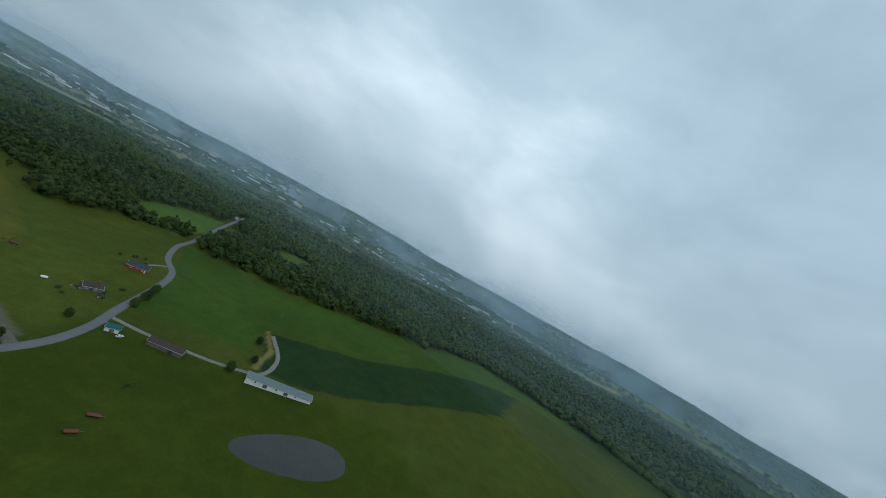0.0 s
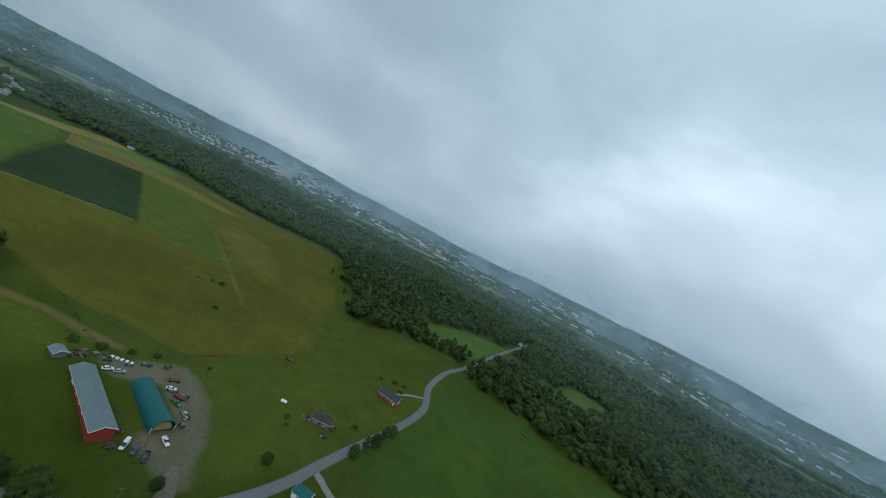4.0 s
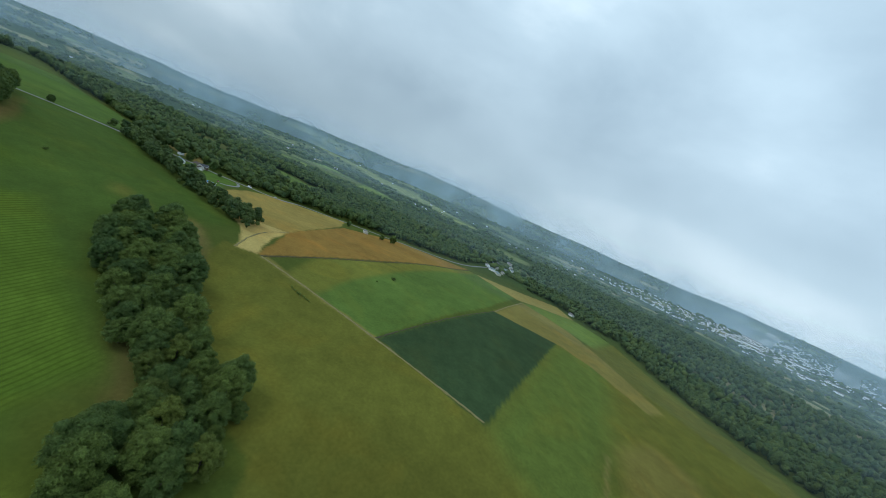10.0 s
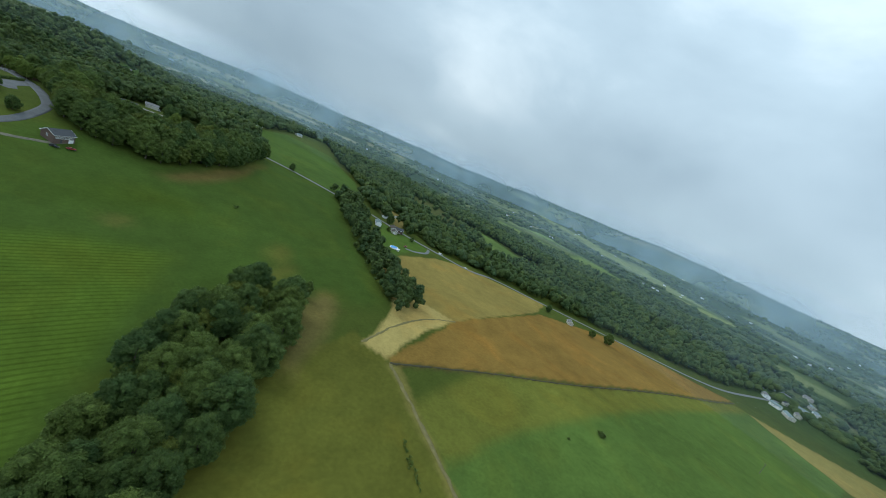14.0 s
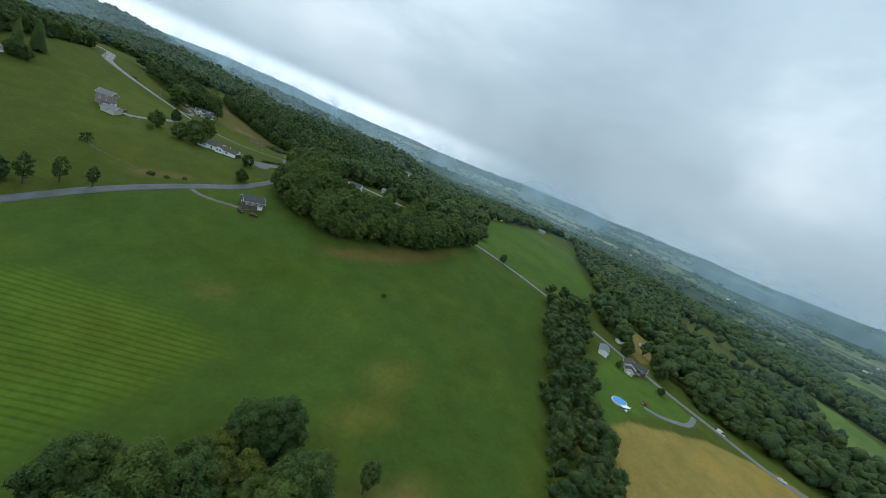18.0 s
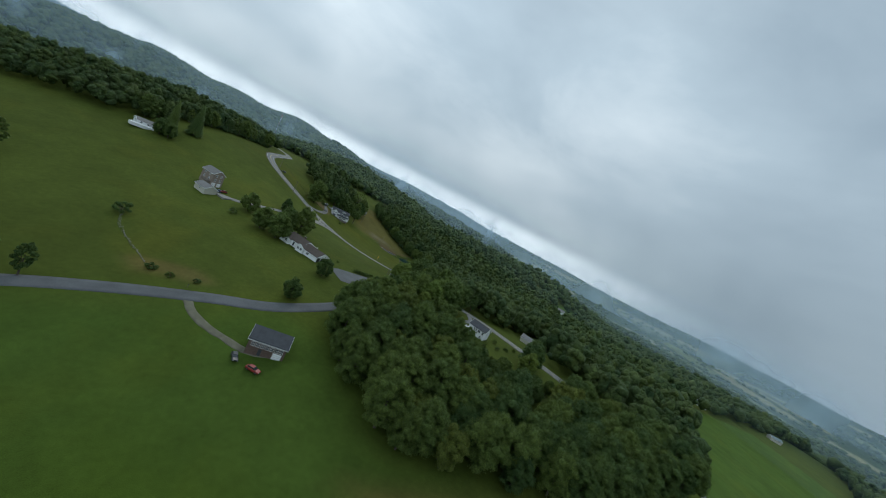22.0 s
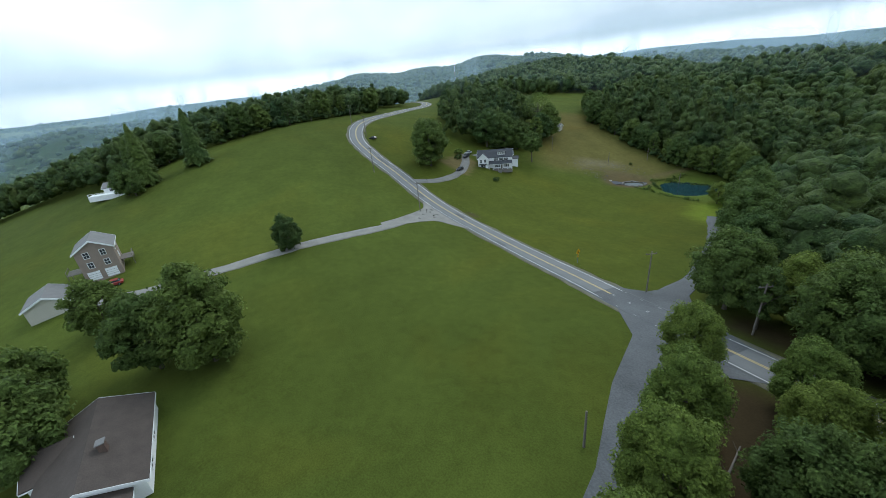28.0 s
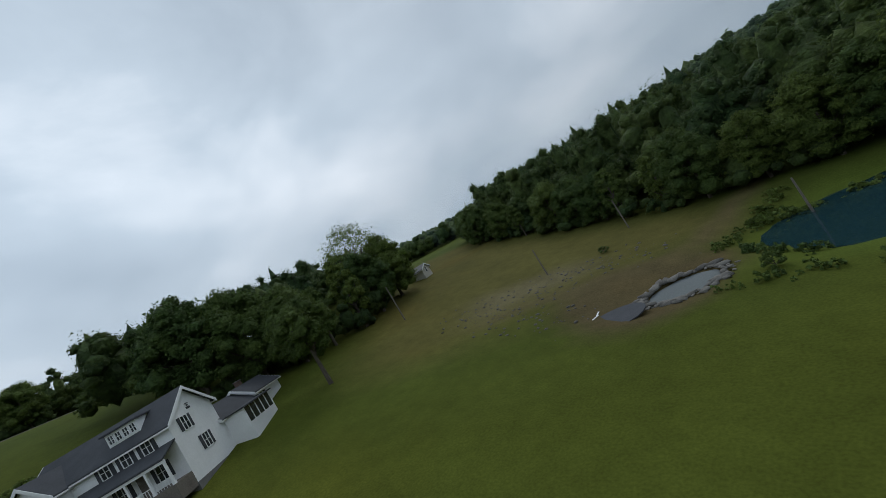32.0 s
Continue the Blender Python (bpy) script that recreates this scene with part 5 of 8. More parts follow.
def side_pose(side, along, up, length, width):
    """Where an opening sits: side f (front, -y), b, l (-x) or r (+x)."""
    if side == "f":
        return Matrix.Translation((along, -width / 2, up))
    if side == "b":
        return Matrix.Translation((along, width / 2, up)) @ Matrix.Rotation(math.pi, 4, "Z")
    if side == "l":
        return Matrix.Translation((-length / 2, along, up)) @ Matrix.Rotation(-math.pi / 2, 4, "Z")
    return Matrix.Translation((length / 2, along, up)) @ Matrix.Rotation(math.pi / 2, 4, "Z")


def window(parent, m, w=1.0, h=1.5, shutters=False, trim="siding_white"):
    """A window with frame, glazing and sometimes shutters under its building."""
    fr = part("window", shared(("window_frame", w, h, trim), lambda: frame_bm(w, h), trim), None, parent, loc=m)
    part("pane", shared(("pane", w, h), lambda: boxes((-w / 2, w / 2, -0.03, 0.015, 0, h)), "glass"), None, fr)
    if shutters:
        for s in (-1, 1):
            part("shutter", shared(("shutter", w, h, s), lambda: boxes((s * (w / 2 + 0.10) - (0.42 if s < 0 else 0), s * (w / 2 + 0.10) + (0.42 if s > 0 else 0), -0.07, 0.02, -0.04, h + 0.04)), "roof_dark"), None, fr, "black shutter")
    return fr


def house(label, x, y, turn, length, width, eave, rise, wall="siding_white", roof="roof_dark", windows=(), doors=(), name="house", category="house",
          chimney=None, base=None, dz=0.0, win=(1.0, 1.4), shutters=False, trim="siding_white", root=None, local=None, boards=0.0):
    """A gabled building: walls, two roof slopes, gable trim, windows, doors, chimney. turn: degrees of its ridge from the x axis."""
    if root is None:
        corners = [zg(x + math.cos(radians(turn)) * sx * length / 2 - math.sin(radians(turn)) * sy * width / 2,
                      y + math.sin(radians(turn)) * sx * length / 2 + math.cos(radians(turn)) * sy * width / 2) for sx in (-1, 1) for sy in (-1, 1)]
        root = new(name)
        root.matrix_basis = Matrix.Translation((x, y, (base if base is not None else sum(corners) / 4) + dz)) @ Matrix.Rotation(radians(turn), 4, "Z")
        tagged(root, label, category)
    lm = local or Matrix.Identity(4)
    part("wall", gable_walls(length, width, eave, rise, 2.2), M[wall], root, loc=lm)
    for bm in gable_roof(length, width, eave, rise):
        part("roof", bm, M[roof], root, loc=lm)
    # barge boards on both gables, eave boards on both sides
    for s in (-1, 1):
        bm = bmesh.new()
        hw, drop = width / 2 + 0.46, rise * 0.46 / (width / 2)
        for q in (-1, 1):
            p = [(0, eave + rise - 0.22), (q * hw, eave - drop - 0.22), (q * hw, eave - drop + 0.19), (0, eave + rise + 0.19)]
            xa, xb = s * (length / 2 + 0.452), s * (length / 2 + 0.50)
            a = [bm.verts.new((xa, yy, zz)) for yy, zz in p]
            b_ = [bm.verts.new((xb, yy, zz)) for yy, zz in p]
            bm.faces.new(a)
            bm.faces.new(b_[::-1])
            for k in range(4):
                bm.faces.new((a[k], b_[k], b_[(k + 1) % 4], a[(k + 1) % 4]))
        bmesh.ops.recalc_face_normals(bm, faces=bm.faces)
        part("barge_board", bm, M[trim], root, loc=lm)
        part("gutter", boxes((-length / 2 - 0.45, length / 2 + 0.45, s * hw - 0.06, s * hw + 0.06, eave - drop - 0.14, eave - drop + 0.02)), M[trim], root, loc=lm)
    for side, along, up, *wh in windows:
        w, h = wh if len(wh) == 2 else win
        window(root, lm @ side_pose(side, along, up, length, width), w, h, shutters, trim)
    for side, along, w, h, mat in doors:
        d = part("door", boxes((-w / 2, w / 2, -0.08, 0.02, 0, h), (-w / 2 - 0.1, w / 2 + 0.1, -0.05, 0.02, h, h + 0.1)), M[mat], root, loc=lm @ side_pose(side, along, 0.05, length, width))
        if w < 1.3:
            part("handle", boxes((w / 2 - 0.16, w / 2 - 0.08, -0.13, -0.07, 0.95, 1.05)), M["metal_grey"], d, "metal handle")
        else:
            for k in range(1, 4):
                part("panel_rib", boxes((-w / 2, w / 2, -0.1, -0.075, h * k / 4 - 0.02, h * k / 4 + 0.02)), M["wood_grey"], d)
    if chimney:
        cx, cy, top = chimney
        ch = part("chimney", boxes((cx - 0.45, cx + 0.45, cy - 0.35, cy + 0.35, eave * 0.6, top)), M["brick"], root, "brick chimney", loc=lm)
        part("cap", boxes((cx - 0.55, cx + 0.55, cy - 0.45, cy + 0.45, top, top + 0.12)), M["roof_grey"], ch)
    if boards:
        step = boards
        for k in range(int(length / step)):
            xx = -length / 2 + step * (k + 0.5)
            for s in (-1, 1):
                part("seam", shared(("seam", width, eave, rise, s), lambda: seam_bm(width, eave, rise, s), roof), None, root, loc=lm @ Matrix.Translation((xx, 0, 0)))
    return root


def seam_bm(width, eave, rise, s):
    bm = bmesh.new()
    hw, drop = width / 2 + 0.45, rise * 0.45 / (width / 2)
    a = [bm.verts.new((xx, yy, zz)) for xx in (-0.03, 0.03) for yy, zz in ((0, eave + rise + 0.16), (s * hw, eave - drop + 0.16), (s * hw, eave - drop + 0.25), (0, eave + rise + 0.25))]
    bm.faces.new(a[:4])
    bm.faces.new(a[4:][::-1])
    for k in range(4):
        bm.faces.new((a[k], a[4 + k], a[4 + (k + 1) % 4], a[(k + 1) % 4]))
    bmesh.ops.recalc_face_normals(bm, faces=bm.faces)
    return bm


def rz(x=0, y=0, z=0, t=0):
    return Matrix.Translation((x, y, z)) @ Matrix.Rotation(radians(t), 4, "Z")


# -- white farmhouse
FW = [("r", 0.2, 1.0, 1.0, 1.6), ("r", -1.4, 4.0, 1.0, 1.5), ("f", 0.6, 3.9, 1.0, 1.4), ("f", 3.0, 3.9, 1.0, 1.4), ("f", 5.4, 3.9, 1.0, 1.4),
      ("f", 1.2, 0.7, 1.1, 1.7), ("f", 5.6, 0.7, 1.1, 1.7), ("l", 0, 1.0), ("l", 0, 4.0), ("b", -5, 1.0), ("b", 2, 4.0), ("b", -2, 4.0)]
farm = house("white two-storey farmhouse with dark shingle roof and front porch", -221.3, -409.4, -131, 16.4, 7.6, 5.6, 2.9, windows=FW, shutters=True,
             doors=[("f", 3.4, 1.05, 2.1, "wood_grey")], base=19.0)
# front cross gable
house("", 0, 0, 0, 5.6, 4.8, 5.5, 2.1, windows=[("l", -1.05, 3.6, 0.9, 1.4), ("l", 1.05, 3.6, 0.9, 1.4), ("l", 0, 0.7, 2.2, 1.7)], root=farm, local=rz(-5.6, -2.6, 0, 90), shutters=False)
# bay canopy, porch roof on posts, dormer
part("bay_roof", boxes((-7.6, -3.6, -6.4, -5.4, 2.75, 2.9), (-7.3, -3.9, -6.1, -5.4, 2.9, 3.05)), M["roof_dark"], farm, "dark hipped bay roof")
bm = bmesh.new()
pv = [bm.verts.new(p) for p in ((-2.9, -6.3, 2.7), (8.2, -6.3, 2.7), (8.2, -3.7, 3.75), (-2.9, -3.7, 3.75), (-2.9, -6.3, 2.88), (8.2, -6.3, 2.88), (8.2, -3.7, 3.93), (-2.9, -3.7, 3.93))]
for f in ((3, 2, 1, 0), (4, 5, 6, 7), (0, 1, 5, 4), (1, 2, 6, 5), (2, 3, 7, 6), (3, 0, 4, 7)):
    bm.faces.new([pv[k] for k in f])
porch = part("porch_roof", bm, M["roof_dark"], farm, "dark shed porch roof")
part("porch_beam", boxes((-2.9, 8.2, -6.2, -6.0, 2.42, 2.7)), M["siding_white"], farm)
part("porch_floor", boxes((-2.9, 8.2, -6.3, -3.8, -1.6, 0.05)), M["wood_grey"], farm, "grey porch deck")
for k in range(6):
    part("porch_post", shared(("porch_post",), lambda: boxes((-0.1, 0.1, -0.1, 0.1, 0.05, 2.45), (-0.14, 0.14, -0.14, 0.14, 0.05, 0.3)), "siding_white"), None, farm, loc=rz(-2.7 + k * 2.15, -6.1))
part("porch_rail", boxes((3.8, 8.1, -6.14, -6.06, 0.85, 0.93), *[(3.9 + j * 0.3, 3.95 + j * 0.3, -6.12, -6.08, 0.1, 0.85) for j in range(14)]), M["siding_white"], farm)
part("step", boxes((1.5, 3.2, -7.2, -6.3, -1.8, -0.15), (1.5, 3.2, -7.7, -7.2, -1.8, -0.35)), M["roof_grey"], farm)
dorm = part("dormer", boxes((1.3, 4.9, -2.9, 0.5, 6.2, 7.85)), M["siding_white"], farm, "white dormer with a row of windows")
part("dormer_roof", boxes((1.0, 5.2, -3.2, 0.7, 7.85, 8.02)), M["roof_dark"], dorm)
for k in range(4):
    window(farm, rz(1.85 + k * 0.85, -2.9, 6.75), 0.55, 0.85)
# dark ornament and date plate on the gable, as plain bars
for z_, w_, k_ in ((6.55, 0.55, 0.10), (6.3, 0.22, 0.16), (5.95, 0.62, 0.26)):
    part("gable_plate", boxes((8.2, 8.26, -w_ / 2, w_ / 2, z_, z_ + k_)), M["roof_dark"], farm, "small black plate on the gable")
# rear wing with sun porch, then a longer ell
house("", 0, 0, 0, 9.0, 5.6, 3.0, 1.9, windows=[("r", 0, 1.0), ("f", 2, 0.9)], root=farm, local=rz(5.4, 8.2, -0.2, 90))
house("", 0, 0, 0, 8.0, 5.4, 2.8, 1.7, windows=[("f", -2, 1.0, 2.0, 1.2), ("r", 0, 1.0, 2.2, 1.2)], root=farm, local=rz(5.8, 16.4, 0.6, 90), chimney=(-1.0, 0.4, 5.4))
sp = part("sun_porch", boxes((8.2, 11.0, 4.2, 11.2, -1.6, 0.5), (8.2, 11.0, 4.2, 4.35, 0.5, 2.5), (8.2, 11.0, 11.05, 11.2, 0.5, 2.5)), M["siding_white"], farm, "white glazed sun porch")
part("sun_porch_roof", boxes((8.0, 11.4, 3.9, 11.5, 2.5, 2.68)), M["roof_dark"], sp)
for k in range(6):
    part("mullion", boxes((10.86, 11.02, 4.2 + k * 1.35, 4.36 + k * 1.35, 0.5, 2.5)), M["siding_white"], sp)
part("pane", boxes((10.9, 10.96, 4.3, 11.1, 0.5, 2.5)), M["glass"], sp)
# carport and low white shed on the drive side
house("", 0, 0, 0, 6.0, 5.0, 2.5, 1.3, roof="roof_grey", windows=[("l", 0, 1.0)], doors=[("f", 0, 2.6, 2.1, "siding_beige")], root=farm, local=rz(-9.4, 9.5, 1.2, 20))
part("foundation", boxes((-8.3, 8.3, -3.9, 3.9, -3.0, -1.3)), M["roof_grey"], farm, "grey stone foundation")

# -- white house in the clearing
w2 = house("white bungalow with dark roof and raised basement", -420.5, -314.5, -6, 10.0, 7.8, 4.5, 2.1, doors=[("b", 3.6, 1.0, 2.1, "roof_dark")],
           windows=[("b", -4.0, 2.6), ("b", -1.6, 2.6, 1.4, 1.3), ("b", 0.2, 2.6, 0.7, 1.3), ("b", 1.4, 2.6, 0.7, 1.3), ("b", -3.4, 0.4, 1.0, 1.0), ("b", 0.2, 0.4, 0.8, 0.9), ("r", 0, 2.6), ("l", 0, 2.6), ("f", 2, 2.4), ("f", -3, 2.4)])
timber("portico", "siding_white", w2, "white entrance portico", (2.6, 4.6, 3.9, 5.9, 0.0, 0.25), (2.6, 2.75, 5.7, 5.85, 0.25, 2.5), (4.45, 4.6, 5.7, 5.85, 0.25, 2.5), (2.4, 4.8, 4.0, 6.0, 2.5, 2.75))
timber("deck", "siding_white", w2, "white side deck", (5.2, 6.9, 3.6, 5.6, 1.9, 2.05), (5.2, 5.3, 5.5, 5.6, -1, 3.0), (6.8, 6.9, 5.5, 5.6, -1, 3.0), (5.2, 6.9, 5.52, 5.58, 2.9, 3.0))
# -- beige bungalow across the road
g2 = house("beige bungalow with a grey hipped porch", -440, -375, 175, 10, 7.4, 3.0, 1.9, wall="siding_beige", roof="roof_grey", windows=[("b", -3.2, 1.0), ("b", 0.4, 1.0), ("b", 3.4, 1.0), ("r", 0, 1.0)], doors=[("b", -1.3, 1.0, 2.1, "siding_white")])
timber("porch", "siding_white", g2, "small white front porch", (-3.4, 0.8, 4.0, 6.2, -1.0, 0.2), (-3.3, -3.15, 6.0, 6.15, 0.2, 2.4), (0.55, 0.7, 6.0, 6.15, 0.2, 2.4), (-3.6, 1.0, 4.0, 6.4, 2.4, 2.6))
# -- brown-roofed ranch house with a three-bay garage
ranch = house("long ranch house with brown roof and three-bay garage", -319.5, -270.5, 183, 15.5, 10.2, 2.9, 2.3, wall="siding_white", roof="roof_brown",
              windows=[("f", -5, 1.0, 1.6, 1.2), ("f", -1, 1.0, 1.6, 1.2), ("b", 4, 1.0, 1.6, 1.2), ("b", -1, 1.0, 1.6, 1.2), ("r", 0, 1.2), ("l", 2, 1.2)], chimney=(2.2, 1.6, 5.8), doors=[("f", 2.2, 1.0, 2.1, "roof_dark")])
# three open garage bays, their dark insides painted as dark door panels
house("", 0, 0, 0, 13.0, 9.4, 2.8, 2.1, roof="roof_brown", doors=[("r", -2.9, 2.5, 2.2, "glass"), ("r", 0, 2.5, 2.2, "glass"), ("r", 2.9, 2.5, 2.2, "glass")], windows=[("f", 0, 1.0, 1.6, 1.1)], root=ranch, local=rz(13.8, -1.2, -0.3, 0))
for xx, yy, wide_ in ((-3.2, -4.6, 6.6), (8.6, -4.9, 5.2)):
    house("", 0, 0, 0, 4.0, wide_, 2.7, wide_ * 0.25, roof="roof_brown", windows=[("r", -wide_ * 0.2, 0.9, 1.2, 1.2), ("r", wide_ * 0.2, 0.9, 1.2, 1.2)], root=ranch, local=rz(xx, yy, 0, -90))
part("roof_vent", boxes((12.0, 12.5, 1.0, 1.5, 3.6, 4.6)), M["siding_white"], ranch, "white roof vent")
# -- tan house with detached garage
tan = house("tall tan brick house with grey roof and timber decks", -248.5, -260, 187, 9.5, 7.4, 7.6, 2.3, wall="brick_tan", roof="roof_grey",
            windows=[("r", -1.6, 3.2), ("r", 1.6, 3.2), ("r", -1.6, 5.8), ("r", 1.6, 5.8), ("f", -2, 3.2), ("f", 2, 3.2), ("f", -2, 5.8), ("f", 2, 5.8), ("b", -2, 5.8), ("b", 2, 5.8), ("b", 0, 3.2)], doors=[("r", -1.8, 2.4, 2.1, "siding_white"), ("r", 1.6, 2.4, 2.1, "siding_white")])
part("brick_base", boxes((-4.8, 4.8, -3.76, 3.76, -2.0, 2.5)), M["brick_tan"], tan, "brown brick ground floor")
timber("deck", "wood_grey", tan, "grey timber front deck", (0.0, 4.5, -6.6, -3.7, 2.5, 2.65), (0.0, 0.12, -6.6, -6.48, -1.5, 3.6), (4.38, 4.5, -6.6, -6.48, -1.5, 3.6), (0, 4.5, -6.6, -6.5, 3.5, 3.6))
timber("deck", "wood_grey", tan, "grey timber rear deck", (-3, 2, 3.7, 6.4, 2.5, 2.65), (-3, -2.88, 6.2, 6.32, -1.5, 3.6), (1.88, 2, 6.2, 6.32, -1.5, 3.6), (-3, 2, 6.22, 6.3, 3.5, 3.6))
house("beige detached garage with grey roof", -260, -251.5, 187, 8.4, 7.4, 2.9, 1.8, wall="siding_beige", roof="roof_grey", name="garage", category="garage", windows=[("f", 0, 1.1)], doors=[("b", -1.9, 2.5, 2.2, "siding_white"), ("b", 1.9, 2.5, 2.2, "siding_white")])
apron = tagged(part("driveway", boxes((-5.5, 6, -4.2, 3.6, -1.0, 0.12)), M["gravel"]), "pale concrete apron beside the tan house", "driveway", kind="structure")
apron.matrix_basis = rz(-262, -260.5, zg(-262, -260.5), 187)
# -- dark-roofed brick house below the road
house("brick house with dark slate-grey roof and white windows", -387.5, -206.5, 41, 11.5, 9.0, 4.9, 2.3, wall="brick", roof="roof_dark", windows=[("b", -4.4 + k * 1.45, 2.7, 0.9, 1.3) for k in range(7)] + [("r", 0, 2.7), ("l", 0, 2.7)],
            doors=[("b", -3.6, 2.7, 2.2, "siding_white"), ("b", 1.6, 1.0, 2.1, "roof_dark")], base=9.4)
# -- white house by the far field
hf = house("low white house at the edge of the hilltop field", -170, -256, 80, 11, 7.5, 2.4, 1.5, roof="roof_grey", windows=[("f", -3.6, 0.9), ("f", -0.8, 0.9), ("b", -3.6, 0.9), ("b", -0.8, 0.9), ("b", 3, 0.9), ("r", 0, 0.9), ("l", 0, 0.9)], doors=[("f", 3, 1.0, 2.0, "roof_dark")])
part("terrace", boxes((-3.5, 9.5, 3.9, 8.2, -1.5, 0.5)), M["siding_white"], hf, "low white terrace wall")
for k in range(7):
    part("baluster", boxes((-3.4 + k * 2.1, -3.25 + k * 2.1, 8.0, 8.15, 0.5, 1.4)), M["siding_white"], hf)
part("terrace_rail", boxes((-3.5, 9.5, 8.0, 8.14, 1.4, 1.5)), M["siding_white"], hf)
# -- small white house on the slope behind the farm
house("small pale cottage on the slope behind the farm wood", -188, -486, 200, 7, 5, 2.3, 1.3, wall="siding_beige", roof="roof_grey", windows=[("f", -2, 1.0), ("b", 2, 1.0), ("b", -2, 1.0), ("r", 0, 1.0)], doors=[("b", 0, 1.0, 2.1, "roof_dark")], name="cottage")
# -- homestead beside the pool
homestead = house("brown-roofed farmhouse among shade trees", -668, -235, 60, 15, 9, 3.2, 2.4, wall="siding_beige", roof="roof_brown", windows=[("f", -4, 1.0), ("f", 0, 1.0), ("f", 4, 1.0), ("b", -4, 1.0), ("b", 4, 1.0), ("r", 0, 1.0)], chimney=(1, 0.5, 6.4))
house("", 0, 0, 0, 9.5, 7.0, 3.0, 2.0, wall="brick", roof="roof_dark", windows=[("l", 0, 1.0), ("f", 2, 1.0), ("b", -2, 1.0)], root=homestead, local=rz(-3.5, 7.2, 0, 90))
house("", 0, 0, 0, 7.0, 6.0, 2.7, 1.6, wall="siding_beige", roof="roof_brown", windows=[("f", 0, 1.0)], doors=[("r", 0, 2.5, 2.1, "siding_white")], root=homestead, local=rz(10.5, 0.6, -0.2, 0))
timber("deck", "wood_grey", homestead, "weathered timber deck", (1.5, 7.0, 4.5, 8.4, 0.35, 0.5), (1.5, 1.62, 8.25, 8.37, -1.2, 1.4), (6.88, 7.0, 8.25, 8.37, -1.2, 1.4), (1.5, 7.0, 8.28, 8.36, 1.32, 1.4), (6.9, 7.0, 4.5, 8.3, 1.32, 1.4))
house("long grey-roofed shed with white walls", -648, -240, 62, 16, 6.5, 2.8, 1.6, roof="metal_grey", name="shed", category="shed", doors=[("f", 0, 2.6, 2.2, "wood_grey"), ("l", 0, 2.6, 2.2, "wood_grey")], boards=1.2)
house("white trailer home behind the tree strip", -682, -279, 30, 11, 4, 2.7, 0.7, roof="metal_grey", name="trailer_home", windows=[("f", -3, 1.0), ("f", 2, 1.0)], doors=[("f", 0, 0.9, 2.0, "roof_dark")])
house("small white shed behind the homestead", -716, -300, 20, 6, 4.5, 2.4, 1.1, roof="metal_grey", name="shed", category="shed", doors=[("f", 0, 1.6, 2.0, "wood_grey")])
# -- farm by the north road
barn = house("long red barn with blue-grey metal roof", -262.5, 129.0, 0, 41, 7.8, 3.2, 1.5, wall="wood_red", roof="metal_grey", name="barn", category="barn", doors=[("f", -12, 3.2, 3.0, "siding_white"), ("b", 6, 3.0, 2.8, "siding_white"), ("r", 0, 3.2, 3.0, "wood_red")],
             windows=[("f", -4, 1.4), ("f", 2, 1.4), ("f", 8, 1.4), ("b", -10, 1.4), ("b", -2, 1.4)], boards=1.0)
house("dark weathered timber barn with brown roof", -162, 194.5, 0, 22, 7.5, 3.0, 1.9, wall="wood_grey", roof="roof_brown", name="barn", category="barn", doors=[("f", 4, 3.0, 2.4, "roof_dark"), ("r", 0, 2.6, 2.4, "roof_dark")])
house("long low shed with pale metal roof and red end", -86, 200, 4.5, 47, 9.5, 3.0, 1.3, wall="siding_white", roof="metal_grey", name="shed", category="shed", doors=[("l", 0, 3.0, 2.5, "wood_red"), ("f", -10, 3.0, 2.4, "wood_grey"), ("f", 5, 3.0, 2.4, "wood_grey")], windows=[("f", -2, 1.2), ("f", 12, 1.2), ("f", -17, 1.2)], boards=1.2)
house("small shed with green metal roof", -193, 190, 20, 7.5, 6, 2.7, 1.3, wall="siding_white", roof="metal_green", name="shed", category="shed", doors=[("f", 0, 2.4, 2.1, "wood_grey")], boards=0.9)
house("red house with dark roof and white trim", -241, 297, 17, 16, 10.5, 3.2, 2.8, wall="wood_red", roof="roof_dark", windows=[("f", -4, 1.0), ("f", 0, 1.0), ("f", 4, 1.0), ("r", -2, 1.0), ("r", 2, 1.0)], doors=[("f", 6, 1.0, 2.1, "siding_white")])
house("old weathered house with brown roof among clutter", -232, 227.5, 38, 11, 8, 3.0, 2.0, wall="wood_grey", roof="roof_brown", windows=[("f", -3, 1.0), ("f", 2, 1.0), ("r", 0, 1.0)], doors=[("f", -0.5, 1.0, 2.1, "roof_dark")], chimney=(2.5, 0, 6.3))
house("small grey metal shed at the field edge", -293, 122, 10, 5, 4.5, 2.4, 0.9, wall="metal_grey", roof="metal_grey", name="shed", category="shed", doors=[("f", 0, 1.8, 2.0, "wood_grey")])
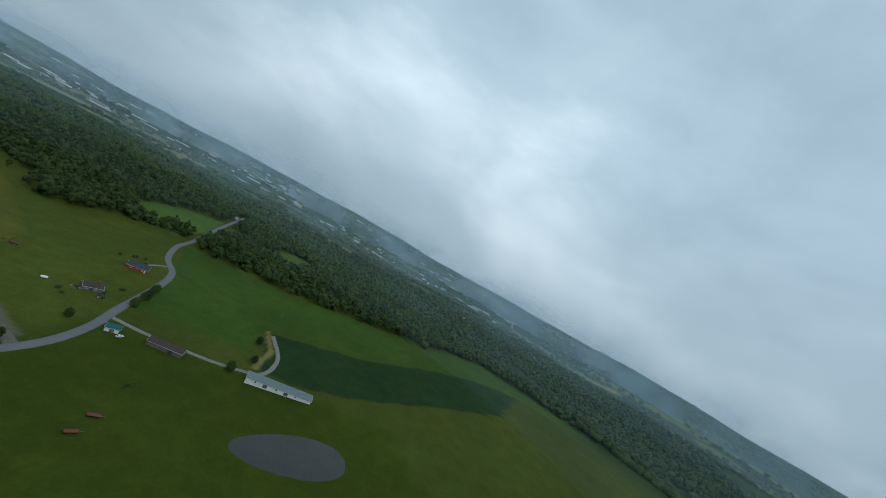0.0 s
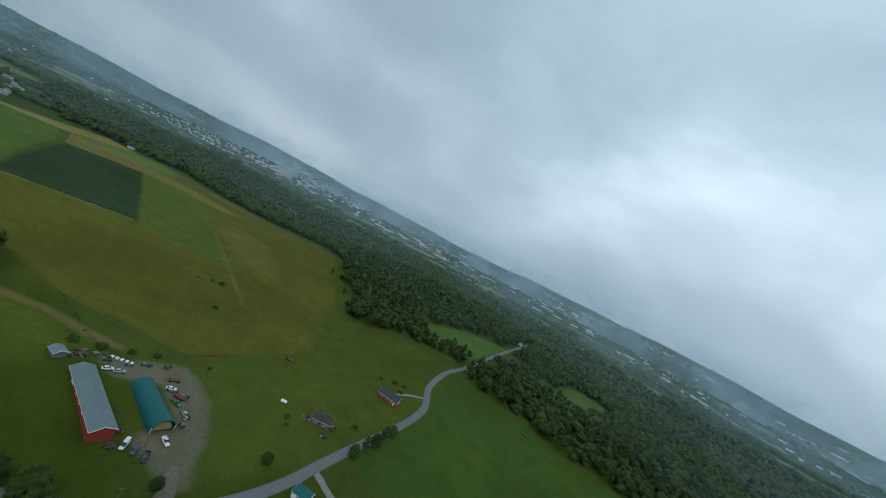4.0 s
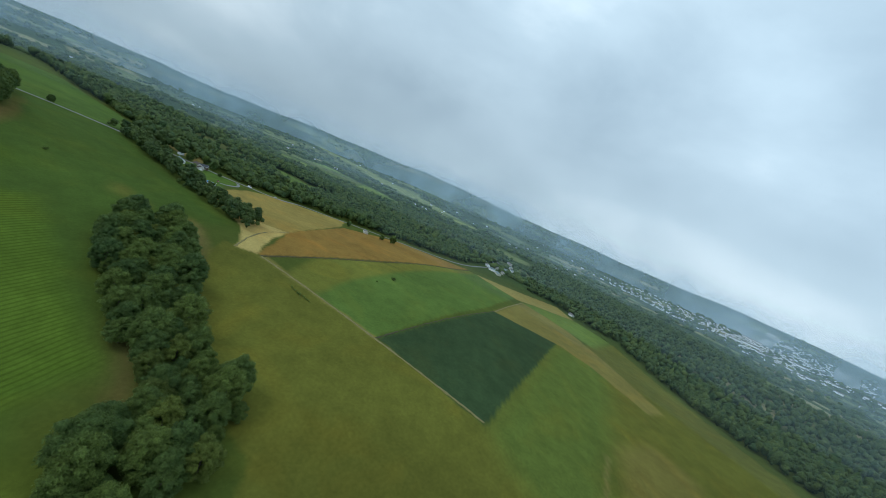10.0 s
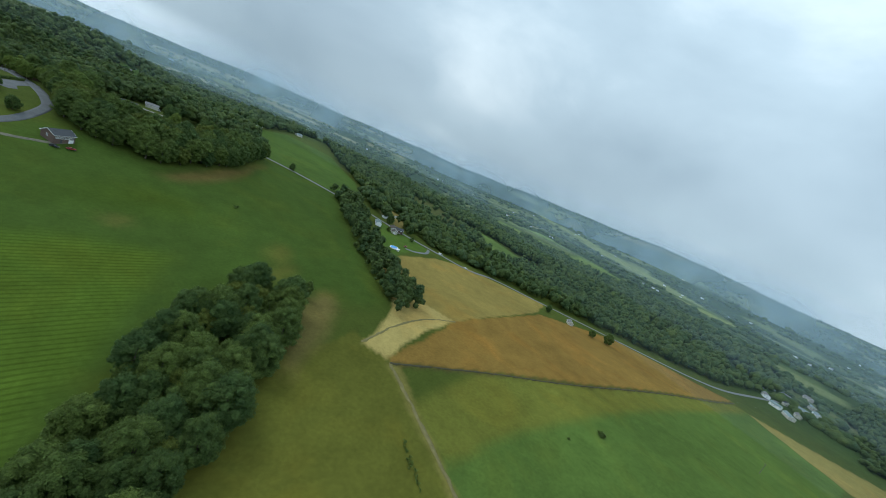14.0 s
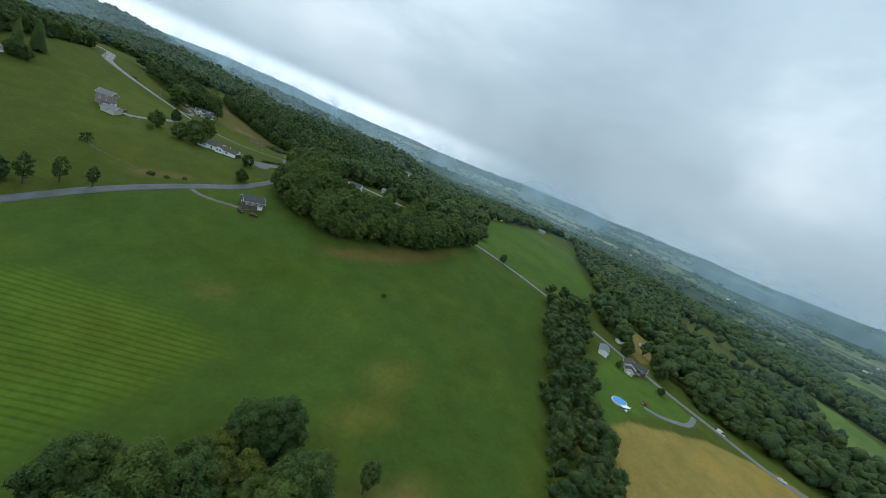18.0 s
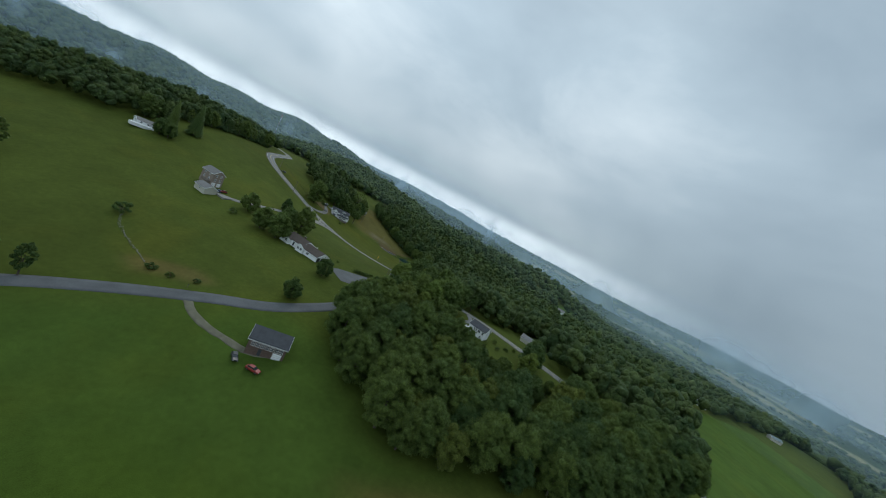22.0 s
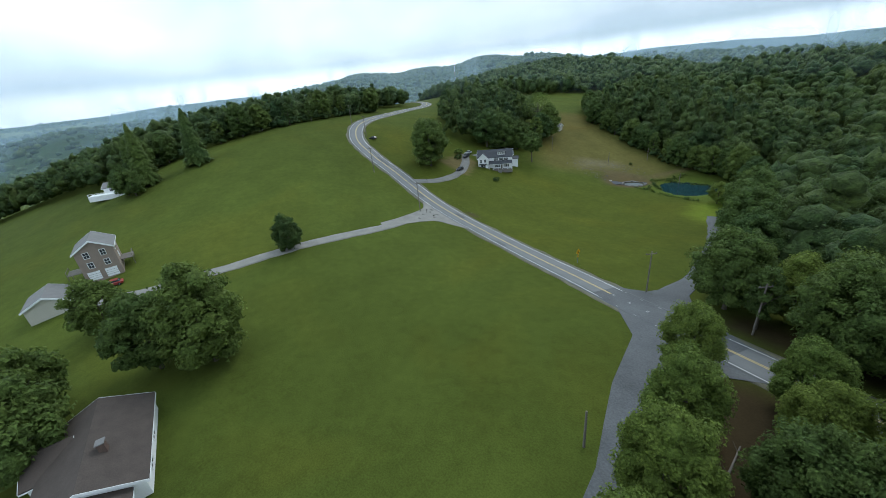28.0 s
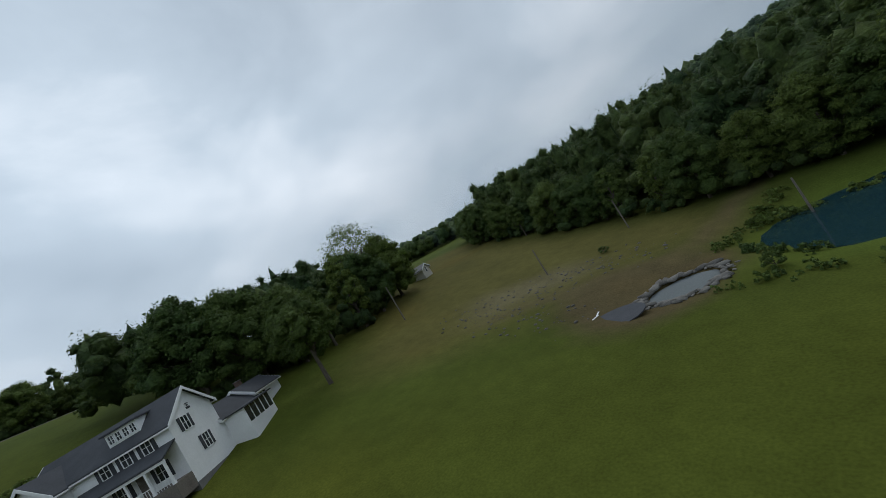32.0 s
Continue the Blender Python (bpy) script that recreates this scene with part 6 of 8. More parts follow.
# arched metal shed
quon = new("arched_shed")
quon.matrix_basis = rz(-257.5, 149.5, zg(-257.5, 149.5), 0)
tagged(quon, "arched blue-green metal storage shed open at one end", "shed")
N = 18
for k in range(15):
    bm = bmesh.new()
    x0, x1 = -15.5 + k * 2.067, -15.5 + (k + 1) * 2.067
    for r, swap in ((4.9, False), (4.72, True)):
        for j in range(N):
            a0, a1 = math.pi * j / N, math.pi * (j + 1) / N
            rr_ = r + 0.05 * (k % 2)
            q = [bm.verts.new((xx, rr_ * math.cos(a), rr_ * 1.08 * math.sin(a) - 0.4)) for xx, a in ((x0, a0), (x1, a0), (x1, a1), (x0, a1))]
            bm.faces.new(q[::-1] if swap else q)
    part("arch_panel", bm, M["metal_green"], quon)
bm = bmesh.new()
fan = [bm.verts.new((-15.3, 4.7 * math.cos(math.pi * j / N), 5.07 * math.sin(math.pi * j / N) - 0.4)) for j in range(N + 1)]
bm.faces.new(fan)
part("end_wall", bm, M["metal_green"], quon)
part("stored_hay", boxes((11.0, 14.6, -3.4, 3.4, 0, 1.3), (11.4, 14.6, -3.0, 3.0, 1.3, 2.6), (11.8, 14.6, -2.2, 2.2, 2.6, 3.7)), material("hay_bale", (0.36, 0.26, 0.10), 0.95, vary=0.3, scale=2), quon, "stacked hay bales")
for j in range(2):
    part("end_post", boxes((15.3, 15.5, -4.6 + j * 9.0, -4.4 + j * 9.0, -0.4, 2.0)), M["siding_white"], quon)

# -- houses further off
for x, y, t, ln, lb, rf in ((-585, -592, 15, 14, "white house beyond the far meadow", "roof_grey"), (-702, -690, 20, 13, "white house at the wood's edge", "metal_grey"), (-428, -542, 30, 13, "white house among dark trees", "roof_grey"), (-361, -392, 65, 9, "small white metal-roofed house in the roadside wood", "metal_grey"),
                            (-425, -690, 10, 14, "pale bungalow in the woods", "roof_grey"), (-604, -612, 10, 10, "small white house beyond the far meadow", "roof_dark"), (-840, -66, 40, 10, "white roadside house under trees", "roof_grey"),
                            (-1255, 116, 20, 11, "small white gabled house in the village", "roof_grey"), (-1280, 140, 35, 10, "small white gabled house in the village", "roof_dark"), (-1307, 106, 10, 12, "small white gabled house in the village", "metal_grey"), (-1337, 138, 60, 10, "small white gabled house in the village", "roof_grey"),
                            (-1365, 174, 25, 11, "small white gabled house in the village", "metal_grey"), (-1393, 128, 5, 9, "small white gabled house in the village", "roof_dark"), (-1425, 168, 45, 11, "small white gabled house in the village", "roof_grey"), (-1325, 183, 15, 14, "long pale metal-roofed building in the village", "metal_grey"),
                            (-1222, 132, 70, 11, "small white gabled house in the village", "metal_grey"), (-1240, 160, 10, 10, "small white gabled house in the village", "roof_grey"), (-1296, 166, 80, 12, "small white gabled house in the village", "metal_grey"), (-1350, 116, 40, 11, "small white gabled house in the village", "metal_grey"), (-1200, 150, 25, 16, "long pale metal-roofed building in the village", "metal_grey"), (-1270, 174, 20, 12, "long pale metal-roofed building in the village", "metal_grey"), (-1475, 148, 30, 10, "small white gabled house in the village", "roof_grey"), (-1105, 330, 30, 12, "pale house at the field corner", "roof_grey"), (-330, 790, 20, 14, "white house by the north road", "roof_grey"), (-300, 815, 60, 12, "white house by the north road", "roof_dark")):
    big = 1.35 if "village" in lb else 1.0
    house(lb, x, y, t, ln * big, (7 if ln > 10 else 6) * big, 3.2 * big, 1.9 * big, roof=rf, wall="siding_beige" if (x + y) % 3 == 0 else "siding_white", windows=[("f", -3, 1.2), ("f", 0, 1.2), ("f", 3, 1.2), ("b", -3, 1.2), ("b", 2, 1.2), ("r", 0, 1.2)], dz=0.3)

# far town: many small pale houses in one mesh
rg = np.random.default_rng(77)
V, F, MI, off = [], [], [], 0


def town_house(x, y, ln, wd, h, t):
    global off
    z = zg(x, y) - 0.5
    c, s = math.cos(t), math.sin(t)
    loc = [(-ln, -wd, 0), (ln, -wd, 0), (ln, wd, 0), (-ln, wd, 0), (-ln, -wd, h), (ln, -wd, h), (ln, wd, h), (-ln, wd, h), (-ln, 0, h * 1.6), (ln, 0, h * 1.6)]
    V.append(np.array([(x + a * c - b_ * s, y + a * s + b_ * c, z + d) for a, b_, d in loc]))
    for f, mi in (((0, 1, 5, 4), 0), ((2, 3, 7, 6), 0), ((1, 2, 6, 5), 0), ((3, 0, 4, 7), 0), ((4, 5, 9, 8), 1), ((6, 7, 8, 9), 1), ((5, 6, 9, 9), 0), ((7, 4, 8, 8), 0)):
        F.append([off + k for k in f])
        MI.append(mi)
    off += 10


for _ in range(1500):
    u, v = np.clip(rg.normal(0, 1, 2), -1.9, 1.9) * (0.8, 1.0)
    town_house(-2640 - 120 * u + 190 * v, 1560 + 420 * u + 170 * v, rg.uniform(2.6, 5.4), rg.uniform(2.2, 3.6), rg.uniform(3, 5), rg.uniform(0, 3))
for _ in range(230):
    a, d = radians(rg.uniform(-60, 32)), rg.uniform(2300, 3500)
    town_house(-300 + d * math.sin(a), d * math.cos(a), rg.uniform(8, 46), rg.uniform(4, 8), rg.uniform(4, 7), math.pi - a + rg.normal(0, 0.15))
for _ in range(60):
    a, d = radians(rg.uniform(-150, -70)), rg.uniform(1700, 3000)
    town_house(-300 + d * math.sin(a), d * math.cos(a), rg.uniform(4, 8), rg.uniform(3, 4.5), rg.uniform(3, 5), rg.uniform(0, 3))
tv, tf = np.concatenate(V), [tuple(dict.fromkeys(f)) for f in F]
tm = bpy.data.meshes.new("far_town")
tm.from_pydata(tv.tolist(), [], tf)
tm.materials.append(M["siding_white"])
tm.materials.append(M["roof_grey"])
tm.polygons.foreach_set("material_index", MI)
tagged(new("far_town", tm), "distant town of small pale houses across the valley", "town", kind="stuff")

# ------------------------------------------------------------------ single trees and bushes
SINGLE = [
    ("light1", -350.5, -341, 0.74, "bright green tree at the corner of the junction"), ("light1", -355.5, -329, 0.78, "bright green tree beside the side road"), ("light1", -359.5, -319, 0.82, "bright green tree beside the side road"), ("light1", -362.5, -309.5, 0.8, "bright green tree beside the side road"), ("light1", -364.8, -336.5, 0.72, "bright green tree in the little wood by the junction"), ("oak1", -367.2, -326.5, 0.7, "dark green oak in the little wood by the junction"), ("light1", -368.4, -316.5, 0.74, "bright green tree in the little wood by the junction"), ("light1", -361.8, -343.2, 0.66, "bright green tree at the edge of the main road"), ("light1", -353, -367, 0.9, "bright green tree across the main road"), ("oak2", -361, -362.5, 0.9, "dark green oak across the main road"), ("warm0", -342.5, -371.5, 0.95, "tall tree with rusty brown leaves by the lane"),
    ("oak1", -381, -276, 0.82, "tall green oak beside the side road"), ("oak2", -384.5, -265.5, 0.85, "tall green oak beside the side road"), ("light1", -378, -286, 0.8, "bright green tree beside the side road"), ("oak0", -375, -296, 0.76, "tall green oak beside the side road"),
    ("oak0", -386, -284, 0.82, "tall green oak between the side road and the lawn"), ("light1", -394, -288, 0.8, "bright green tree between the side road and the lawn"), ("oak1", -402, -291, 0.8, "tall green oak between the side road and the lawn"), ("oak2", -409.5, -287, 0.82, "tall green oak at the edge of the lawn"), ("oak0", -417, -284, 0.8, "tall green oak at the edge of the lawn"), ("light1", -390, -297, 0.82, "bright green tree between the side road and the lawn"), ("oak1", -425, -280, 0.76, "dark green oak at the edge of the lawn"), ("oak0", -450, -331, 0.85, "tall green oak beyond the vegetable rows"), ("oak2", -451, -318, 0.9, "tall green oak beyond the vegetable rows"), ("light1", -452, -305, 0.9, "bright green tree beyond the vegetable rows"),
    ("light1", -371.5, -338.5, 0.86, "bright green tree in the little wood by the junction"), ("oak1", -373.5, -328.5, 0.84, "dark green oak in the little wood by the junction"), ("light1", -375, -318, 0.86, "bright green tree in the little wood by the junction"), ("light1", -371.5, -308, 0.8, "bright green tree in the little wood by the junction"),
    ("broad1", -305, -283, 1.1, "tall dark tree behind the ranch house"), ("broad0", -301, -275, 0.9, "full green tree behind the ranch house"), ("round0", -313, -261, 1.35, "wide round tree beside the ranch house"), ("round1", -302, -259, 1.2, "leafy tree beside the ranch house"),
    ("round1", -281, -265, 1.1, "leafy tree beside the gravel driveway"), ("broad2", -267.5, -302.5, 0.56, "round tree beside the gravel driveway"),
    ("round0", -354, -257.5, 0.92, "dense bushy tree by the ranch driveway"), ("bush0", -286, -253, 1.1, "small shrub beside the garage"),
    ("bush0", -290, -203, 1.7, "small lone tree on the pasture slope"), ("round1", -366, -230, 0.8, "bushy tree beside the side road"),
    ("slim0", -314, -150, 1.10, "slim tree in the roadside row"), ("slim0", -320, -160, 0.98, "slim tree in the roadside row"), ("round1", -306, -146, 1.04, "leafy tree in the roadside row"), ("slim0", -330, -166, 0.78, "slim tree in the roadside row"), ("broad0", -298, -140, 0.91, "leafy tree in the roadside row"),
    ("slim0", -225, -182, 1.04, "slim tree at the pasture edge"), ("slim0", -207, -174, 1.10, "slim tree at the pasture edge"), ("round0", -238, -173, 0.98, "leafy tree at the pasture edge"), ("slim0", -186, -178, 1.17, "slim tree at the pasture edge"), ("round0", -152, -182, 1.17, "leafy tree at the pasture edge"), ("broad2", -120, -170, 0.91, "tree at the pasture edge"),
    ("conifer1", -178, -266, 1.35, "tall dark spruce beside the low white house"), ("conifer0", -172, -285, 1.6, "tall dark spruce standing apart from the low white house"), ("round1", -183, -259, 1.1, "leafy tree beside the low white house"), ("round0", -188, -262, 0.95, "leafy tree beside the low white house"),
    ("broad3", -216, -376, 1.16, "broad spreading oak beside the road bend"), ("broad1", -208, -383, 1.0, "spreading oak beside the road bend"),
    ("light0", -302, -455, 0.85, "light green young tree beside the pond"), ("light0", -306.5, -452, 0.6, "bushy light green tree beside the pond"), ("round0", -301, -463, 0.6, "bushy green tree beside the pond"), ("conifer0", -316, -428, 0.55, "dark conifer at the meadow's edge"),
    ("round0", -216, 141, 0.52, "small round tree at the farmyard entrance"), ("broad2", -222, 108, 0.7, "dark tree beside the farm road"), ("broad0", -230, 101, 0.68, "dark tree beside the farm road"), ("round0", -214, 112, 0.8, "dark tree beside the farm road"),
    ("round0", -204, 229, 0.72, "roadside tree in a short row"), ("slim0", -205, 238, 0.72, "roadside tree in a short row"), ("round1", -206, 248, 0.78, "roadside tree in a short row"), ("slim0", -208, 257, 0.7, "roadside tree in a short row"), ("round0", -209, 266, 0.72, "roadside tree in a short row"),
    ("round1", -215, 184, 0.6, "lone tree in the pasture"), ("round0", -122, 200, 0.75, "round tree at the end of the farm track"), ("round1", -112, 222, 0.6, "round tree beside the farm track"), ("round0", -118, 252, 0.65, "round tree beside the farm track"),
    ("round0", -285, 470, 0.95, "tree in the line above the road bend"), ("slim0", -296, 466, 0.9, "tree in the line above the road bend"), ("round1", -308, 464, 0.9, "tree in the line above the road bend"), ("slim0", -320, 462, 0.85, "tree in the line above the road bend"),
    ("slim0", -500, 430, 0.9, "lone slim tree before the wood"), ("slim0", -440, 408, 0.8, "lone slim tree before the wood"),
    ("broad1", -867, -26, 0.9, "dark round tree beside the stubble field"), ("round0", -850, -40, 0.9, "roadside tree beside the stubble field"), ("broad0", -825, -91, 0.6, "roadside tree beside the stubble field"),
    ("broad1", -697, -240, 0.75, "dark maple beside the homestead"), ("broad2", -676, -258, 0.72, "shade tree beside the homestead"), ("round0", -655, -226, 0.6, "garden tree beside the homestead"), ("broad3", -706, -262, 0.7, "shade tree beside the homestead"), ("round1", -684, -215, 0.55, "garden tree beside the homestead"),
    ("round0", -571, -330, 0.8, "roadside tree by the meadow"), ("slim0", -500, -70, 0.9, "slim tree at the hedgerow end"),
]
rg = np.random.default_rng(9)
for k, x, y, s, lb in SINGLE:
    plant(k, x, y, s * rg.uniform(0.95, 1.05), rg.uniform(0, 6.28), lb)
BUSHES = [(-396, 233, 1.2), (-399, 226, 0.9), (-354, 212, 1.0), (-630, 66, 1.3), (-482, -176, 0.9), (-334, -196, 1.0), (-341, -199, 0.8), (-347, -205, 0.7), (-240, 209, 1.0), (-290, -470, 0.0), (-430, -320, 0.9), (-434, -313, 0.8), (-437, -322, 0.8),
          (-428, -306, 1.0), (-440, -330, 0.7), (-340, -283, 0.5), (-334, -280.5, 0.6), (-236, -398, 0.8), (-210, -395, 1.0), (-204, -399, 1.2), (-250, -476, 0.5), (-274, -455, 0.6), (-271, -475, 0.5), (-262, 182, 0.0),
          (-291, -454, 0.5), (-297, -474, 0.7), (-310, -441, 0.9), (-313, -436, 0.8), (-293, 160, 0.9), (-283, 183, 0.7), (-299, 138, 1.2), (-303, 128, 1.3), (-296, 150, 1.0), (-245, 315, 1.1), (-258, 322, 1.2), (-265, 312, 1.0), (-252, 328, 0.9), (-400, 215, 0.5), (-222, 246, 1.0), (-235, 206, 0.6), (-600, 60, 0.5)]
for x, y, s in BUSHES:
    if s:
        plant("bush%d" % int(rg.integers(2)), x, y, s * 0.9, rg.uniform(0, 6.28), "low leafy green shrub", "bush")
# garden trees between the village houses
vrg = np.random.default_rng(44)
V, F, off = [], [], 0
for k in range(30):
    x, y = vrg.uniform(-1520, -1220), vrg.uniform(120, 240)
    if min(abs(x - q[0]) + abs(y - q[1]) for q in spline(WEST, 10)) < 12:
        continue
    s = vrg.uniform(2.8, 4.6)
    v, f = crown_arrays(vrg, 9, s * 2.0, s, 0.3, 60, 0.9)
    V.append(v + np.array([x, y, zg(x, y)]))
    F.append(f + off)
    off += len(v)
me = mesh_from("garden_trees", np.concatenate(V), np.concatenate(F))
me.materials.append(M["leaf_far"])
tagged(new("garden_trees", me), "dark garden trees scattered through the village", "trees", kind="stuff")
# hedge lines of scrub, one mesh each
for nm, a, b_, n_, lb in (("scrub", (-505, 33), (-500, 52), 14, "dark strip of scrub in the hay field"), ("scrub", (-270, -452), (-296, -453), 40, "reeds and scrub along the pond bank"), ("scrub", (-267, -465.5), (-274.5, -483.5), 46, "reeds and weeds along the pond bank"), ("scrub", (-270.5, -463.5), (-277.5, -458.6), 30, "reeds and weeds along the pond bank"), ("scrub", (-272, -474), (-295, -480), 34, "scrub along the far pond bank"),
                          ("scrub", (-345, 127), (-285, 140), 34, "weeds along the field edge"), ("scrub", (-294, 178), (-300, 262), 26, "weeds along the fence line"), ("scrub", (-155, 150), (-158, 143), 8, "dark brush heap in the pasture"),
                          ("scrub", (-1040, 380), (-1010, 392), 20, "hedge at the field corner"), ("scrub", (-351.5, -284.5), (-362.6, -299.5), 64, "dense clipped hedge along the ranch driveway"), ("scrub", (-250, -365), (-333, -361), 60, "roadside weeds along the verge")):
    V, F, off = [], [], 0
    for k in range(n_):
        t = (k + rg.uniform(0, 1)) / n_
        x, y = a[0] + (b_[0] - a[0]) * t + rg.normal(0, 0.6), a[1] + (b_[1] - a[1]) * t + rg.normal(0, 0.6)
        s = rg.uniform(0.35, 0.9) if "weeds" in lb or "reeds" in lb else rg.uniform(0.8, 1.5)
        if "roadside" in lb:
            s = rg.uniform(0.12, 0.3)
        v, f = crown_arrays(rg, 5, s * 1.4, s, 0.0, 40, s * 0.35)
        V.append(v + np.array([x, y, zg(x, y) - 0.1]))
        F.append(f + off)
        off += len(v)
    me = mesh_from(nm, np.concatenate(V), np.concatenate(F))
    me.materials.append(M["leaf"])
    tagged(new(nm, me), lb, "scrub", kind="stuff")

# ------------------------------------------------------------------ vehicles
PAINT = {}
for key, c in (("black", (0.02, 0.02, 0.022)), ("white", (0.7, 0.7, 0.7)), ("silver", (0.35, 0.36, 0.37)), ("red", (0.25, 0.03, 0.025)), ("blue", (0.04, 0.07, 0.14)), ("green", (0.04, 0.16, 0.04)), ("yellow", (0.55, 0.36, 0.05))):
    PAINT[key] = material("paint_" + key, c, 0.3, vary=0.06, scale=0.5, bump=0, spec=0.5)
M["rubber"] = material("rubber", (0.02, 0.02, 0.02), 0.9, vary=0.2, scale=3)
M["lamp_glass"] = material("lamp_glass", (0.6, 0.6, 0.58), 0.15, vary=0.05, scale=2, bump=0)
M["tail_red"] = material("tail_red", (0.3, 0.01, 0.01), 0.2, vary=0.05, scale=2, bump=0)


def loft(sections):
    """A closed hull through cross sections of equal point count."""
    bm = bmesh.new()
    rings = [[bm.verts.new(p) for p in s] for s in sections]
    for a, b_ in zip(rings, rings[1:]):
        for k in range(len(a)):
            bm.faces.new((a[k], a[(k + 1) % len(a)], b_[(k + 1) % len(b_)], b_[k]))
    bm.faces.new(rings[0][::-1])
    bm.faces.new(rings[-1])
    bmesh.ops.recalc_face_normals(bm, faces=bm.faces)
    return bm


def car_section(x, w, z0, z1, r=0.12):
    return [(x, -w + r, z0), (x, w - r, z0), (x, w, z0 + r), (x, w, z1 - r), (x, w - r, z1), (x, -w + r, z1), (x, -w, z1 - r), (x, -w, z0 + r)]


def wheel_bm(r, w):
    bm = bmesh.new()
    bmesh.ops.create_cone(bm, cap_ends=True, segments=18, radius1=r, radius2=r, depth=w)
    bmesh.ops.bevel(bm, geom=[e for e in bm.edges if len(e.link_faces) == 2 and any(len(f.verts) > 4 for f in e.link_faces)], offset=0.03, segments=1, affect="EDGES")
    bmesh.ops.rotate(bm, verts=bm.verts, matrix=Matrix.Rotation(math.pi / 2, 3, "X"))
    return bm


def car(label, x, y, turn, paint="black", style="car"):
    root = new("pickup_truck" if style == "pickup" else "van" if style == "van" else "car")
    root.matrix_basis = rz(x, y, zg(x, y) + 0.12, turn)
    tagged(root, label, "truck" if style == "pickup" else "van" if style == "van" else "car")
    L = 2.25 if style == "car" else 2.7
    secs = [car_section(-L, 0.78, 0.42, 0.82), car_section(-L + 0.2, 0.88, 0.3, 0.95), car_section(-0.3, 0.9, 0.26, 1.0), car_section(L - 1.0, 0.88, 0.28, 0.96), car_section(L - 0.15, 0.84, 0.34, 0.8), car_section(L, 0.72, 0.42, 0.7)]
    part("body", loft(secs), PAINT[paint], root)
    c0, c1, top = {"car": (-1.75, 0.95, 1.48), "pickup": (-0.6, 1.15, 1.85), "van": (-2.55, 1.6, 2.3)}[style]
    part("cabin", loft([car_section(c0, 0.74, 0.9, 1.1), car_section(c0 + 0.4, 0.70, 0.9, top - 0.06), car_section(c1 - 0.75, 0.70, 0.9, top - 0.06), car_section(c1, 0.76, 0.9, 1.05)]), M["glass"], root, "dark glazing")
    part("roof", loft([car_section(c0 + 0.35, 0.62, top - 0.14, top - 0.02, 0.04), car_section(c0 + 0.55, 0.68, top - 0.1, top, 0.04), car_section(c1 - 0.95, 0.68, top - 0.1, top, 0.04), car_section(c1 - 0.7, 0.62, top - 0.14, top - 0.02, 0.04)]), PAINT[paint], root)
    if style == "van":
        part("side_panel", boxes((-2.5, 0.4, -0.76, 0.76, 0.95, 2.2)), PAINT[paint], root)
    if style == "pickup":
        part("bed", boxes((-2.65, -0.7, -0.86, -0.78, 0.9, 1.2), (-2.65, -0.7, 0.78, 0.86, 0.9, 1.2), (-2.68, -2.6, -0.86, 0.86, 0.9, 1.2)), PAINT[paint], root)
    for sx in (-L + 0.85, L - 0.9):
        for sy in (-0.8, 0.8):
            w = part("wheel", shared(("tyre",), lambda: wheel_bm(0.33, 0.22), "rubber"), None, root, loc=rz(sx, sy, 0.32))
            part("rim", shared(("rim",), lambda: wheel_bm(0.19, 0.24), "metal_grey"), None, w)
    for sy in (-0.55, 0.55):
        part("headlight", boxes((L - 0.12, L + 0.01, sy - 0.16, sy + 0.16, 0.56, 0.7)), M["lamp_glass"], root)
        part("tail_light", boxes((-L - 0.01, -L + 0.12, sy - 0.14, sy + 0.14, 0.62, 0.78)), M["tail_red"], root)
    return root


car("dark parked hatchback on the gravel driveway", -222.5, -387.5, 115, "black")
car("black pickup parked beside the farmhouse", -209, -400.5, 120, "black", "pickup")
car("silver car parked beside the farmhouse", -205.5, -404, 100, "silver")
car("dark car on the road bend", -181, -363, 25, "black")
car("dark car parked at the brick house", -387, -196, 150, "black")
car("red car parked at the brick house", -394, -197.5, 200, "red")
car("white van on the road past the homestead", -723, -200, 130, "white", "van")
car("white car on the road past the stubble field", -748, -175, 140, "white")
car("red pickup in the homestead garden", -657, -190, 30, "red", "pickup")
car("white pickup in front of the arched shed", -236.5, 149.5, 0, "white", "pickup")
car("white van beside the red barn", -238, 136, -40, "white", "van")
car("blue car beside the red barn", -234.5, 138.5, -40, "blue")
car("black pickup beside the red barn", -230.5, 141, -35, "black", "pickup")
car("white car parked beside the arched shed", -268, 160, 60, "white")
car("green truck parked beside the arched shed", -258, 159.5, 20, "green", "pickup")
car("old silver car beside the arched shed", -250, 161, 10, "silver")
car("white car by the field edge", -283, 138, 80, "white")
car("silver car by the field edge", -281, 142, 80, "silver")
car("white car beside the small green-roofed shed", -186, 186, 60, "white")
car("red car in the tan house's yard", -259, -262.5, 95, "red")
car("blue car in the tan house's yard", -259, -259.2, 95, "blue")
car("white car at the trailer home", -690, -284, 40, "white")
car("silver pickup at the beige bungalow", -446, -372, 90, "silver", "pickup")
car("silver car in the red house's drive", -243, 310, 80, "silver")

M["rust_red"] = material("rust_red", (0.17, 0.055, 0.038), 0.85, vary=0.35, scale=1.0)
